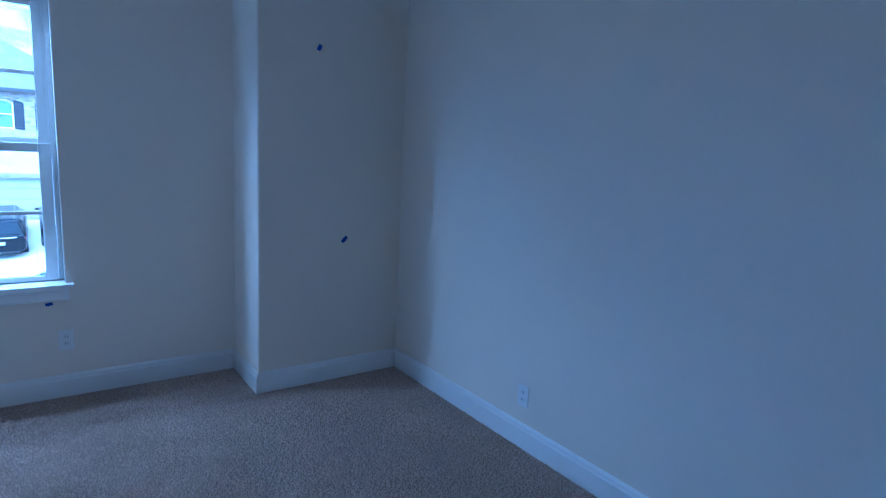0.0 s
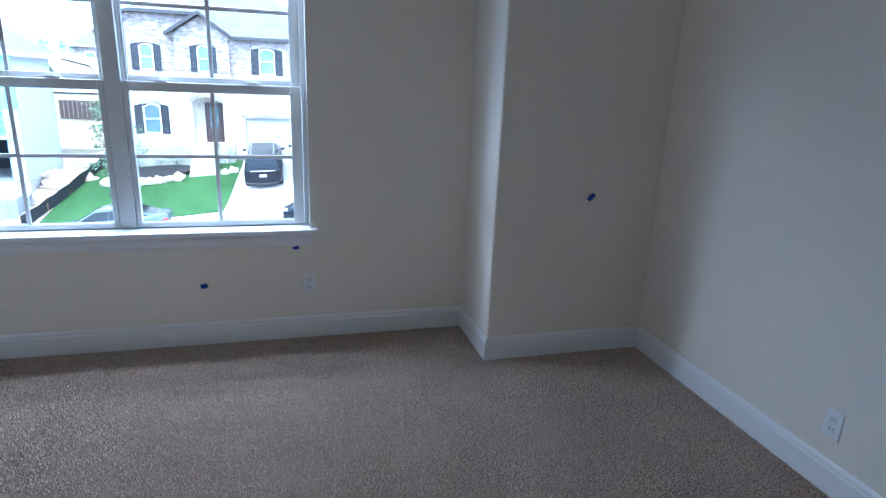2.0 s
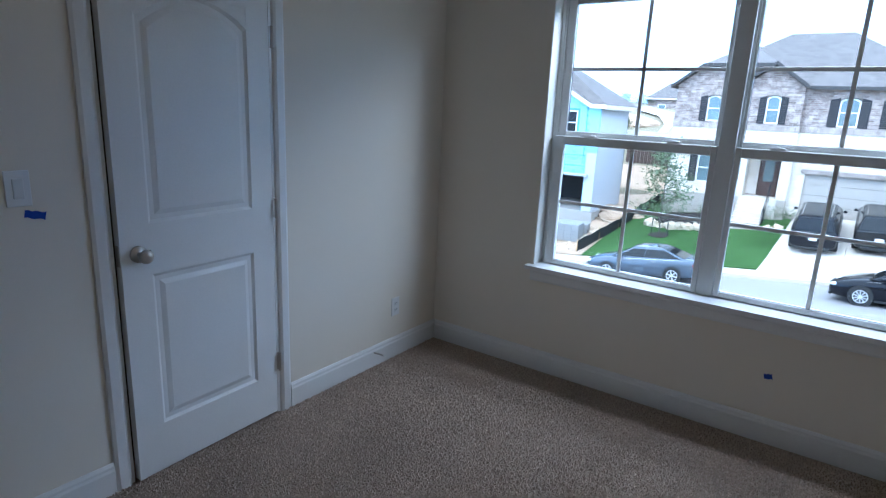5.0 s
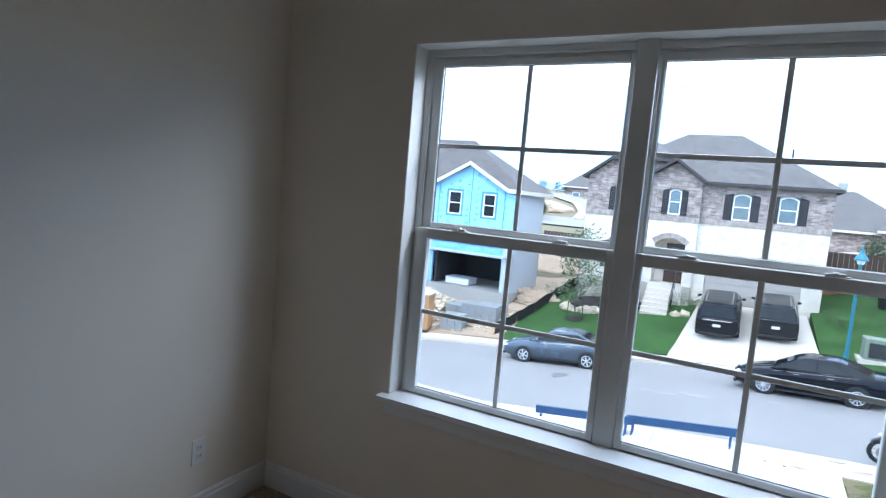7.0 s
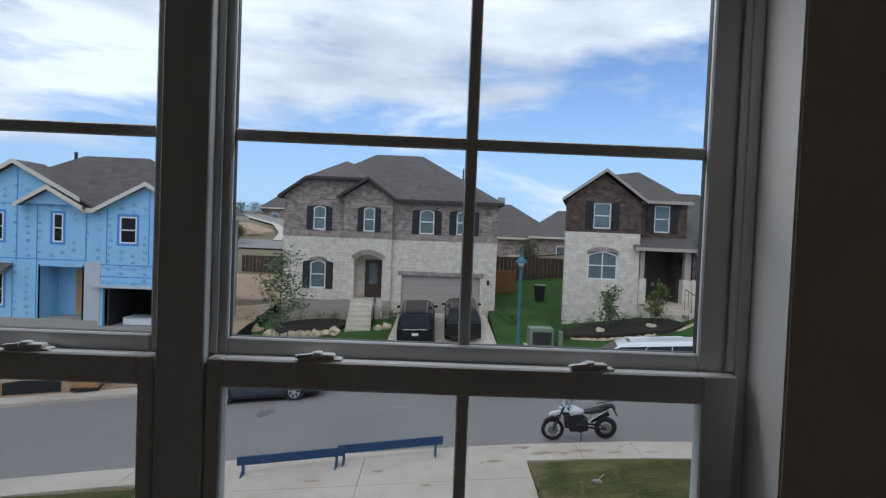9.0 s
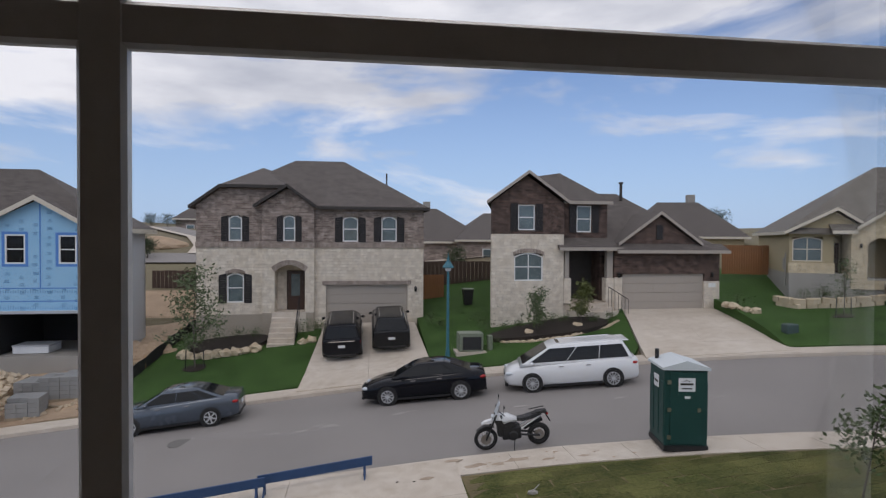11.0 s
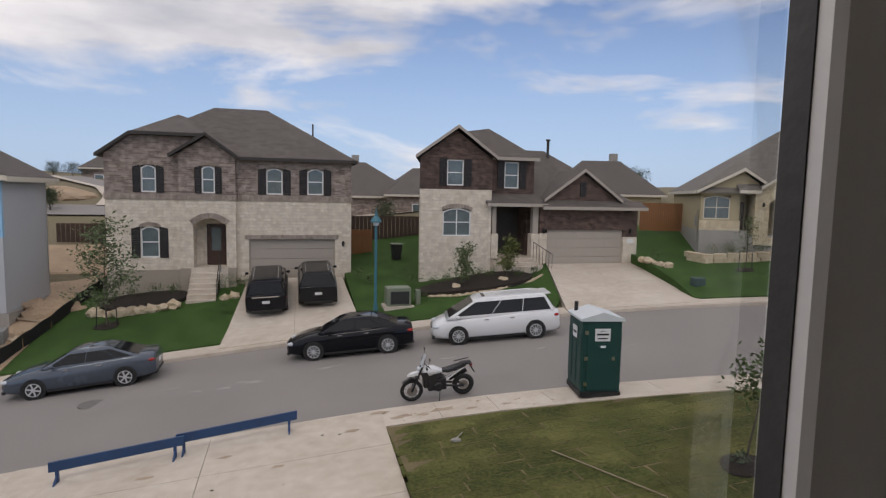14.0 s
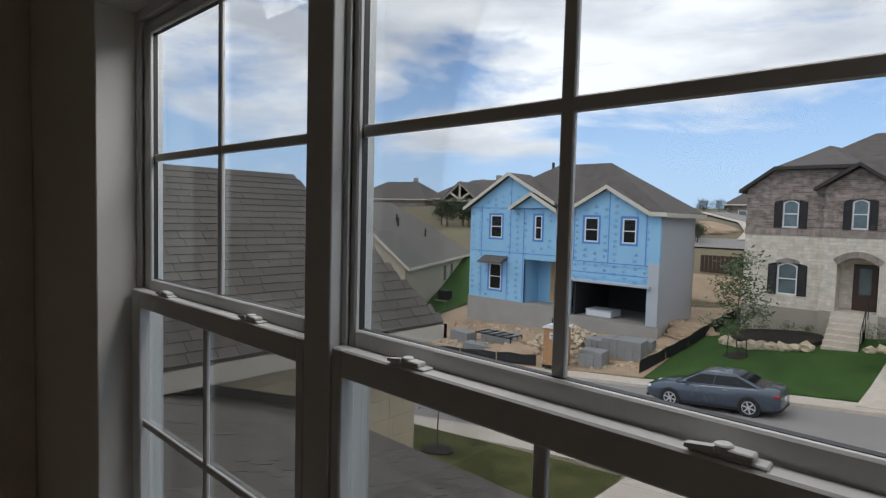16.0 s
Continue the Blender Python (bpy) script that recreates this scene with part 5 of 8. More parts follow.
w.prism([(-3.2, 0, 3.1), (0.6, 0, 3.1), (0.6, 0, 3.7), (-0.5, 0, 4.5)], (0, 0.25, 0))
wall_holes(w, 3.4, 10.0, -1.3, 2.7, 0.0, 0.25, [(3.5, 6.1, -1.3, 1.1), (6.5, 9.1, -1.3, 1.1)])
w.box(-3, 11.8, -0.6, 10, 12, 3)
cpart("stucco_wall", w, "tanwall", "tan stucco walls")
w = Build()
wall_holes(w, 0.2, 3.45, -0.6, 3.2, -0.7, -0.4, [(1.1, 2.55, 0.0, 2.75)])
w.box(0.2, -0.4, 0, 0.5, 1.4, 3.2).box(3.15, -0.4, -1.3, 3.45, 1.4, 3.2)
w.prism([(0.2, -0.7, 3.2), (3.45, -0.7, 3.2), (2.2, -0.7, 4.35)], (0, 0.3, 0))
sp = arc(1.1, 2.55, 2.35, 0.39, 10)
for (xa, za), (xb, zb) in zip(sp, sp[1:]):
    w.prism([(xa, -0.7, za), (xb, -0.7, zb), (xb, -0.7, 2.77), (xa, -0.7, 2.77)], (0, 0.3, 0))
cpart("stone_entry", w, "stoneT", "cream limestone entry")
cpart("stone_skirt", Build().box(-3.25, -0.06, 0.35, -0.55, -0.002, 1.05), "stoneT", "cream limestone skirt")
cpart("entry_wall", Build().box(0.5, 1.3, 0, 3.15, 1.4, 3.2), "tanwall")
cpart("front_door", Build().box(-0.5, 1.3, 0.1, 0.02, 1.39, 2.4), "wood", "dark front door with sidelight")
for gx0 in (3.5, 6.5):
    g = Build()
    for k in range(4):
        g.box(gx0, 0.10, -1.28 + k * 0.595, gx0 + 2.6, 0.15, -0.70 + k * 0.595)
        for c_ in range(4):
            g.box(gx0 + 0.08 + c_ * 0.635, 0.088, -1.2 + k * 0.595, gx0 + 0.60 + c_ * 0.635, 0.101, -0.78 + k * 0.595)
    cpart("garage_door", g, "tanwall", "tan raised-panel garage door")
cpart("trim_band", Build().box(3.46, -0.05, 1.1, 10.0, 0.0, 1.4).box(6.12, -0.05, -1.3, 6.48, 0.0, 1.1), "cream", "cream trim round the garage doors")
cpart("meter_box", Build().box(-3.36, 0.8, 0.55, -3.2, 1.25, 1.35).cyl((-3.30, 0.6, -0.6), (-3.30, 0.6, 1.7), 0.05), "slab", "grey electricity meter and conduit")
ORIGIN[C] = Vector((0, 0, 0))
house_window(C, -3.02, -1.25, 1.15, 2.8, 0.02, 0.18, shutters=False, cols=2, frame_mat="cream")
wall_lamp(C, 0.72, -0.7, 2.2)
wall_lamp(C, 6.3, -0.05, 1.25)
r = Build()
roof_slab(r, [(-3.6, -0.4, 3.15), (10.4, -0.4, 2.75), (4.6, 6.0, 8.0), (3.4, 6.0, 8.0)])
roof_slab(r, [(10.4, -0.4, 2.75), (10.4, 12.4, 2.75), (4.6, 6.0, 8.0)])
roof_slab(r, [(10.4, 12.4, 2.75), (-3.6, 12.4, 3.15), (3.4, 6.0, 8.0), (4.6, 6.0, 8.0)])
roof_slab(r, [(-3.6, 12.4, 3.15), (-3.6, -0.4, 3.15), (3.4, 6.0, 8.0)])
roof_slab(r, [(-3.6, -0.42, 3.15), (-0.5, -0.42, 4.75), (-0.5, 2.4, 4.75), (-3.6, 2.4, 3.15)])
roof_slab(r, [(1.0, -0.42, 3.75), (-0.5, -0.42, 4.75), (-0.5, 2.4, 4.75), (1.0, 2.4, 3.75)])
roof_slab(r, [(0.45, -1.0, 3.45), (2.2, -1.0, 4.6), (2.2, 3.0, 4.6), (0.45, 3.0, 3.45)])
roof_slab(r, [(3.9, -1.0, 3.35), (2.2, -1.0, 4.6), (2.2, 3.0, 4.6), (3.9, 3.0, 3.35)])
roof_slab(r, [(-0.9, -0.9, 3.2), (0.5, -0.9, 3.2), (0.5, 1.2, 4.3), (-0.9, 1.2, 4.3)])
roof_slab(r, [(6.4, -0.45, 2.7), (8.4, -0.45, 3.9), (8.4, 3, 3.9), (6.4, 3, 2.7)])
roof_slab(r, [(10.4, -0.45, 2.7), (8.4, -0.45, 3.9), (8.4, 3, 3.9), (10.4, 3, 2.7)])
cpart("roof", r, "shingleT", "large hipped taupe shingle roof")
f = Build()
for p, q in (((-3.6, -0.44, 3.15), (-0.5, -0.44, 4.77)), ((-0.5, -0.44, 4.77), (1.0, -0.44, 3.75)), ((0.45, -1.02, 3.45), (2.2, -1.02, 4.62)), ((2.2, -1.02, 4.62), (3.9, -1.02, 3.35)), ((3.4, -0.42, 2.93), (6.4, -0.42, 2.85)), ((-3.62, 12.4, 3.15), (-3.62, -0.4, 3.15)), ((-0.9, -0.92, 3.2), (0.5, -0.92, 3.2)), ((6.4, -0.47, 2.7), (8.4, -0.47, 3.9)), ((8.4, -0.47, 3.9), (10.4, -0.47, 2.7))):
    fascia(f, p, q, 0.22)
cpart("fascia", f, "cream", "cream fascia boards")
cpart("vent_pipe", Build().cyl((6.2, 4.5, 5.8), (6.2, 4.5, 7.6), 0.08), "fascia")
s = thing("entry_steps", (28.75, 26.95, -1.20), "concrete entry steps with black railings", "steps", turn=TC)
for i in range(6):
    part("step", Build().box(-0.2, -2.3 + i * 0.32, -1.2, 1.3, 0.5, -0.36 + i * 0.19).bevel(0.015), M["concrete"], s, local=True)
for rx in (-0.2, 1.3):
    hr = Build()
    for i in range(6):
        hr.cyl((rx, -1.9 + i * 0.36, -0.4 + i * 0.2), (rx, -1.9 + i * 0.36, 0.5 + i * 0.2), 0.018, seg=5)
    hr.cyl((rx, -1.9, 0.5), (rx, -0.1, 1.5), 0.025, seg=6)
    part("railing", hr, M["black"], s, "black iron railing", local=True)

# our own lower roof and the wing beside the drive
SL, RY0, RZ0 = 0.336, 0.30, 0.30
own = thing("porch_roof", (-1, 0.3, -0.4), "grey shingled roof just below the window", "roof", "", "structure")
part("roof_deck", Build().prism([(-5.0, RY0, RZ0), (3.45, RY0, RZ0), (3.45, 3.6, RZ0 - SL * 3.3), (-5.0, 3.6, RZ0 - SL * 3.3)], (0, 0, -0.16)), M["shingle"], own)
part("fascia", Build().box(-5.0, 3.58, RZ0 - SL * 3.3 - 0.24, 3.45, 3.63, RZ0 - SL * 3.3 - 0.02), M["cream"], own)
part("porch_wall", Build().box(-5.0, 0.3, -4.6, 3.0, 3.2, RZ0 - SL * 3.3 - 0.16), M["stoneT"], own)
rng = random.Random(3)


def shingle_courses(root, origin, along, up, length, height, expo, tab, normal, material, max_parts=300, taper=0.0, holes=None):
    """Rows of lapped shingle tabs on a roof face; the ones past max_parts are joined."""
    o, a, u, nn = Vector(origin), Vector(along).normalized(), Vector(up).normalized(), Vector(normal).normalized()
    rest, count = Build(), 0
    k = 0
    while k * expo < height:
        s = -rng.random() * tab
        lim0, lim1 = taper * k * expo, length
        while s < length:
            wd = tab * rng.uniform(0.7, 1.3)
            s0, s1 = max(s + 0.003, lim0), min(s + wd - 0.003, lim1)
            if s1 - s0 > 0.04:
                lift = 0.011 + rng.random() * 0.006
                p = [o + a * s0 + u * (k * expo - 0.01), o + a * s1 + u * (k * expo - 0.01), o + a * s1 + u * ((k + 1) * expo), o + a * s0 + u * ((k + 1) * expo)]
                q = [p[0] + nn * lift, p[1] + nn * lift, p[2] + nn * 0.004, p[3] + nn * 0.004]
                vs = [v - nn * 0.004 for v in p] + q
                if count < max_parts:
                    bb = Build()
                else:
                    bb = rest
                v = [bb.bm.verts.new(c) for c in vs]
                for idx in ((4, 5, 6, 7), (0, 1, 5, 4), (1, 2, 6, 5), (3, 0, 4, 7), (2, 3, 7, 6)):
                    bb.bm.faces.new([v[i] for i in idx])
                if count < max_parts:
                    part("shingle", bb, material, root)
                count += 1
            s += wd
        k += 1
    if rest.bm.verts:
        tagged(part("shingle_rest", rest, material, root), kind="stuff")


M["tab"] = mat("weathered_shingle", (0.145, 0.128, 0.112), 0.95, 0.25, 9, 140, 0.6, tint=(0.20, 0.178, 0.155), rand=0.28)
sn = Vector((0, SL, 1)).normalized()
shingle_courses(own, (3.45, 3.6, RZ0 - SL * 3.3), (-1, 0, 0), (0, -1, SL), 8.43, 3.45, 0.145, 0.3, sn, M["tab"], 200)
wing = thing("garage_wing", (-7, 4, -4.8), "stone garage wing of our house with a steep shingled roof", "house wing", "", "structure")
part("wall", Build().box(-9.6, -0.5, -5.5, -5.0, 5.2, 0.05).box(-9.6, -4, -5.5, -5.05, -0.5, 0.05), M["stoneT"], wing, "cream limestone walls")
K = 0.76
r = Build()
roof_slab(r, [(-4.7, -5, 0.13), (-4.7, 4.75, 0.13), (-7.4, 4.75, 0.13 + 2.7 * K), (-7.4, -5, 0.13 + 2.7 * K)])
roof_slab(r, [(-10.1, -5, 0.13), (-10.1, 4.75, 0.13), (-7.4, 4.75, 0.13 + 2.7 * K), (-7.4, -5, 0.13 + 2.7 * K)])
roof_slab(r, [(-4.7, 4.75, 0.13), (-4.7, 5.45, 0.13), (-5.5, 4.7, 1.18), (-6.9, 4.7, 1.18), (-6.9, 4.3, 1.18), (-5.0, 4.3, 0.3)])
roof_slab(r, [(-4.7, 5.45, 0.13), (-10.1, 5.45, 0.13), (-9.3, 4.7, 1.18), (-5.5, 4.7, 1.18)])
part("roof_deck", r, M["shingle"], wing)
part("fascia", Build().box(-4.72, -5, -0.10, -4.66, 5.48, 0.10).box(-10.1, 5.42, -0.10, -4.66, 5.48, 0.10), M["cream"], wing, "cream fascia board")
part("soffit", Build().box(-5.05, -5, -0.10, -4.72, 5.42, -0.07).box(-9.6, 5.2, -0.10, -4.72, 5.42, -0.07), M["cream"], wing)
wn_ = Vector((K, 0, 1)).normalized()
shingle_courses(wing, (-4.68, 4.75, 0.145), (0, -1, 0), (-1, 0, K), 9.5, 3.35, 0.145, 0.3, wn_, M["tab"], 0)
hn = Vector((1.05, 0, 0.8)).normalized()
shingle_courses(wing, (-4.69, 5.43, 0.145), (0, -1, 0), (-0.8, 0, 1.05), 1.35, 1.3, 0.145, 0.3, hn, M["tab"], 120, taper=0.55)
part("step_flashing", Build().prism([(-4.995, RY0, RZ0 + 0.02), (-4.995, 3.6, RZ0 - SL * 3.3 + 0.02), (-4.995, 3.6, RZ0 - SL * 3.3 + 0.14), (-4.995, RY0, RZ0 + 0.14)], (0.03, 0, 0)), M["fascia"], wing, "dark metal flashing where roof meets wall")


# ---- vehicles ----
def paint(name, color, rough=0.25, metal=0.3, coat=0.6, spec=0.5):
    return mat(name, color, rough, 0.05, 1.5, 90, 0.0, metal=metal, coat=coat, spec=spec)


M["grey_paint"] = paint("blue_grey_paint", (0.075, 0.095, 0.125))
M["black_paint"] = paint("black_paint", (0.004, 0.005, 0.009), 0.12, 0.0, 0.15, 0.22)
M["white_paint"] = paint("white_paint", (0.74, 0.75, 0.76), 0.3, 0.0)
M["navy_paint"] = paint("near_black_navy_paint", (0.006, 0.007, 0.011), 0.14, 0.0, 0.1, 0.2)
M["char_paint"] = paint("charcoal_paint", (0.012, 0.013, 0.015), 0.2, 0.0, 0.1, 0.22)
M["car_glass"] = mat("tinted_glass", (0.006, 0.008, 0.010), 0.06, 0.1, 1, 3, 0.0, spec=0.4)
M["tyre"] = mat("tyre_rubber", (0.018, 0.018, 0.018), 0.85, 0.2, 10, 80)
M["alloy"] = mat("alloy_wheel", (0.66, 0.67, 0.69), 0.35, 0.05, 8, 60, 0.0, metal=0.35)
M["red_lens"] = mat("red_lens", (0.42, 0.02, 0.02), 0.2, 0.1)
M["lens"] = mat("clear_lens", (0.62, 0.66, 0.70), 0.12, 0.1)
M["chrome"] = mat("chrome", (0.7, 0.7, 0.72), 0.12, 0.03, metal=1.0)
M["platew"] = mat("number_plate", (0.75, 0.76, 0.78), 0.5, 0.05)


def lerp(a, c, f):
    return a + (c - a) * f


def car(name, label, m, body, L, W, wb, r, sections, cabin, pillars, group="", rails=False, spokes=5, tail=True, front_gap=0.95):
    """A car along local +x (its nose). sections: x, underside, shoulder, half width; cabin: belt front, roof front, roof rear, belt rear, belt z, roof z."""
    root = thing(name, (0, 0, 0), label, "car", group)
    bb = Build()
    rings = []
    for x, z0, z1, hw in sections:
        zm = z0 + (z1 - z0) * 0.55
        pts = [(-hw * 0.88, z0), (-hw * 0.98, z0 + 0.10), (-hw, zm), (-hw * 0.97, z1 - 0.06), (-hw * 0.90, z1), (0, z1 + 0.025), (hw * 0.90, z1), (hw * 0.97, z1 - 0.06), (hw, zm), (hw * 0.98, z0 + 0.10), (hw * 0.88, z0)]
        rings.append([Vector((x, y, z)) for y, z in pts])
    fine = []
    for i in range(len(rings) - 1):
        r0, r1, r2, r3 = rings[max(0, i - 1)], rings[i], rings[i + 1], rings[min(len(rings) - 1, i + 2)]
        for q in range(4):
            t = q / 4
            fine.append([(b_ * 2 + (c_ - a_) * t + (a_ * 2 - b_ * 5 + c_ * 4 - d_) * t * t + (b_ * 3 - a_ - c_ * 3 + d_) * t ** 3) / 2 for a_, b_, c_, d_ in zip(r0, r1, r2, r3)])
    fine.append(rings[-1])
    bb.loft(fine)
    part("body", bb, body, root, local=True, smooth=True)
    bf, rf, rr, br, bz, rz = cabin
    hb, ht = W / 2 * 0.92, W / 2 * 0.72
    n = 6
    cb = Build()
    rings = []
    for i in range(n + 1):
        f = i / n
        g = f
        hw = lerp(hb, ht, f)
        z = lerp(bz - 0.03, rz - 0.05, g) if i < n else rz - 0.035
        xf, xr = lerp(bf, rf, f), lerp(br, rr, f)
        k = 0.12
        layers = [(hw, xf, xr, z)]
        if i == n:
            layers = [(hw - 0.015, xf - 0.03, xr + 0.03, rz - 0.042), (hw - 0.06, xf - 0.14, xr + 0.14, rz - 0.018), (hw - 0.16, xf - 0.34, xr + 0.34, rz), (hw - 0.34, xf - 0.62, xr + 0.62, rz + 0.008)]
        for hw, xf, xr, z in layers:
            rings.append([Vector((xf, hw - k, z)), Vector((xf - k, hw, z)), Vector((xr + k, hw, z)), Vector((xr, hw - k, z)), Vector((xr, -hw + k, z)), Vector((xr + k, -hw, z)), Vector((xf - k, -hw, z)), Vector((xf, -hw + k, z))])
    cb.loft(rings)
    part("cabin", cb, body, root, local=True, smooth=True)

    def quad(pts, off, name_, label_=""):
        a = [Vector(p) for p in pts]
        nn = (a[1] - a[0]).cross(a[2] - a[1]).normalized()
        cen = sum(a, Vector()) / 4
        if nn.dot(cen - Vector(((bf + br) / 2, 0, (bz + rz) / 2))) < 0:
            nn = -nn
        bq = Build()
        bq.prism([p + nn * off for p in a], -nn * 0.03)
        part(name_, bq, M["car_glass"], root, label_, local=True)

    def side(f, s):
        hw = lerp(hb, ht, f)
        z = lerp(bz - 0.03, rz - 0.05, f)
        return z, s * hw

    lo_f, hi_f = 0.16, 0.86
    for s in (-1, 1):
        edges = pillars
        for a, c in zip(edges, edges[1:]):
            z0, y0 = side(lo_f, s)
            z1, y1 = side(hi_f, s)
            xf0, xr0, xf1, xr1 = lerp(bf, rf, lo_f) - 0.16, lerp(br, rr, lo_f) + 0.16, lerp(bf, rf, hi_f) - 0.12, lerp(br, rr, hi_f) + 0.12
            p = [(lerp(xr0, xf0, a) + 0.015, y0, z0), (lerp(xr0, xf0, c) - 0.015, y0, z0), (lerp(xr1, xf1, c) - 0.015, y1, z1), (lerp(xr1, xf1, a) + 0.015, y1, z1)]
            quad(p, 0.012, "side_window")
    for xa, xb, nm in ((bf, rf, "windscreen"), (br, rr, "rear_window")):
        z0, y0 = side(0.10, 1)
        z1, y1 = side(0.90, 1)
        x0, x1 = lerp(xa, xb, 0.10), lerp(xa, xb, 0.90)
        quad([(x0, -y0 + 0.12, z0), (x0, y0 - 0.12, z0), (x1, y1 - 0.10, z1), (x1, -y1 + 0.10, z1)], 0.012, nm)
    hw = W / 2
    for sx in (wb / 2, -wb / 2):
        for s in (-1, 1):
            part("wheel_arch", Build().cyl((sx, s * (hw - 0.25), r + 0.01), (sx, s * (hw + 0.003), r + 0.01), r * 1.14, seg=28), M["black"], root, local=True)
            wl_ = part("wheel", Build().cyl((sx, s * (hw - 0.22), r), (sx, s * (hw + 0.012), r), r, seg=28).bevel(0.02), M["tyre"], root, "black tyre", local=True)
            rb = Build().cyl((sx, s * (hw + 0.006), r), (sx, s * (hw + 0.020), r), r * 0.22, seg=14)
            for k in range(spokes):
                t = 2 * math.pi * k / spokes + 0.3
                d, e = Vector((math.cos(t), 0, math.sin(t))), Vector((-math.sin(t), 0, math.cos(t)))
                c0 = Vector((sx, s * (hw + 0.008), r))
                wd = 0.36 * r / spokes * 2.6
                rb.prism([c0 + d * r * 0.15 + e * wd * 0.45, c0 + d * r * 0.66 + e * wd * 0.55, c0 + d * r * 0.66 - e * wd * 0.55, c0 + d * r * 0.15 - e * wd * 0.45], (0, s * 0.012, 0))
            for k in range(24):
                t0, t1 = 2 * math.pi * k / 24, 2 * math.pi * (k + 1) / 24
                q = [Vector((sx + math.cos(t) * r * f, s * (hw + 0.006), r + math.sin(t) * r * f)) for t, f in ((t0, 0.62), (t1, 0.62), (t1, 0.70), (t0, 0.70))]
                rb.prism(q, (0, s * 0.014, 0))
            part("rim", rb, M["alloy"], wl_, "silver spoked rim", local=True)
            part("brake_disc", Build().cyl((sx, s * (hw - 0.0), r), (sx, s * (hw + 0.0135), r), r * 0.62, seg=24), M["black"], wl_, local=True)
    xn, xt = sections[-1][0], sections[0][0]
    hz = sections[-3][2] - 0.14
    for s in (-1, 1):
        part("headlight", Build().ball((xn - 0.24, s * (hw - 0.27), hz), 0.22, 0.13, 0.075), M["lens"], root, local=True, smooth=True)
        part("tail_light", Build().ball((xt + 0.14, s * (hw - 0.20), sections[1][2] - 0.18), 0.14, 0.17, 0.085), M["red_lens"], root, local=True, smooth=True)
        part("wing_mirror", Build().ball((bf - 0.45, s * (hw + 0.07), bz + 0.08), 0.09, 0.10, 0.075), body, root, local=True, smooth=True)
        for hx in (0.38, -0.62):
            part("door_handle", Build().box(hx - 0.09, s * (hw - 0.012), bz - 0.12, hx + 0.09, s * (hw + 0.015), bz - 0.09), M["chrome"] if spokes != 5 else body, root, local=True)
        part("sill_trim", Build().box(-wb / 2 + r * 1.2, s * (hw - 0.05), 0.19, wb / 2 - r * 1.2, s * (hw + 0.002), 0.27), M["black"], root, local=True)
    part("front_plate", Build().box(xn - 0.02, -0.17, 0.42, xn + 0.012, 0.17, 0.53), M["platew"], root, local=True)
    part("rear_plate", Build().box(xt - 0.012, -0.17, sections[1][2] - 0.42, xt + 0.05, 0.17, sections[1][2] - 0.29), M["platew"], root, local=True)
    part("grille", Build().box(xn - 0.06, -hw * 0.42, 0.55, xn + 0.004, hw * 0.42, 0.68), M["black"], root, local=True)
    part("front_bumper", Build().box(xn - 0.12, -hw * 0.72, 0.24, xn + 0.002, hw * 0.72, 0.36).bevel(0.03), M["black"], root, local=True)
    part("rear_bumper", Build().box(xt - 0.002, -hw * 0.72, 0.24, xt + 0.1, hw * 0.72, 0.38).bevel(0.03), M["black"], root, local=True)
    if rails:
        for s in (-1, 1):
            part("roof_rail", Build().cyl((rf - 0.35, s * (ht - 0.12), rz - 0.005), (rr + 0.3, s * (ht - 0.12), rz - 0.005), 0.02, seg=8), M["chrome"], root, local=True)
    return root


def park(ob, x0, y0, x1, y1, zf=None, dz=0.0):
    """Stands a car with its front axle over one plan point and its rear axle over another, on the street."""
    zf = zf or plane_z
    f, q = Vector((x0, y0, zf(x0, y0))), Vector((x1, y1, zf(x1, y1)))
    ax = (f - q).normalized()
    side = Vector((-ax.y, ax.x, 0)).normalized()
    mid = (f + q) / 2
    e = 0.8
    side.z = (zf(mid.x + side.x * e, mid.y + side.y * e) - zf(mid.x - side.x * e, mid.y - side.y * e)) / (2 * e)
    side = (side - ax * side.dot(ax)).normalized()
    up = ax.cross(side)
    rot = Matrix((ax, side, up)).transposed().to_4x4()
    ob.matrix_world = Matrix.Translation(mid + Vector((0, 0, dz))) @ rot
    return ob


SEDAN = [(-2.40, 0.42, 0.80, 0.72), (-2.28, 0.28, 0.98, 0.84), (-1.6, 0.20, 1.03, 0.905), (-0.4, 0.18, 0.99, 0.91), (0.8, 0.18, 0.96, 0.91), (1.5, 0.20, 0.90, 0.90), (2.0, 0.24, 0.80, 0.84), (2.30, 0.28, 0.68, 0.72), (2.42, 0.36, 0.56, 0.56)]
cabs = (1.22, 0.28, -0.98, -2.05, 0.97, 1.455)
park(car("sedan", "blue-grey saloon parked at the far kerb", "grey", M["grey_paint"], 4.84, 1.82, 2.78, 0.33, SEDAN, cabs, [0.0, 0.2, 0.58, 1.0], "parked cars", spokes=6), -7.70, 22.6, -4.92, 22.72)
park(car("sedan", "glossy black saloon parked at the far kerb", "black", M["black_paint"], 4.9, 1.84, 2.79, 0.34, SEDAN, cabs, [0.0, 0.18, 0.58, 1.0], "parked cars", spokes=10), 1.71, 22.5, 4.47, 22.08)
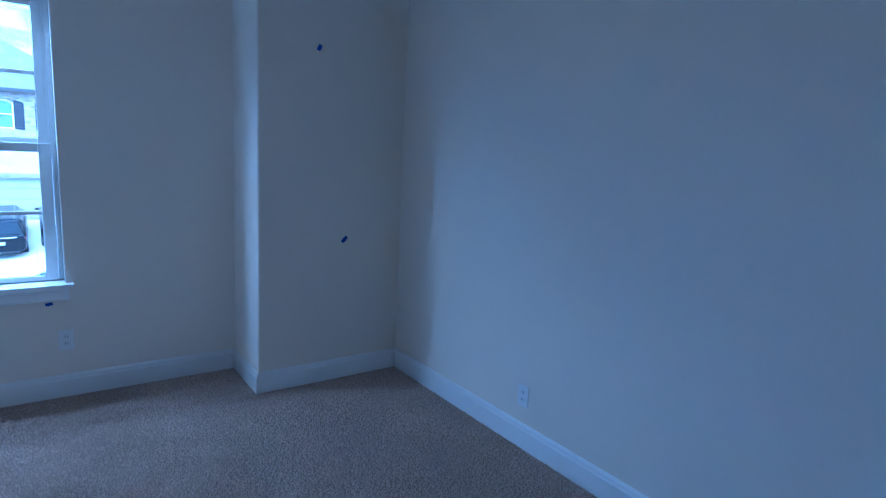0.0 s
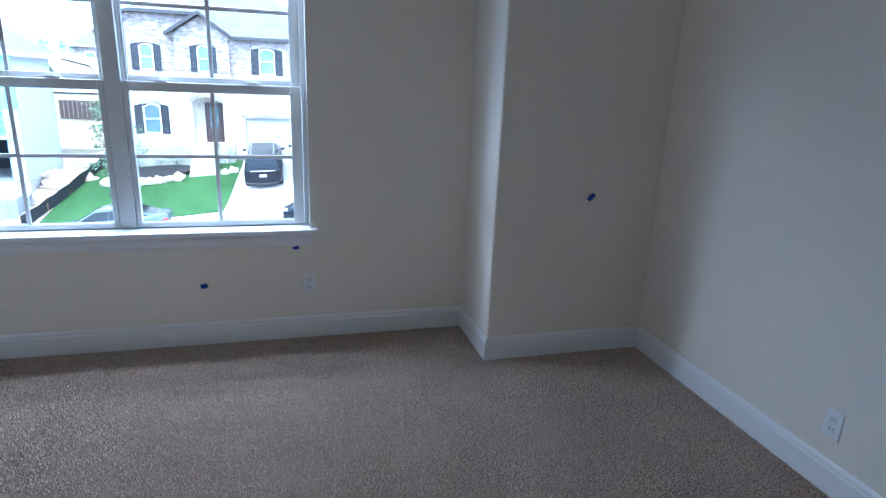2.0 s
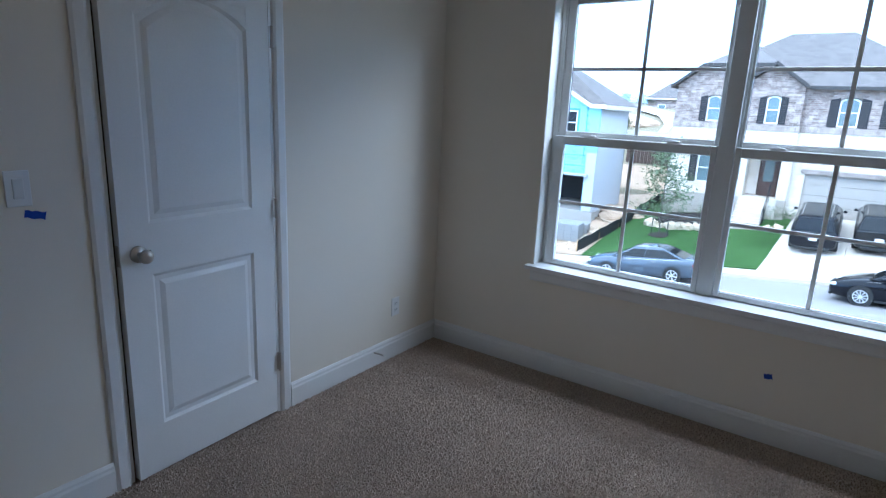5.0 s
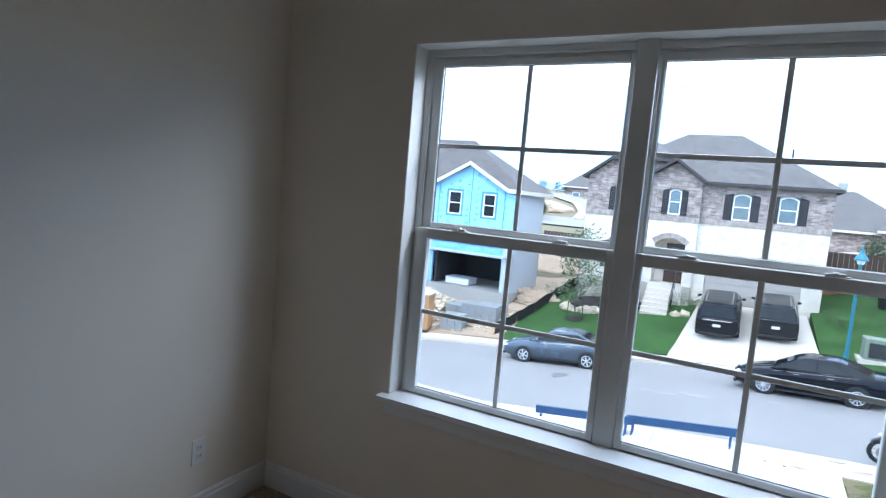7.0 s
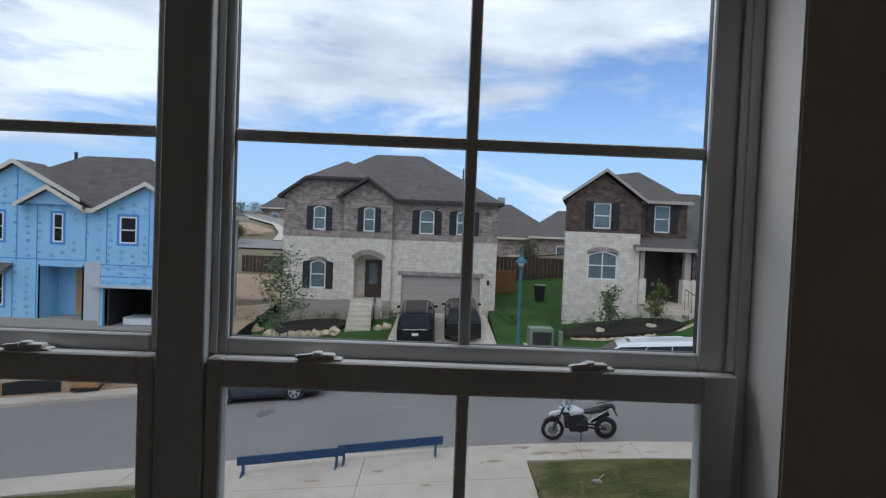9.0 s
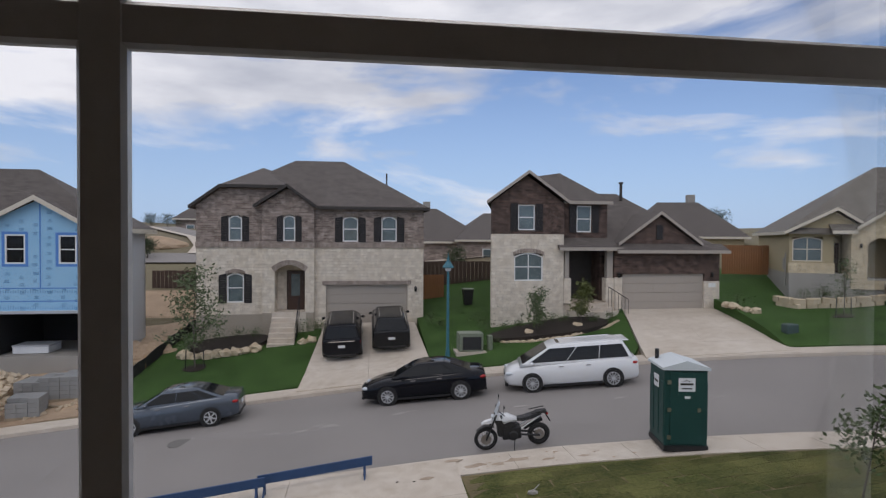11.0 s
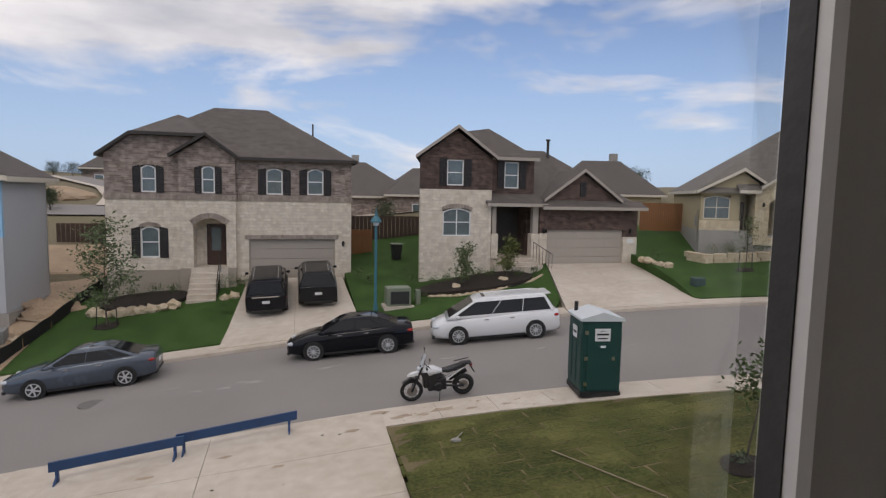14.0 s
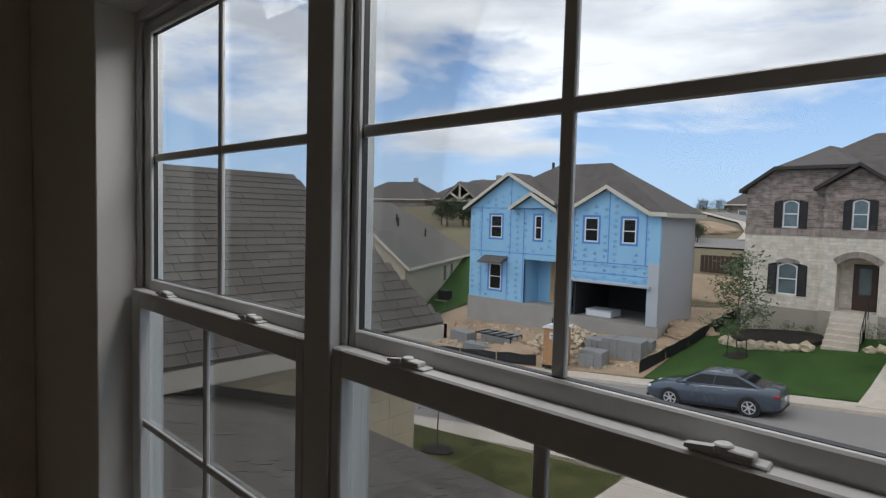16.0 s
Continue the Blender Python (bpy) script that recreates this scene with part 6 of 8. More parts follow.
VAN = [(-2.50, 0.42, 0.92, 0.80), (-2.40, 0.28, 1.05, 0.92), (-1.6, 0.20, 1.06, 0.985), (0.0, 0.19, 1.02, 0.99), (1.0, 0.20, 1.00, 0.985), (1.7, 0.22, 0.96, 0.96), (2.15, 0.26, 0.87, 0.88), (2.42, 0.30, 0.76, 0.76), (2.55, 0.40, 0.62, 0.60)]
vb = car("minivan", "white minivan with dark tinted windows at the kerb", "white", M["white_paint"], 5.09, 1.98, 3.03, 0.345, VAN, (1.95, 0.72, -2.05, -2.40, 1.02, 1.72), [0.0, 0.30, 0.62, 1.0], "parked cars", rails=True, spokes=11)
part("sunroof", Build().box(-0.1, -0.42, 1.695, 0.45, 0.42, 1.722).bevel(0.02), M["car_glass"], vb, local=True)
part("tailgate_spoiler", Build().box(-2.28, -0.60, 1.64, -1.98, 0.60, 1.70).bevel(0.03), M["white_paint"], vb, local=True)
park(vb, 7.28, 21.85, 10.18, 21.22)
SUV = [(-2.44, 0.50, 0.98, 0.84), (-2.36, 0.34, 1.12, 0.93), (-1.6, 0.26, 1.14, 0.97), (0.0, 0.25, 1.12, 0.975), (1.0, 0.25, 1.12, 0.97), (1.7, 0.27, 1.10, 0.95), (2.2, 0.30, 1.02, 0.90), (2.40, 0.36, 0.90, 0.80), (2.46, 0.46, 0.72, 0.66)]
sa = car("suv", "near-black SUV parked facing the garage", "navy", M["navy_paint"], 4.9, 1.95, 2.85, 0.38, SUV, (1.30, 0.62, -2.08, -2.36, 1.12, 1.70), [0.0, 0.28, 0.62, 1.0], "cars on the drive", rails=True, spokes=6)
part("rear_chrome_bar", Build().box(-2.45, -0.62, 1.0, -2.38, 0.62, 1.05), M["chrome"], sa, local=True)
park(sa, -0.36, 31.95, -0.36, 29.1, lotA, 0.05)
sb_ = car("suv", "charcoal SUV with roof rails facing the garage", "char", M["char_paint"], 4.8, 1.92, 2.8, 0.37, SUV, (1.25, 0.55, -1.95, -2.36, 1.12, 1.68), [0.0, 0.28, 0.62, 1.0], "cars on the drive", rails=True, spokes=6)
park(sb_, 2.12, 32.5, 2.10, 29.75, lotA, 0.05)

# motorcycle
mc = thing("motorcycle", (0, 0, 0), "white and black adventure motorcycle on its stand", "motorcycle")


def ring_wheel(cx, r, w, nm):
    bb = Build()
    n, k = 32, 8
    rows_ = [[Vector((cx + math.cos(2 * math.pi * i / n) * (r - w + w * math.cos(2 * math.pi * j / k)), w * 0.9 * math.sin(2 * math.pi * j / k), r + math.sin(2 * math.pi * i / n) * (r - w + w * math.cos(2 * math.pi * j / k)))) for j in range(k)] for i in range(n + 1)]
    bb.loft(rows_, cap=False)
    wheel_ = part("wheel", bb, M["tyre"], mc, "knobbly black tyre", local=True, smooth=True)
    sp_ = Build().cyl((cx, -0.06, r), (cx, 0.06, r), 0.05, seg=12)
    for q in range(10):
        t = 2 * math.pi * q / 10
        sp_.cyl((cx, 0.02 * (-1) ** q, r), (cx + math.cos(t) * (r - 1.6 * w), 0, r + math.sin(t) * (r - 1.6 * w)), 0.008, seg=5)
    part("rim", sp_, M["alloy"], wheel_, "spoked rim", local=True)
    part("brake_disc", Build().cyl((cx, 0.055, r), (cx, 0.06, r), r * 0.45, seg=20), M["nickel"], wheel_, local=True)


ring_wheel(0.76, 0.335, 0.055, "front")
ring_wheel(-0.76, 0.325, 0.075, "rear")
fk = Build()
for s in (-0.1, 0.1):
    fk.cyl((0.76, s, 0.335), (0.42, s, 1.05), 0.028, seg=8)
part("fork", fk, M["black"], mc, local=True)
part("front_mudguard", Build().prism([(0.50, -0.06, 0.66), (0.76, -0.06, 0.735), (1.02, -0.06, 0.60), (0.76, -0.06, 0.69)], (0, 0.12, 0)), M["black"], mc, local=True)
part("beak", Build().prism([(0.40, -0.07, 0.92), (0.78, -0.05, 0.86), (0.86, -0.04, 0.80), (0.45, -0.07, 0.80)], (0, 0.13, 0)).bevel(0.015), M["white_paint"], mc, "white beak", local=True)
tk = Build()
tk.loft([[Vector((x, y * w_, z0 + (z1 - z0) * q)) for y, q in ((-1, 0), (-1.05, 0.5), (-0.75, 0.95), (0, 1.05), (0.75, 0.95), (1.05, 0.5), (1, 0))] for x, w_, z0, z1 in ((0.50, 0.08, 0.84, 0.98), (0.32, 0.17, 0.76, 1.03), (0.08, 0.16, 0.80, 1.00), (-0.16, 0.09, 0.80, 0.88))])
part("fuel_tank", tk, M["white_paint"], mc, "white fuel tank and cowl", local=True, smooth=True)
part("side_panel", Build().prism([(0.34, -0.15, 0.80), (0.02, -0.16, 0.82), (-0.14, -0.12, 0.74), (0.10, -0.15, 0.62), (0.32, -0.16, 0.62)], (0, 0.32, 0)).bevel(0.015), M["black"], mc, "black plastic side panel", local=True)
part("radiator_shroud", Build().prism([(0.52, -0.19, 0.92), (0.30, -0.20, 0.90), (0.22, -0.19, 0.70), (0.40, -0.18, 0.66)], (0, 0.02, 0)).prism([(0.52, 0.17, 0.92), (0.30, 0.18, 0.90), (0.22, 0.17, 0.70), (0.40, 0.16, 0.66)], (0, 0.02, 0)), M["black"], mc, "black radiator shroud", local=True)
part("engine", Build().box(-0.24, -0.17, 0.30, 0.30, 0.17, 0.66).cyl((0.0, -0.22, 0.42), (0.0, 0.22, 0.42), 0.14, seg=16).box(0.25, -0.15, 0.40, 0.42, 0.15, 0.72).bevel(0.03), M["black"], mc, "black engine block", local=True)
st_ = Build()
st_.loft([[Vector((x, -w_, z)), Vector((x, w_, z)), Vector((x, w_ * 0.8, z + h)), Vector((x, -w_ * 0.8, z + h))] for x, w_, z, h in ((-0.08, 0.09, 0.82, 0.06), (-0.30, 0.14, 0.80, 0.08), (-0.55, 0.15, 0.84, 0.09), (-0.85, 0.12, 0.92, 0.08))])
part("seat", st_, M["black"], mc, "stepped black seat", local=True)
part("tail_rack", Build().box(-1.02, -0.11, 0.96, -0.72, 0.11, 1.00).cyl((-0.55, 0.16, 1.0), (-0.98, 0.14, 1.06), 0.014).cyl((-0.55, -0.16, 1.0), (-0.98, -0.14, 1.06), 0.014), M["black"], mc, local=True)
part("tail_light", Build().box(-1.05, -0.06, 0.88, -1.0, 0.06, 0.94), M["red_lens"], mc, local=True)
part("plate_hanger", Build().prism([(-0.95, -0.05, 0.92), (-0.99, -0.05, 0.92), (-1.12, -0.05, 0.68), (-1.08, -0.05, 0.67)], (0, 0.1, 0)), M["black"], mc, local=True)
part("subframe", Build().cyl((-0.2, 0.12, 0.55), (-0.85, 0.1, 0.92), 0.018).cyl((-0.2, -0.12, 0.55), (-0.85, -0.1, 0.92), 0.018).cyl((0.3, 0.14, 0.75), (-0.22, 0.14, 0.48), 0.022).cyl((0.3, -0.14, 0.75), (-0.22, -0.14, 0.48), 0.022), M["white_paint"], mc, "white trellis frame", local=True)
part("swingarm", Build().cyl((-0.15, 0.12, 0.42), (-0.76, 0.12, 0.325), 0.03).cyl((-0.15, -0.12, 0.42), (-0.76, -0.12, 0.325), 0.03), M["black"], mc, local=True)
part("silencer", Build().cyl((-0.38, -0.2, 0.45), (-0.92, -0.22, 0.66), 0.06, 0.07), M["black"], mc, local=True)
part("side_stand", Build().cyl((-0.05, 0.14, 0.34), (0.05, 0.42, 0.01), 0.014), M["black"], mc, local=True)
part("windscreen", Build().prism([(0.44, -0.15, 1.05), (0.44, 0.15, 1.05), (0.30, 0.11, 1.38), (0.30, -0.11, 1.38)], (0.01, 0, 0)), M["lens"], mc, "smoked windscreen", local=True)
part("handlebar", Build().cyl((0.25, -0.42, 1.13), (0.34, 0, 1.10), 0.014).cyl((0.25, 0.42, 1.13), (0.34, 0, 1.10), 0.014), M["black"], mc, local=True)
for s in (-1, 1):
    part("mirror", Build().cyl((0.28, s * 0.33, 1.12), (0.26, s * 0.42, 1.36), 0.007, seg=6).ball((0.25, s * 0.44, 1.39), 0.02, 0.065, 0.045), M["black"], mc, local=True)
part("hand_guard", Build().ball((0.34, 0.38, 1.10), 0.03, 0.10, 0.05).ball((0.34, -0.38, 1.10), 0.03, 0.10, 0.05), M["black"], mc, local=True)
part("headlight", Build().ball((0.52, 0, 0.98), 0.06, 0.11, 0.06), M["lens"], mc, local=True, smooth=True)
park(mc, 4.09, 15.72, 5.61, 15.62)
mc.matrix_world = mc.matrix_world @ pose(0, 0, 0, -7, 0, 0)


# ---- portable toilets ----
def toilet(at, turn, shell, label, roof_mat, sign=True):
    root = thing("portable_toilet", at, label, "portable toilet", turn=turn)
    w_ = 0.54
    part("skid", Build().box(-0.56, -0.58, 0, 0.56, 0.58, 0.14).box(-0.50, -0.60, 0.02, -0.36, 0.60, 0.10), M["black"], root, local=True)
    cb_ = Build().box(-w_, -w_, 0.12, w_, w_, 2.08)
    for x in (-w_, w_):
        for y in (-0.38, 0.0, 0.38):
            cb_.box(x - 0.02, y - 0.14, 0.3, x + 0.02, y + 0.14, 1.75)
    for x in (-0.38, 0.0, 0.38):
        cb_.box(x - 0.14, w_ - 0.02, 0.3, x + 0.14, w_ + 0.02, 1.75)
    part("cabin", cb_.bevel(0.012), shell, root, local=True)
    dr_ = Build().box(-0.40, -w_ - 0.03, 0.18, 0.42, -w_ + 0.001, 2.0).bevel(0.01)
    d_ = part("door", dr_, shell, root, local=True)
    for hz in (0.35, 1.05, 1.75):
        part("hinge", Build().box(-0.47, -w_ - 0.045, hz - 0.05, -0.38, -w_ - 0.02, hz + 0.05), M["nickel"], d_, local=True)
    part("latch", Build().box(0.28, -w_ - 0.05, 1.0, 0.36, -w_ - 0.03, 1.1), M["nickel"], d_, local=True)
    rf = Build()
    rf.prism([(-0.60, -0.60, 2.06), (0.60, -0.60, 2.06), (0.60, -0.60, 2.12), (0.0, -0.60, 2.30), (-0.60, -0.60, 2.12)], (0, 1.2, 0))
    part("roof", rf.bevel(0.02), roof_mat, root, "translucent pale moulded roof", local=True)
    part("vent_pipe", Build().cyl((-0.42, 0.40, 2.1), (-0.42, 0.40, 2.42), 0.055), M["black"], root, local=True)
    if sign:
        s1 = part("sign", Build().box(-0.20, -w_ - 0.037, 1.52, 0.22, -w_ - 0.031, 1.86), M["platew"], root, "white sign with dark lettering", local=True)
        ink = Build().box(-0.15, -w_ - 0.040, 1.68, 0.17, -w_ - 0.0372, 1.73).box(-0.12, -w_ - 0.040, 1.58, 0.14, -w_ - 0.0372, 1.61)
        ink.prism([(-0.10, -w_ - 0.040, 1.76), (0.0, -w_ - 0.040, 1.81), (0.12, -w_ - 0.040, 1.77), (0.0, -w_ - 0.040, 1.79)], (0, 0.003, 0))
        part("lettering", ink, M["black"], s1, local=True)
        part("notice", Build().box(-0.04, -w_ - 0.036, 1.34, 0.10, -w_ - 0.031, 1.40), M["platew"], d_, local=True)
        part("side_sign", Build().box(-w_ - 0.028, -0.2, 1.52, -w_ - 0.021, 0.16, 1.84), M["platew"], root, "white sign", local=True)
        part("side_lettering", Build().box(-w_ - 0.031, -0.14, 1.64, -w_ - 0.0285, 0.1, 1.70), M["black"], root, local=True)
    return root


M["green_plastic"] = mat("dark_green_plastic", (0.008, 0.055, 0.048), 0.45, 0.12, 2, 60, 0.05)
M["tan_plastic"] = mat("tan_plastic", (0.47, 0.25, 0.11), 0.55, 0.1, 2, 60, 0.05)
M["pale_plastic"] = mat("pale_plastic", (0.62, 0.66, 0.68), 0.5, 0.06, 2, 60, 0.05)
toilet((8.80, 13.86, plane_z(8.9, 14) + KERB + 0.03), -10, M["green_plastic"], "dark green portable toilet with a pale roof on the kerb", M["pale_plastic"])
toilet((-14.95, 25.15, lot_z(-14.95, 25.2) + 0.02), 12, M["tan_plastic"], "tan portable toilet at the edge of the building site", M["platew"], True)

# blue steel barrier on our drive
M["navy_steel"] = mat("navy_steel", (0.014, 0.055, 0.15), 0.5, 0.2, 3, 40, 0.1)
for (xa, ya), (xb, yb) in (((-4.45, 13.82), (-1.75, 14.14)), ((-1.95, 14.30), (0.85, 14.62))):
    za, zb = ourz(xa, ya) + 0.04, ourz(xb, yb) + 0.04
    bt = thing("barrier", ((xa + xb) / 2, (ya + yb) / 2, (za + zb) / 2), "navy blue steel beam barrier across the drive", "barrier", "steel barriers")
    d = Vector((xb - xa, yb - ya, zb - za)).normalized()
    nn = Vector((-d.y, d.x, 0)).normalized()
    lo_, up_ = 0.26, 0.48
    bm_ = Build().prism([Vector((xa, ya, za + lo_)), Vector((xb, yb, zb + lo_)), Vector((xb, yb, zb + up_)), Vector((xa, ya, za + up_))], nn * 0.06)
    part("beam", bm_.bevel(0.008), M["navy_steel"], bt)
    for f in (0.06, 0.93):
        p = Vector((xa, ya, za)).lerp(Vector((xb, yb, zb)), f)
        part("leg", Build().box(p.x - 0.03, p.y - 0.03, p.z, p.x + 0.03, p.y + 0.05, p.z + 0.30).prism([(p.x - 0.02, p.y, p.z), (p.x - 0.02, p.y - 0.28, p.z), (p.x - 0.02, p.y, p.z + 0.2)], (0.04, 0, 0)), M["navy_steel"], bt)

# manhole and street lamp
M["cover"] = mat("cast_iron_cover", (0.17, 0.16, 0.15), 0.8, 0.25, 8, 60, 0.4)
mh = Build().cyl((-5.45, 20.15, plane_z(-5.45, 20.15) - 0.02), (-5.45, 20.15, plane_z(-5.45, 20.15) + 0.012), 0.42, seg=28)
tagged(part("manhole_cover", mh, M["cover"], None), "worn dark manhole cover in the road", "manhole cover")
M["teal"] = mat("teal_paint", (0.035, 0.16, 0.21), 0.45, 0.1, 3, 50)
lx, ly = 4.66, 27.0
lz = lot_z(lx, ly)
lamp = thing("street_lamp", (lx, ly, lz), "teal street lamp with a bell-shaped head", "street lamp")
part("base", Build().cyl((lx, ly, lz - 0.1), (lx, ly, lz + 0.5), 0.13, 0.10, 12), M["teal"], lamp)
part("pole", Build().cyl((lx, ly, lz + 0.5), (lx, ly, 0.32), 0.075, 0.06, 12), M["teal"], lamp)
part("head", Build().cyl((lx, ly, 0.30), (lx, ly, 0.36), 0.27, 0.26, 16).cyl((lx, ly, 0.36), (lx, ly, 0.60), 0.26, 0.10, 16).cyl((lx, ly, 0.60), (lx, ly, 0.80), 0.07, 0.05, 10).cyl((lx, ly, 0.80), (lx, ly, 1.02), 0.03, 0.01, 8), M["teal"], lamp)
part("globe", Build().cyl((lx, ly, 0.14), (lx, ly, 0.30), 0.12, 0.17, 12), M["lens"], lamp)

# utility boxes and bin
M["utility"] = mat("utility_green_grey", (0.20, 0.23, 0.17), 0.6, 0.1)
ux, uy = 5.85, 27.6
uz = lot_z(ux, uy)
ub = thing("utility_box", (ux, uy, uz), "grey-green utility cabinet on a pad beside the lamp", "utility box")
part("pad", Build().box(ux - 0.75, uy - 0.5, uz - 0.1, ux + 0.75, uy + 0.5, uz + 0.1), M["concrete"], ub)
part("cabinet", Build().box(ux - 0.6, uy - 0.4, uz + 0.1, ux + 0.6, uy + 0.4, uz + 1.0).bevel(0.03), M["utility"], ub)
part("dark_face", Build().box(ux - 0.42, uy - 0.42, uz + 0.2, ux + 0.5, uy - 0.395, uz + 0.82), M["dark"], ub)
up2 = thing("utility_pedestal", (ux + 1.0, uy - 0.1, uz), "small green utility pedestal", "pedestal")
part("post", Build().box(ux + 0.88, uy - 0.2, uz - 0.1, ux + 1.12, uy + 0.05, uz + 0.85).bevel(0.03), M["utility"], up2)
tz = lot_z(7.3, 36.0)
tb = thing("trash_bin", (7.3, 36.0, tz), "dark wheeled bin with a pale lid beside the house", "bin")
part("bin_body", Build().loft([[Vector((7.3 + sx * w_, 36.0 + sy * w_, tz + h)) for sx, sy in ((-1, -1), (1, -1), (1, 1), (-1, 1))] for w_, h in ((0.24, 0.02), (0.33, 1.0))]), M["black"], tb)
part("lid", Build().box(6.94, 35.6, tz + 1.0, 7.66, 36.36, tz + 1.07).bevel(0.02), M["utility"], tb)


# ---- fences ----
M["fence_dark"] = mat("dark_fence_wood", (0.075, 0.048, 0.038), 0.85, 0.3, 1, 20, rand=0.15)
M["fence_red"] = mat("cedar_fence_wood", (0.28, 0.12, 0.05), 0.8, 0.25, 1, 20, rand=0.15)
plank_cache = {}


def fence(p, q, zf, h, material, label, step=0.15):
    """A board fence from p to q whose planks share one mesh."""
    p, q = Vector((*p, 0)), Vector((*q, 0))
    n = max(2, int((q - p).length / step))
    ang = math.degrees(math.atan2(q.y - p.y, q.x - p.x))
    root = thing("fence", (p.x, p.y, zf(p.x, p.y)), label, "fence")
    key = (h, material.name, step)
    if key not in plank_cache:
        me = bpy.data.meshes.new("plank")
        bb = Build().box(-step / 2 + 0.006, -0.012, -0.3, step / 2 - 0.006, 0.012, h)
        bb.bm.to_mesh(me)
        bb.bm.free()
        me.materials.append(material)
        plank_cache[key] = me
    inv = root.matrix_world.inverted()
    for i in range(n):
        v = p.lerp(q, (i + 0.5) / n)
        ob = new("plank", plank_cache[key])
        ob.parent = root
        ob.matrix_basis = inv @ pose(v.x, v.y, zf(v.x, v.y) + rng.uniform(-0.015, 0.015), 0, 0, ang)
    return root


fence((4.6, 43.5), (13.5, 43.5), lambda x, y: -3.0, 2.95, M["fence_dark"], "dark stained board fence behind the lawn", 0.3)
fence((4.4, 39.0), (6.2, 39.2), lambda x, y: -2.7, 1.9, M["fence_red"], "reddish cedar board fence beside the house")
fence((25.3, 36.6), (28.4, 35.4), lambda x, y: -0.35, 1.7, M["fence_red"], "reddish cedar board fence between houses")
fence((-10.8, 46.5), (-8.9, 46.0), lambda x, y: -2.8, 2.0, M["fence_dark"], "dark stained board fence behind the site", 0.3)
fence((-15.5, 47.0), (-10.8, 46.5), lambda x, y: -2.9, 2.0, M["fence_dark"], "dark stained board fence behind the site", 0.3)
M["silt"] = mat("black_silt_fabric", (0.012, 0.012, 0.013), 0.75, 0.3, 3, 40, 0.4)


def silt_fence(pts, label):
    root = thing("silt_fence", (*pts[0], lot_z(*pts[0])), label, "silt fence")
    bb = Build()
    rows_ = []
    for (a, c), (e, g_) in zip(pts, pts[1:]):
        n = max(2, int(math.hypot(e - a, g_ - c) / 0.7))
        for i in range(n):
            rows_.append((lerp(a, e, i / n), lerp(c, g_, i / n)))
    rows_.append(pts[-1])
    rings = []
    for i, (x, y) in enumerate(rows_):
        z = lot_z(x, y)
        w_ = 0.03 * math.sin(i * 1.9)
        rings.append([Vector((x - 0.012 + w_, y, z - 0.15)), Vector((x + 0.012 + w_, y, z - 0.15)), Vector((x + 0.012 - w_, y, z + 0.62 + 0.04 * math.sin(i * 2.7))), Vector((x - 0.012 - w_, y, z + 0.62 + 0.04 * math.sin(i * 2.7)))])
    bb.loft(rings)
    part("fabric", bb, M["silt"], root)
    for x, y in rows_[::3]:
        part("stake", Build().box(x - 0.02, y - 0.02, lot_z(x, y) - 0.1, x + 0.02, y + 0.02, lot_z(x, y) + 0.72), M["ply"], root)
    return root


silt_fence([(-10.75, 25.7), (-10.2, 29.5), (-9.75, 34), (-9.4, 41)], "black silt fence along the lawn's edge")
silt_fence([(-25.5, 23.7), (-20, 24.3), (-15.9, 24.75)], "black silt fence at the site's street edge")

# ---- building site clutter ----
M["block"] = mat("concrete_block", (0.27, 0.27, 0.265), 0.9, 0.12, 4, 40, 0.3, rand=0.12)
M["rubble"] = mat("pale_limestone_rubble", (0.60, 0.49, 0.36), 0.9, 0.2, 3, 30, 0.5, rand=0.18)
M["lumber"] = mat("weathered_lumber", (0.34, 0.27, 0.19), 0.85, 0.25, 3, 30)
rng = random.Random(12)
block_mesh = bpy.data.meshes.new("block")
bb = Build().box(-0.2, -0.1, 0, 0.2, 0.1, 0.19).bevel(0.01)
bb.bm.to_mesh(block_mesh)
bb.bm.free()
block_mesh.materials.append(M["block"])


def pallet(x, y, nx, ny, nz, turn, label):
    z = lot_z(x, y) + 0.03
    root = thing("block_stack", (x, y, z), label, "block stack", "pallets of blocks", turn=turn)
    part("pallet", Build().box(-nx * 0.205, -ny * 0.105, -0.1, nx * 0.205, ny * 0.105, 0.02), M["lumber"], root, local=True)
    for k in range(nz):
        for i in range(nx):
            for j in range(ny):
                if k == nz - 1 and rng.random() < 0.12:
                    continue
                ob = new("block", block_mesh)
                ob.parent = root
                ob.matrix_basis = pose((i - (nx - 1) / 2) * 0.41, (j - (ny - 1) / 2) * 0.21, 0.02 + k * 0.195, 0, 0, rng.uniform(-2, 2))
    return root


pallet(-13.3, 26.0, 3, 5, 4, 8, "neat stack of grey concrete blocks")
pallet(-12.4, 27.6, 5, 5, 5, 5, "wide stack of grey concrete blocks")
pallet(-13.9, 27.9, 3, 6, 4, -6, "stack of grey concrete blocks")
pallet(-12.3, 29.0, 4, 5, 3, 12, "low stack of grey concrete blocks")
pallet(-20.6, 25.8, 5, 4, 2, 4, "low stack of grey concrete blocks")
pallet(-20.4, 27.6, 6, 4, 3, 10, "stack of strapped grey concrete blocks")
pallet(-23.0, 27.0, 4, 4, 3, -8, "stack of grey concrete blocks")
pile = Build()
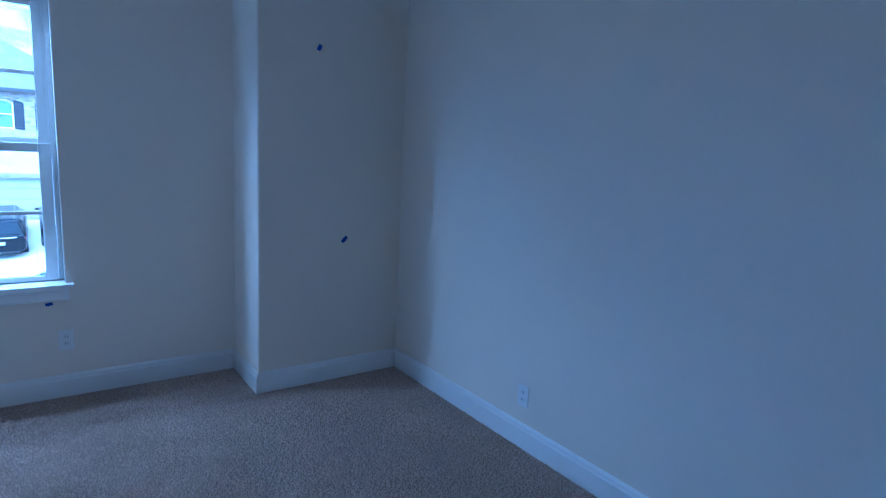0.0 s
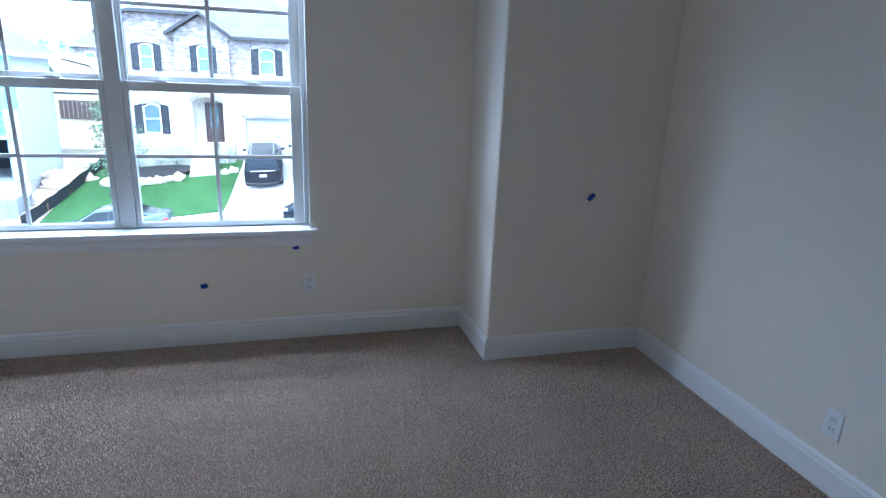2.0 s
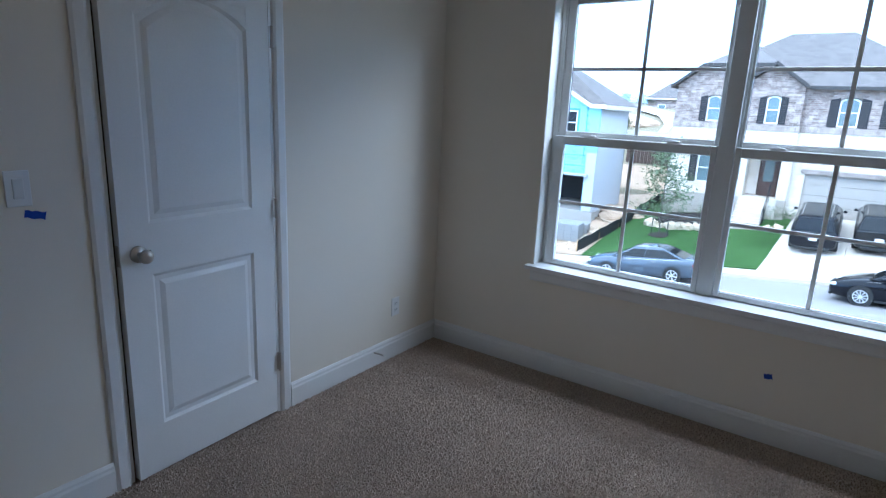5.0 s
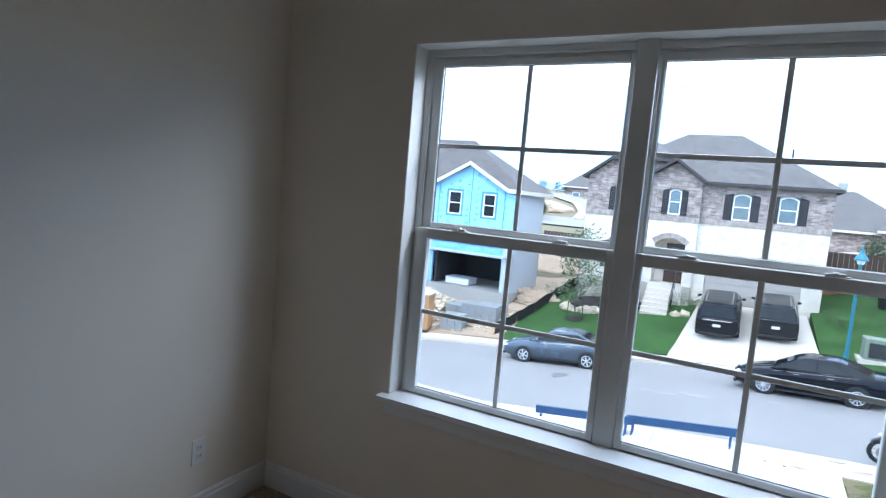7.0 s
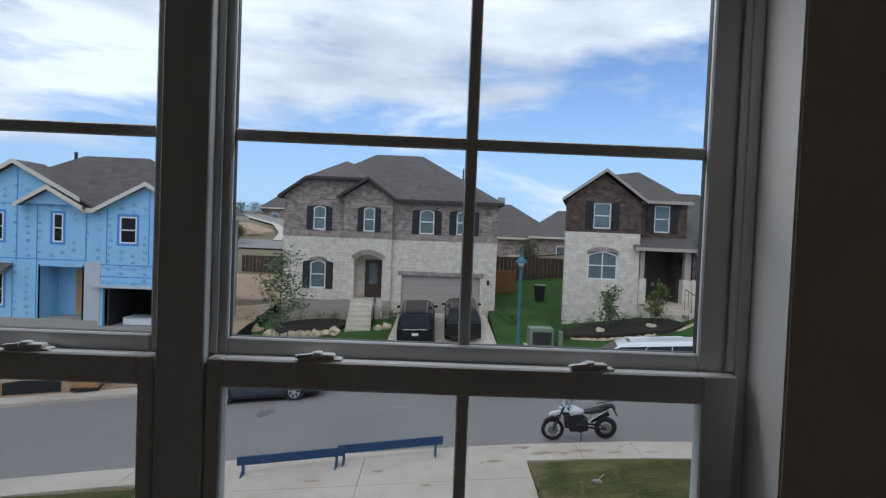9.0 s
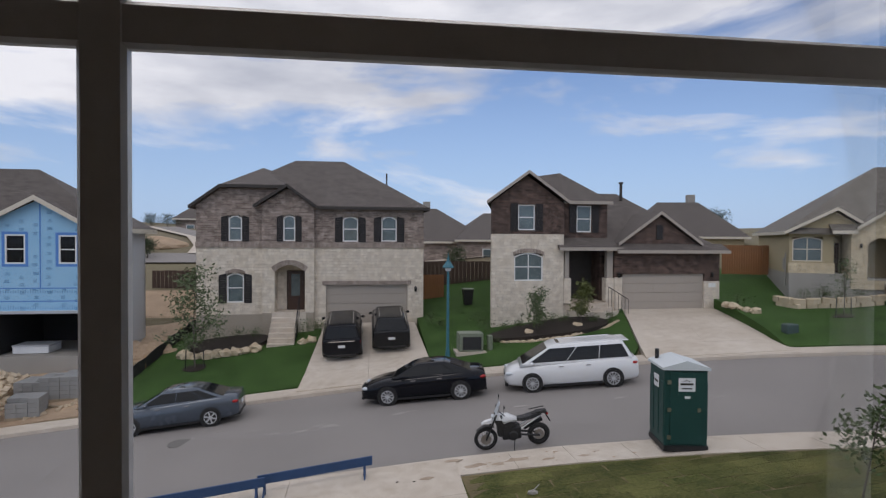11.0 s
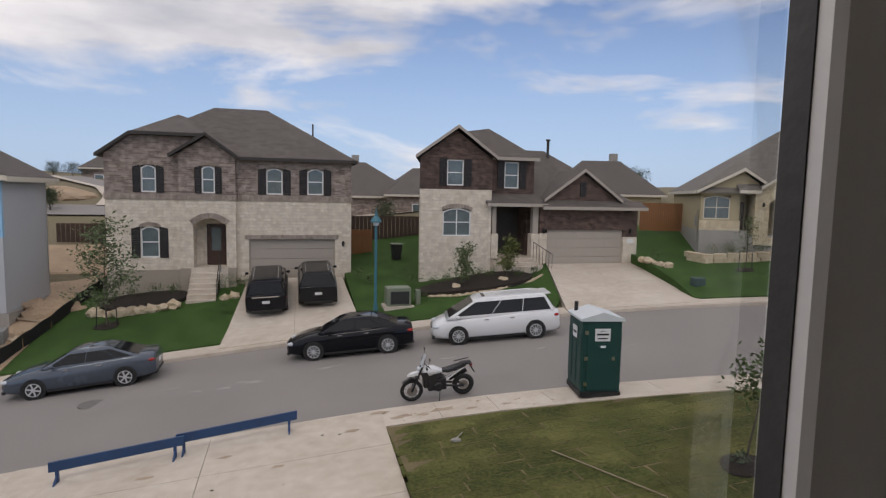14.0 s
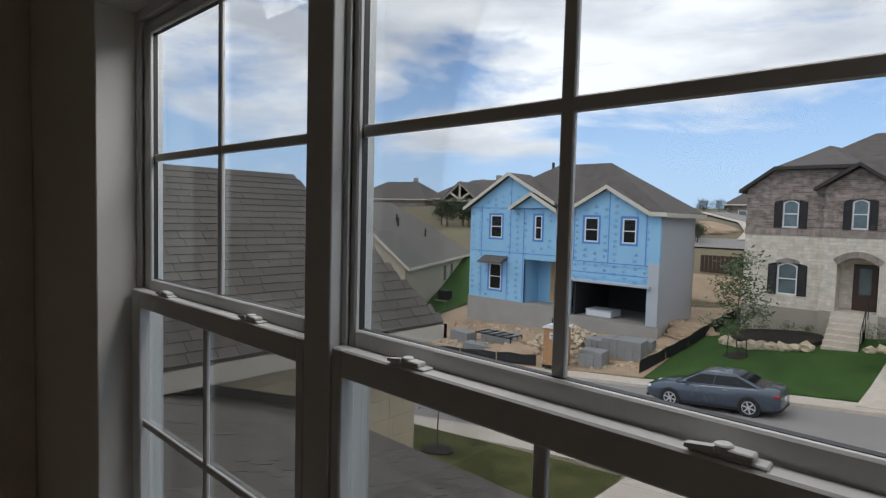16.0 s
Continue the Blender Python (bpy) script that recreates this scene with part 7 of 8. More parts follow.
for i in range(420):
    t, d = rng.uniform(0, 6.28), abs(rng.gauss(0, 1.05))
    x, y = -16.3 + math.cos(t) * d * 1.25, 28.3 + math.sin(t) * d
    h = max(0, 1.4 - d * 0.62) * rng.uniform(0.75, 1)
    s = rng.uniform(0.07, 0.17)
    pile.box(-s, -s * 0.7, -s * 0.5, s, s * 0.7, s * 0.5, m=pose(x, y, lot_z(x, y) + h, rng.uniform(-40, 40), rng.uniform(-40, 40), rng.uniform(0, 180)))
pile.ball((-16.3, 28.3, lot_z(-16.3, 28.3) - 0.1), 1.6, 1.2, 1.05, 2, 0.2)
tagged(part("rubble_pile", pile, M["rubble"], None), "heap of pale broken limestone on bare soil", "rubble", "", "stuff")
for i, (x, y, s, hh) in enumerate(((-18.2, 26.3, 1.9, 0.55), (-18.9, 28.6, 1.7, 0.5), (-11.0, 33.0, 1.5, 0.6), (-24.5, 29.5, 1.3, 0.5), (-14.6, 29.6, 1.2, 0.35))):
    mb = Build().ball((x, y, lot_z(x, y) - 0.12), s, s * 0.8, hh, 4, 0.3, i)
    for v in mb.bm.verts:
        v.co += Vector((0, 0, 0.22 * noise.noise(v.co * 2.3) + 0.10 * noise.noise(v.co * 6.1)))
    tagged(part("soil_mound", mb, M["dirt"], None), "low lumpy mound of loose orange soil", "soil mound", "soil mounds")
clods = Build()
for i in range(520):
    x, y = rng.uniform(-24.5, -10.9), rng.uniform(25.4, 30.4)
    k = rng.uniform(0.03, 0.13)
    clods.box(-k, -k * 0.8, -k * 0.6, k, k * 0.8, k * 0.6, m=pose(x, y, lot_z(x, y) + 0.05, rng.uniform(-30, 30), rng.uniform(-30, 30), rng.uniform(0, 180)))
tagged(part("loose_stones", clods, M["rubble"], None), "loose clods and chips of stone strewn over the soil", "rubble", "", "stuff")
rack = thing("steel_rack", (-20.4, 27.0, lot_z(-20.4, 27.0)), "black steel scaffold frames lying on the block stacks", "scaffold frame")
rz_ = lot_z(-20.4, 27.0) + 0.72
for yy in (26.5, 27.5):
    part("rail", Build().cyl((-21.6, yy, rz_), (-18.9, yy + 0.15, rz_ - 0.05), 0.045, seg=6), M["black"], rack)
for k in range(5):
    xx = -21.4 + k * 0.6
    part("rung", Build().cyl((xx, 26.45, rz_ + 0.04), (xx + 0.1, 27.6, rz_ + 0.04), 0.035, seg=6), M["black"], rack)
part("leg", Build().cyl((-18.9, 26.5, rz_), (-18.8, 26.3, rz_ - 0.75), 0.045, seg=6), M["black"], rack)
part("leg", Build().cyl((-18.9, 27.6, rz_), (-18.7, 27.5, rz_ - 0.75), 0.045, seg=6), M["black"], rack)
for i in range(10):
    x, y = rng.uniform(-13.6, -10.9), rng.uniform(25.6, 31.5)
    ln = rng.uniform(1.0, 2.4)
    bd = part("board", Build().box(-ln / 2, -0.07, 0, ln / 2, 0.07, 0.04), M["lumber"], None)
    bd.matrix_world = pose(x, y, lot_z(x, y) + 0.06 + i * 0.004, rng.uniform(-4, 4), rng.uniform(-6, 6), rng.uniform(0, 180))
    tagged(bd, "loose weathered timber board on the soil", "board", "loose boards")
pk = thing("lumber_pack", (-16.2, YD + 1.0, -4.3), "strapped pack of wrapped boards inside the garage", "lumber pack")
part("boards", Build().box(-17.0, YD + 0.7, -4.3, -15.3, YD + 2.0, -3.95).bevel(0.02), M["platew"], pk)
part("wrap", Build().box(-17.02, YD + 0.68, -3.95, -15.28, YD + 2.02, -3.88), M["greywrap"], pk)

# ---- planting ----
M["leaf"] = mat("tree_leaf", (0.05, 0.09, 0.025), 0.6, 0.3, 3, 30, 0.0, tint=(0.10, 0.15, 0.045), rand=0.35)
M["leafY"] = mat("yellow_green_leaf", (0.09, 0.12, 0.025), 0.6, 0.3, 3, 30, 0.0, tint=(0.19, 0.21, 0.06), rand=0.35)
M["leafB"] = mat("blue_green_leaf", (0.07, 0.115, 0.055), 0.6, 0.3, 3, 30, 0.0, tint=(0.15, 0.20, 0.10), rand=0.35)
M["leafP"] = mat("pale_green_leaf", (0.085, 0.135, 0.055), 0.6, 0.3, 3, 30, 0.0, tint=(0.20, 0.26, 0.12), rand=0.35)
M["bark"] = mat("grey_bark", (0.10, 0.085, 0.07), 0.9, 0.3, 20, 120, 0.5)
M["rock"] = mat("cream_limestone_rock", (0.52, 0.39, 0.24), 0.9, 0.2, 3, 30, 0.6, tint=(0.66, 0.56, 0.42), rand=0.15)


def leaves(bb, c, spread, n, size, rr):
    for _ in range(n):
        d = Vector((rr.gauss(0, 1), rr.gauss(0, 1), rr.gauss(0, 0.8)))
        p = Vector(c) + d * spread * 0.5
        a = Vector((rr.uniform(-1, 1), rr.uniform(-1, 1), rr.uniform(-0.7, 0.7))).normalized()
        q = a.cross(Vector((rr.uniform(-1, 1), rr.uniform(-1, 1), rr.uniform(-1, 1)))).normalized()
        s = size * rr.uniform(0.6, 1.3)
        v = [bb.bm.verts.new(p + k) for k in (-a * s, q * s * 0.45 - a * s * 0.1, a * s, -q * s * 0.45 - a * s * 0.1)]
        bb.bm.faces.new(v)


def tree(at, h, seed, label, lean=(0, 0), limbs=12, n=40, spread=0.28, size=0.055, low=0.35, reach=0.3, material="leaf", r=0.035, stakes=False):
    rr = random.Random(seed)
    x, y, z = at
    root = thing("tree", at, label, "tree", "young trees")
    tr = Build()
    pts = [Vector((x + lean[0] * f * f * h + 0.05 * math.sin(f * 5 + seed), y + lean[1] * f * f * h, z - 0.1 + f * h)) for f in (0, 0.2, 0.4, 0.6, 0.8, 1.0)]
    for i in range(5):
        tr.cyl(pts[i], pts[i + 1], r * (1 - i * 0.17), r * (1 - (i + 1) * 0.17), 8)
    cr = Build()
    for k in range(limbs):
        f = low + (1 - low) * (k + rr.random() * 0.6) / limbs
        i = min(4, int(f * 5))
        base_ = pts[i].lerp(pts[i + 1], f * 5 - i)
        t = rr.uniform(0, 6.28)
        ln = h * reach * (1.15 - f * 0.7) * rr.uniform(0.6, 1.2)
        tip = base_ + Vector((math.cos(t) * ln, math.sin(t) * ln, ln * rr.uniform(0.3, 0.9)))
        tr.cyl(base_, tip, r * 0.35, r * 0.1, 6)
        for g_ in (0.45, 0.75, 1.0):
            leaves(cr, base_.lerp(tip, g_), spread, n // 3, size, rr)
    leaves(cr, pts[-1], spread, n // 2, size, rr)
    part("trunk", tr, M["bark"], root)
    part("crown", cr, M[material], root, "sparse ragged leaves")
    if stakes:
        for s in (-0.45, 0.45):
            part("stake", Build().cyl((x + s, y, z - 0.1), (x + s * 0.9, y, z + 0.95), 0.025, seg=6), M["black"], root)
    return root


def shrub(at, s, seed, label, material="leaf", n=160, size=0.05):
    rr = random.Random(seed)
    root = thing("shrub", at, label, "shrub", "garden shrubs")
    cr = Build()
    for k in range(5):
        leaves(cr, (at[0] + rr.uniform(-0.4, 0.4) * s, at[1] + rr.uniform(-0.3, 0.3) * s, at[2] + s * rr.uniform(0.25, 0.7)), s * 0.5, n // 5, size, rr)
    part("foliage", cr, M[material], root)
    part("stems", Build().cyl(at, (at[0], at[1], at[2] + s * 0.6), 0.02, 0.01, 6), M["bark"], root)
    return root


def bed(name, c, rx, ry, label, zf=lot_z, lift=0.07):
    bb = Build()
    n = 28
    pts = []
    for i in range(n):
        t = 2 * math.pi * i / n
        k = 1 + 0.08 * math.sin(3 * t + c[0])
        x, y = c[0] + math.cos(t) * rx * k, c[1] + math.sin(t) * ry * k
        pts.append(Vector((x, y, zf(x, y) + lift)))
    mid = bb.bm.verts.new((c[0], c[1], zf(*c) + lift + 0.06))
    vs = [bb.bm.verts.new(p) for p in pts]
    low_ = [bb.bm.verts.new(p - Vector((0, 0, 0.2))) for p in pts]
    for i in range(n):
        bb.bm.faces.new((mid, vs[i], vs[(i + 1) % n]))
        bb.bm.faces.new((vs[i], low_[i], low_[(i + 1) % n], vs[(i + 1) % n]))
    return tagged(part(name, bb, M["mulch"], None), label, "mulch bed", "mulch beds")


def rocks(pts, s, seed, label):
    rr = random.Random(seed)
    root = thing("rock_border", (*pts[0], lot_z(*pts[0])), label, "rock border")
    for (a, c), (e, g_) in zip(pts, pts[1:]):
        n = max(1, int(math.hypot(e - a, g_ - c) / (s * 1.12)))
        for i in range(n):
            x, y = lerp(a, e, (i + 0.5) / n), lerp(c, g_, (i + 0.5) / n)
            k = s * rr.uniform(0.75, 1.25)
            part("rock", Build().ball((x, y, lot_z(x, y) + k * 0.4), k * 0.85, k * 0.7, k * 0.62, 2, 0.6, rr.random() * 9), M["rock"], root)
    return root


G = lambda x, y: (x, y, lot_z(x, y))
tree(G(9.1, 8.6), 2.35, 5, "young lawn tree with sparse blue-green leaves in a mulch ring", (0.16, -0.02), 12, 50, 0.27, 0.066, 0.5, 0.32, "leaf", 0.028)
bed("mulch_ring", (9.1, 8.6), 0.52, 0.45, "dark mulch ring round the young tree", lift=0.06)
shrub(G(9.0, 8.65), 0.35, 3, "small suckers at the foot of the young tree", "leafB", 60, 0.05)
tree(G(-7.6, 29.6), 4.7, 9, "slim young tree with airy foliage on the lawn", (0.0, 0.0), 30, 60, 0.5, 0.092, 0.22, 0.30, "leafP", 0.045, True)
bed("mulch_ring", (-7.6, 29.6), 0.55, 0.5, "dark mulch ring round the staked tree")
tree(G(9.6, 28.6), 2.3, 21, "small garden tree before the stone wall", (0, 0), 12, 80, 0.34, 0.075, 0.3, 0.25, "leaf", 0.03)
tree(G(12.05, 28.7), 2.4, 22, "small yellow-green garden tree", (0, 0), 13, 100, 0.32, 0.075, 0.3, 0.2, "leafY", 0.03)
tree(G(24.6, 25.6), 2.9, 31, "young staked tree on the corner lawn", (0, 0), 10, 30, 0.35, 0.06, 0.5, 0.22, "leaf", 0.03, True)
tree(G(28.3, 25.2), 3.0, 32, "young tree beside the entry steps", (0.05, 0), 10, 30, 0.4, 0.06, 0.45, 0.25, "leaf", 0.03)
tree(G(-10.6, 11.7), 2.4, 41, "thin young tree on the worn lawn", (0, 0), 9, 20, 0.35, 0.06, 0.5, 0.25, "leafB", 0.03)
bed("mulch_ring", (-10.6, 11.7), 0.5, 0.45, "dark mulch ring round the thin tree")
# garden bed of the brick house
bz = lambda x, y: lot_z(x, y) + 0.18
bed("garden_bed", (-6.6, 32.3), 2.1, 1.3, "dark mulched garden bed before the house", bz)
rocks([(-8.8, 31.3), (-7.6, 30.9), (-6.2, 30.95), (-4.75, 31.3)], 0.38, 2, "row of cream limestone boulders edging the bed")
rocks([(-2.8, 31.6), (-1.9, 31.9)], 0.35, 4, "cream limestone boulders beside the steps")
for i, (x, y, s) in enumerate(((-8.1, 32.6, 0.6), (-7.2, 33.0, 0.7), (-6.2, 33.1, 0.6), (-5.4, 33.0, 0.65), (-8.6, 31.6, 0.7), (-2.4, 32.6, 1.0), (-1.9, 33.0, 0.7), (4.5, 32.4, 0.6), (4.9, 31.4, 0.5))):
    shrub((x, y, lot_z(x, y) + 0.2), s, 50 + i, "low green garden shrub on mulch")
bed("garden_bed", (10.4, 28.9), 3.2, 1.15, "dark mulched bed before the stone front", bz)
rocks([(7.4, 29.2), (7.7, 28.2), (9.0, 27.75), (11.0, 27.7), (13.2, 28.2), (14.2, 28.9)], 0.13, 6, "low edging of small pale stones")
rocks([(8.8, 28.6), (9.6, 28.55)], 0.42, 7, "pale boulder in the garden bed")
rocks([(11.4, 28.6), (12.2, 28.6)], 0.45, 8, "pale boulder in the garden bed")
for i, (x, y, s) in enumerate(((8.2, 29.6, 0.5), (9.0, 29.8, 0.5), (10.2, 29.6, 0.6), (10.9, 29.8, 0.6), (11.4, 29.5, 0.55), (12.7, 28.8, 0.5), (13.6, 28.8, 0.5), (7.3, 30.0, 0.9), (7.0, 31.0, 1.3), (6.9, 27.6, 0.6))):
    shrub((x, y, lot_z(x, y) + 0.15), s, 80 + i, "low garden shrub before the stone wall")
bed("mulch_ring", (9.6, 26.4), 1.0, 0.5, "small mulch bed by the street")
bw = thing("rock_border", G(24.3, 28.5), "raised bed wall of cream limestone blocks", "rock border")
br_ = random.Random(11)
for (xa_, ya_), (xb_, yb_) in (((24.1, 29.6), (24.3, 28.4)), ((24.3, 28.4), (26.3, 27.0)), ((26.3, 27.0), (27.7, 26.45))):
    ln_ = math.hypot(xb_ - xa_, yb_ - ya_)
    ang_ = math.degrees(math.atan2(yb_ - ya_, xb_ - xa_))
    for cz_ in range(2):
        t_ = -0.2 * cz_
        while t_ < ln_:
            bl_ = br_.uniform(0.38, 0.72)
            fx_ = min(max((t_ + bl_ / 2) / ln_, 0), 1)
            x_, y_ = lerp(xa_, xb_, fx_), lerp(ya_, yb_, fx_)
            blk_ = part("block", Build().box(-bl_ / 2 + 0.012, -0.2, -0.06, bl_ / 2 - 0.012, 0.2, 0.27).bevel(0.035), M["rock"], bw, local=True)
            blk_.matrix_local = Matrix.Translation(-Vector(G(24.3, 28.5))) @ pose(x_, y_, lot_z(x_, y_) + cz_ * 0.27, br_.uniform(-3, 3), br_.uniform(-3, 3), ang_ + br_.uniform(-6, 6))
            t_ += bl_
M["box_green"] = mat("dull_green_plastic", (0.05, 0.085, 0.08), 0.6, 0.1)
gb_ = thing("utility_box", G(20.1, 23.7), "low grey-green utility box on the corner lawn", "utility box")
part("cover", Build().box(19.8, 23.5, lot_z(20.1, 23.7) - 0.1, 20.4, 23.95, lot_z(20.1, 23.7) + 0.42).bevel(0.04), M["box_green"], gb_)
for x_, y_ in ((24.6, 25.6), (28.3, 25.2)):
    bed("mulch_ring", (x_, y_), 0.5, 0.42, "dark mulch ring round a young tree")
for i, (x, y, s) in enumerate(((25.0, 28.7, 0.8), (25.8, 28.3, 0.9), (26.5, 27.9, 0.8), (27.2, 27.4, 0.8), (26.1, 28.6, 0.7))):
    shrub((x, y, lot_z(x, y) + 0.25), s, 120 + i, "dense green shrub in the raised bed")
shrub(G(20.9, 28.6), 1.2, 140, "narrow dark evergreen by the drive")
rocks([(20.2, 28.8), (20.6, 27.6), (20.9, 26.9)], 0.3, 12, "cream rocks beside the drive")

# ---- far houses and trees ----
def far_house(x, y, z, w_, d_, h, roof_h, turn, wall, label, n=3, roof="shingleT"):
    root = thing("house", (x, y, z), label, "house", "far houses", turn=turn)
    part("wall", Build().box(-w_ / 2, -d_ / 2, -3, w_ / 2, d_ / 2, h), M[wall], root, local=True)
    r_ = Build()
    e = 0.4
    a, c = -w_ / 2 - e, w_ / 2 + e
    k = w_ * 0.22
    roof_slab(r_, [(a, -d_ / 2 - e, h), (c, -d_ / 2 - e, h), (k, 0, h + roof_h), (-k, 0, h + roof_h)])
    roof_slab(r_, [(c, -d_ / 2 - e, h), (c, d_ / 2 + e, h), (k, 0, h + roof_h)])
    roof_slab(r_, [(c, d_ / 2 + e, h), (a, d_ / 2 + e, h), (-k, 0, h + roof_h), (k, 0, h + roof_h)])
    roof_slab(r_, [(a, d_ / 2 + e, h), (a, -d_ / 2 - e, h), (-k, 0, h + roof_h)])
    part("roof", r_, M[roof], root, local=True)
    part("fascia", Build().box(a, -d_ / 2 - e - 0.03, h - 0.2, c, -d_ / 2 - e, h).box(c, -d_ / 2 - e, h - 0.2, c + 0.03, d_ / 2 + e, h), M["cream"], root, local=True)
    part("chimney", Build().box(k * 0.6, 0.5, h + roof_h * 0.6, k * 0.6 + 0.7, 1.2, h + roof_h + 0.8), M["slab"], root, local=True)
    for i in range(n):
        wx = -w_ / 2 + w_ * (i + 0.5) / n
        wdw = part("window", Build().box(wx - 0.55, -d_ / 2 - 0.06, h - 2.3, wx + 0.55, -d_ / 2 + 0.01, h - 0.9), M["trim"], root, local=True)
        part("pane", Build().box(wx - 0.47, -d_ / 2 - 0.075, h - 2.22, wx + 0.47, -d_ / 2 - 0.055, h - 0.98), M["winglass"], wdw, local=True)
    return root


def tan_house(x, y, z, turn):
    """A single-storey neighbour: long hipped roof, a front gable, plain side wall with narrow windows."""
    root = thing("house", (x, y, z), "tan single-storey house with a broad taupe roof beyond the site", "house", "far houses", turn=turn)
    hw, hd, h, top = 7.0, 9.45, 2.6, 5.0
    w = Build().box(-hw, -hd, -2.5, hw, hd, h)
    w.prism([(hw - 5.1, -hd - 0.5, -2.5), (hw, -hd - 0.5, -2.5), (hw, -hd - 0.5, h), (hw - 2.55, -hd - 0.5, h + 2.3), (hw - 5.1, -hd - 0.5, h)], (0, 0.52, 0))
    part("wall", w, M["tansiding"], root, local=True)
    r_ = Build()
    e = 0.4
    roof_slab(r_, [(hw + e, -hd - e, h), (hw + e, hd + e, h), (0, 5.0, h + top), (0, -4.6, h + top)])
    roof_slab(r_, [(-hw - e, -hd - e, h), (-hw - e, hd + e, h), (0, 5.0, h + top), (0, -4.6, h + top)])
    roof_slab(r_, [(-hw - e, -hd - e, h), (hw + e, -hd - e, h), (0, -4.6, h + top)])
    roof_slab(r_, [(-hw - e, hd + e, h), (hw + e, hd + e, h), (0, 5.0, h + top)])
    roof_slab(r_, [(hw + e, -hd - 0.8, h), (hw - 2.55, -hd - 0.8, h + 2.55), (hw - 2.55, -5.5, h + 2.55), (hw + e, -5.5, h)])
    roof_slab(r_, [(hw - 5.5, -hd - 0.8, h), (hw - 2.55, -hd - 0.8, h + 2.55), (hw - 2.55, -5.5, h + 2.55), (hw - 5.5, -5.5, h)])
    part("roof", r_, M["shingleT"], root, "broad taupe shingle roof", local=True)
    f_ = Build().box(hw + e, -hd - 0.8, h - 0.2, hw + e + 0.04, hd + e, h + 0.02)
    fascia(f_, (hw - 2.55, -hd - 0.83, h + 2.57), (hw + e, -hd - 0.83, h + 0.02), 0.24)
    fascia(f_, (hw - 5.5, -hd - 0.83, h + 0.02), (hw - 2.55, -hd - 0.83, h + 2.57), 0.24)
    part("fascia", f_, M["cream"], root, "cream fascia boards", local=True)
    for wy in (0.4, 2.6):
        wdw = part("window", Build().box(hw - 0.01, wy - 0.45, h - 2.0, hw + 0.06, wy + 0.45, h - 0.5), M["cream"], root, local=True)
        part("pane", Build().box(hw + 0.055, wy - 0.36, h - 1.92, hw + 0.075, wy + 0.36, h - 0.58), M["winglass"], wdw, local=True)
    for px_, py_ in ((3.2, -1.5), (2.7, -0.6), (4.6, 2.0)):
        part("vent_pipe", Build().cyl((px_, py_, h + top - px_ * 0.68 - 0.2), (px_, py_, h + top - px_ * 0.68 + 0.75), 0.09), M["fascia"], root, local=True)
    return root


tan_house(-40.3, 33.6, -4.8, 27)
ac_ = thing("air_conditioner", G(-31.2, 34.0), "dark grey air conditioner unit beside the tan house", "air conditioner")
part("cabinet", Build().box(-31.65, 33.6, lot_z(-31.2, 34.0), -30.75, 34.4, lot_z(-31.2, 34.0) + 0.85).bevel(0.03), M["black"], ac_)
part("pad", Build().box(-31.8, 33.45, lot_z(-31.2, 34.0) - 0.1, -30.6, 34.55, lot_z(-31.2, 34.0) + 0.04), M["concrete"], ac_)
patch("lawn_side", ([(-32.0, 31.0), (-38.5, 44.0)], [(-28.9, 31.0), (-27.5, 44.0)]), M["grass"], "green side lawn beside the tan house", 0.10)
far_house(-80, 74, -0.7, 15, 12, 5.2, 3.4, 20, "brickG", "grey house on the far hill", 3, "shingle")
far_house(-68, 80, 0.0, 12, 11, 4.8, 2.9, 10, "brickG", "brown brick house on the far hill", 3, "shingle")
hill_house = far_house(-58, 72, 0.2, 11, 11, 4.2, 3.2, 15, "brickG", "house with a gabled timber porch on the far hill", 2, "shingle")
gr_ = Build()
roof_slab(gr_, [(-4.2, -8.2, 3.7), (-0.8, -8.2, 6.7), (-0.8, 0, 6.7), (-4.2, 0, 3.7)])
roof_slab(gr_, [(2.6, -8.2, 3.7), (-0.8, -8.2, 6.7), (-0.8, 0, 6.7), (2.6, 0, 3.7)])
part("porch_roof", gr_, M["shingle"], hill_house, local=True)
for p_, q_ in (((-3.6, -7.9, 3.7), (2.0, -7.9, 3.7)), ((-0.8, -7.9, 3.7), (-0.8, -7.9, 6.3)), ((-2.3, -7.9, 4.9), (-0.8, -7.9, 3.9)), ((0.7, -7.9, 4.9), (-0.8, -7.9, 3.9)), ((-3.6, -7.9, 0.2), (-3.6, -7.9, 3.7)), ((2.0, -7.9, 0.2), (2.0, -7.9, 3.7)), ((-3.9, -8.0, 3.75), (-0.8, -8.0, 6.5)), ((2.3, -8.0, 3.75), (-0.8, -8.0, 6.5))):
    part("porch_beam", Build().cyl(p_, q_, 0.17, seg=4), M["cream"], hill_house, "pale timber porch beam", local=True)
far_house(5.5, 63, -1.2, 15, 12, 2.6, 3.6, 4, "brickG", "brown house beyond the back fence", 3, "shingle")
far_house(16.5, 62, -1.0, 12, 12, 2.6, 2.9, -4, "brickG", "brown house beyond the back fence", 2, "shingle")
far_house(31.5, 53, -0.6, 9, 9, 2.6, 3.4, -12, "tanwall", "tan house behind the garage wing", 2, "shingle")
far_house(-22.5, 92, 3.0, 8, 8, 1.4, 2.4, 5, "brickG", "distant brown roof up the road", 2, "shingle")
M["far_leaf"] = mat("far_foliage", (0.03, 0.055, 0.02), 0.8, 0.4, 1.2, 6, 0.0, tint=(0.06, 0.09, 0.035), rand=0.3)


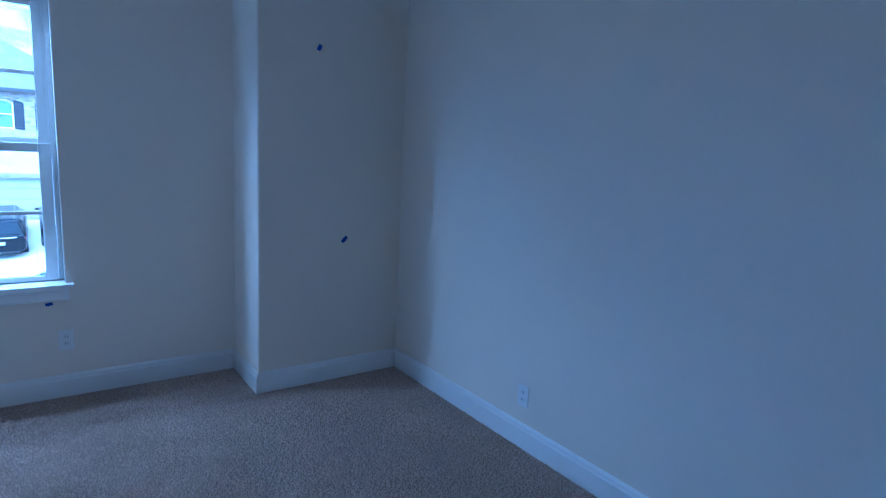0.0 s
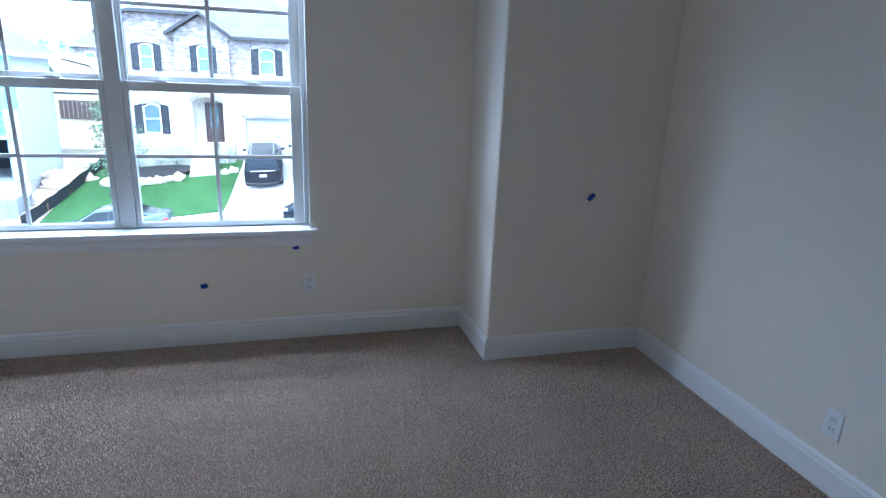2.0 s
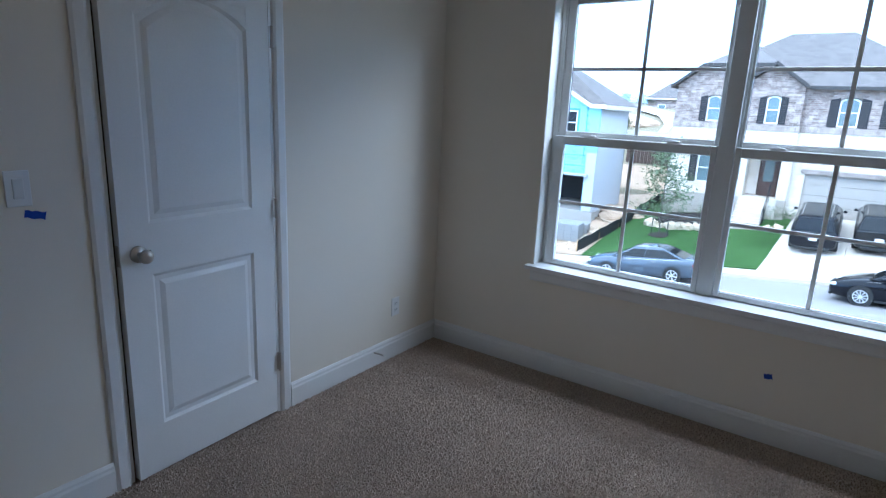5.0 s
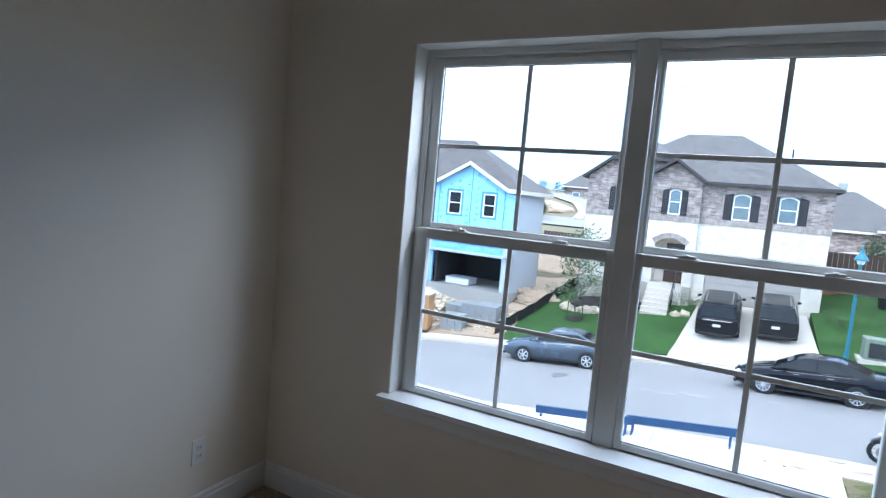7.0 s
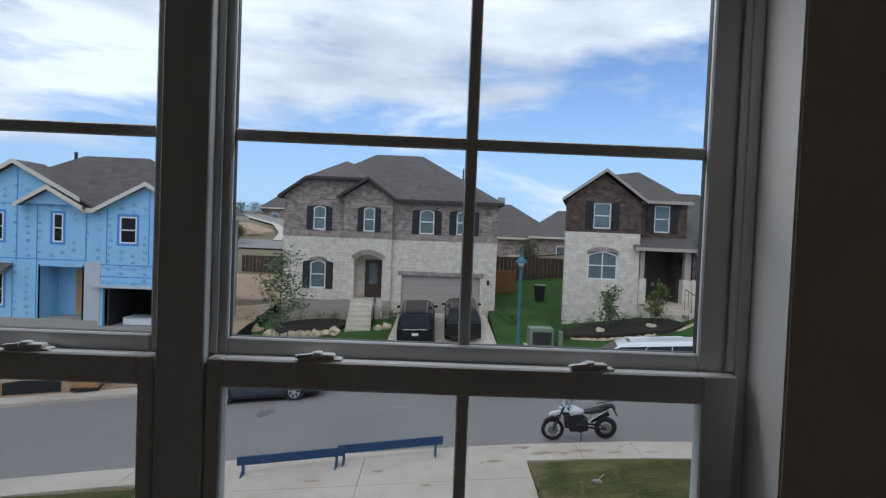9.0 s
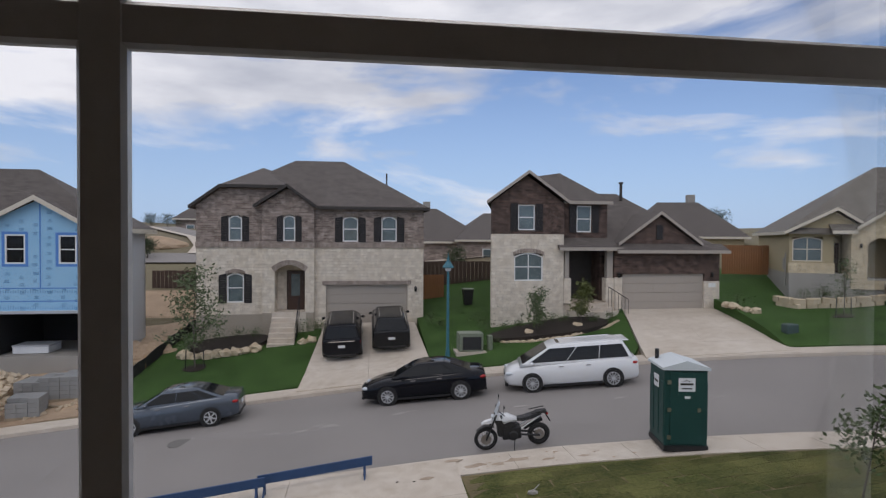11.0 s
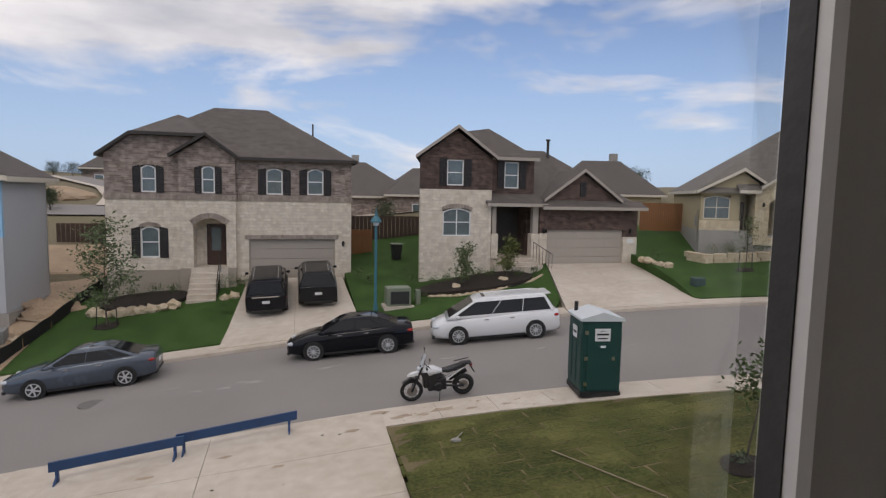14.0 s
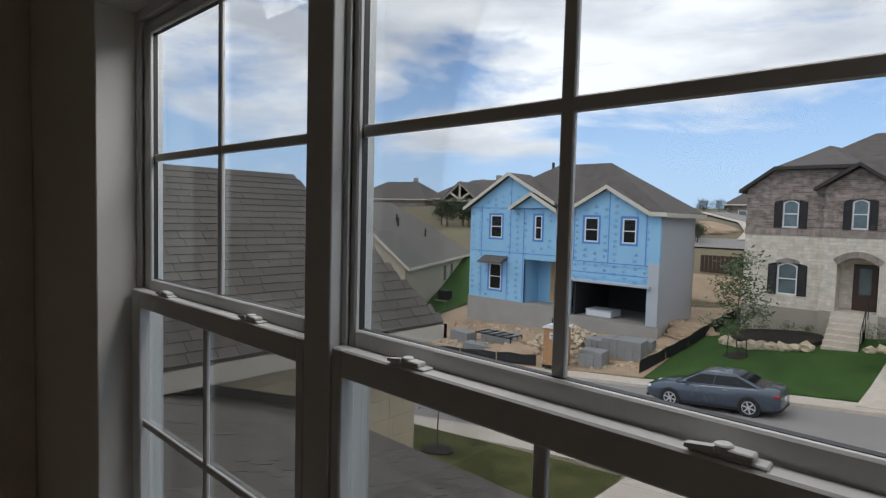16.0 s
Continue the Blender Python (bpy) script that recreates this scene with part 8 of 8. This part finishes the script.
def big_tree(at, h, seed, label):
    rr = random.Random(seed)
    root = thing("tree", at, label, "tree", "distant trees")
    part("trunk", Build().cyl(at, (at[0], at[1], at[2] + h * 0.5), h * 0.04, h * 0.02, 7), M["bark"], root)
    cr = Build()
    for k in range(26):
        leaves(cr, (at[0] + rr.gauss(0, h * 0.2), at[1] + rr.gauss(0, h * 0.2), at[2] + h * rr.uniform(0.35, 0.95)), h * 0.24, 55, h * 0.035, rr)
    part("crown", cr, M["far_leaf"], root)


for i, (x, y, h) in enumerate(((-52.5, 57, 3.6), (-50.5, 58, 3.8), (-48.6, 57, 3.3), (-54.5, 58, 3.2), (-46.8, 58, 2.8), (8.9, 50, 2.2), (40, 60, 2.8), (38, 58, 2.2), (-26, 88, 1.6), (-28, 90, 2.0), (-24.5, 94, 1.8), (-19.5, 57.5, 2.0), (-20.3, 60, 1.6), (-31, 92, 2.2))):
    big_tree((x, y, lot_z(x, y) - 0.1), h, 200 + i, "dark bushy tree in the distance")
cr_ = sheet(span(-2, 40, 3), lambda x: 56, lambda x: 58, 2, lambda x, y: lot_z(x, y), 0.12)
structure("far_road", cr_, M["concrete"], "pale road seen behind the fences", "road")
cr_ = sheet(span(-40, -8, 1), lambda x: 55.5, lambda x: 60.0, 3, lambda x, y: lot_z(x, y), 0.12)
structure("side_road", cr_, M["road"], "road crossing behind the site", "road")
bend = lambda y: line([(59.5, -15.6), (64, -16.2), (70, -18.6), (76, -22.6), (86, -29)], y)
for nm, off, wd, lift, mm, lb in (("hill_road", 0.0, 3.4, 0.14, "road", "road winding up the hill"), ("hill_kerb", -0.9, 0.9, 0.20, "concrete", "pale kerb along the winding road")):
    hb_ = Build()
    cols = [(y, [hb_.bm.verts.new((bend(y) + off + dx, y, lot_z(bend(y) + off + dx, y) + lift)) for dx in (0, wd)]) for y in span(59.5, 86, 1.2)]
    for (_, p), (_, q) in zip(cols, cols[1:]):
        hb_.bm.faces.new((p[0], p[1], q[1], q[0]))
    structure(nm, hb_, M[mm], lb, "road")
md = part("soil_mound", Build().ball((-21.0, 65.5, lot_z(-21, 65.5) - 0.3), 3.2, 3.0, 1.1, 3, 0.3, 5), M["dirt"], None)
tagged(md, "bare earth mound inside the road bend", "soil mound", "soil mounds")

# ---- marks on street and drive ----
M["scuff"] = mat("pale_dried_mortar", (0.345, 0.32, 0.30), 0.95, 0.2, 3, 30, 0.2)
mr = random.Random(31)
for x, y, s_ in ((-0.5, 20.0, 0.4), (-0.9, 20.2, 0.22), (-3.15, 20.6, 0.22), (-2.3, 19.9, 0.2), (-1.4, 19.8, 0.24), (1.9, 20.4, 0.32), (2.4, 20.5, 0.2), (6.2, 19.4, 0.3), (9.6, 18.9, 0.25), (-4.4, 21.0, 0.2), (12.5, 17.6, 0.25)):
    sb2 = Build()
    pts = []
    for k in range(11):
        t = 6.283 * k / 11
        d = s_ * mr.uniform(0.45, 1.0)
        px_, py_ = x + math.cos(t) * d * 1.3, y + math.sin(t) * d * 0.55
        pts.append((px_, py_, plane_z(px_, py_) + 0.006))
    sb2.prism(pts, (0, 0, -0.02))
    structure("dried_mortar", sb2, M["scuff"], "pale dried mortar smear on the asphalt", "road")
for i, (x, y) in enumerate(((-0.87, 11.98), (0.55, 11.67), (1.45, 13.9), (1.85, 13.78))):
    cl = part("soil_clod", Build().ball((x, y, ourz(x, y) + 0.045), 0.045, 0.022, 0.012, 1, 0.7, i), M["mulch"], None)
    tagged(cl, "small dark clod of soil on the drive", "debris", "debris on the drive")

M["stain"] = mat("brown_soil_stain", (0.40, 0.29, 0.20), 0.95, 0.25, 3, 30, 0.2, tint=(0.52, 0.43, 0.34))
for x, y, s_ in ((3.5, 14.35, 0.30), (4.1, 14.25, 0.22), (4.6, 14.35, 0.34), (5.4, 14.1, 0.2), (6.3, 14.0, 0.16), (2.2, 13.9, 0.2), (0.4, 12.6, 0.16), (1.6, 12.3, 0.14), (3.0, 14.8, 0.24), (-2.4, 13.2, 0.2), (-0.8, 13.6, 0.16)):
    zf_ = (lambda px, py: plane_z(px, py) + KERB + 0.0235) if x > 3.02 else (lambda px, py: ourz(px, py) + 0.0435)
    sb2 = Build()
    pts = []
    for k in range(13):
        t = 6.283 * k / 13
        d = s_ * mr.uniform(0.35, 1.0)
        px_, py_ = x + math.cos(t) * d * 1.2, y + math.sin(t) * d * 0.6
        pts.append((px_, py_, zf_(px_, py_)))
    sb2.prism(pts, (0, 0, -0.01))
    structure("soil_stain", sb2, M["stain"], "brown soil stain on the pale concrete", "pavement")

# ---- small things on our side ----
sk = part("stake", Build().cyl((6.05, 10.7, lot_z(6.05, 10.7) + 0.06), (7.0, 8.1, lot_z(7.0, 8.1) + 0.08), 0.015, seg=6), M["lumber"], None)
tagged(sk, "long thin wooden stake lying on the sod", "stake")
rk = Build().ball((4.35, 12.1, lot_z(4.35, 12.1) + 0.06), 0.14, 0.07, 0.07, 1, 0.5).cyl((4.3, 12.1, lot_z(4.3, 12.1) + 0.06), (4.55, 12.3, lot_z(4.5, 12.3) + 0.14), 0.012, seg=5)
tagged(part("sprinkler_scrap", rk, M["slab"], None), "small grey scrap lying on the sod", "scrap")
dk = random.Random(77)
for i in range(16):
    x = dk.uniform(3.4, 7.6)
    y = y_near(x) - dk.uniform(0.3, 1.1)
    fl = part("dry_leaf", Build().ball((x, y, plane_z(x, y) + KERB + 0.027), dk.uniform(0.02, 0.06), dk.uniform(0.015, 0.04), 0.006, 1, 0.4, i), M["dirt"], None)
    tagged(fl, "dry clod fallen on the footpath", "debris", "debris on the footpath")
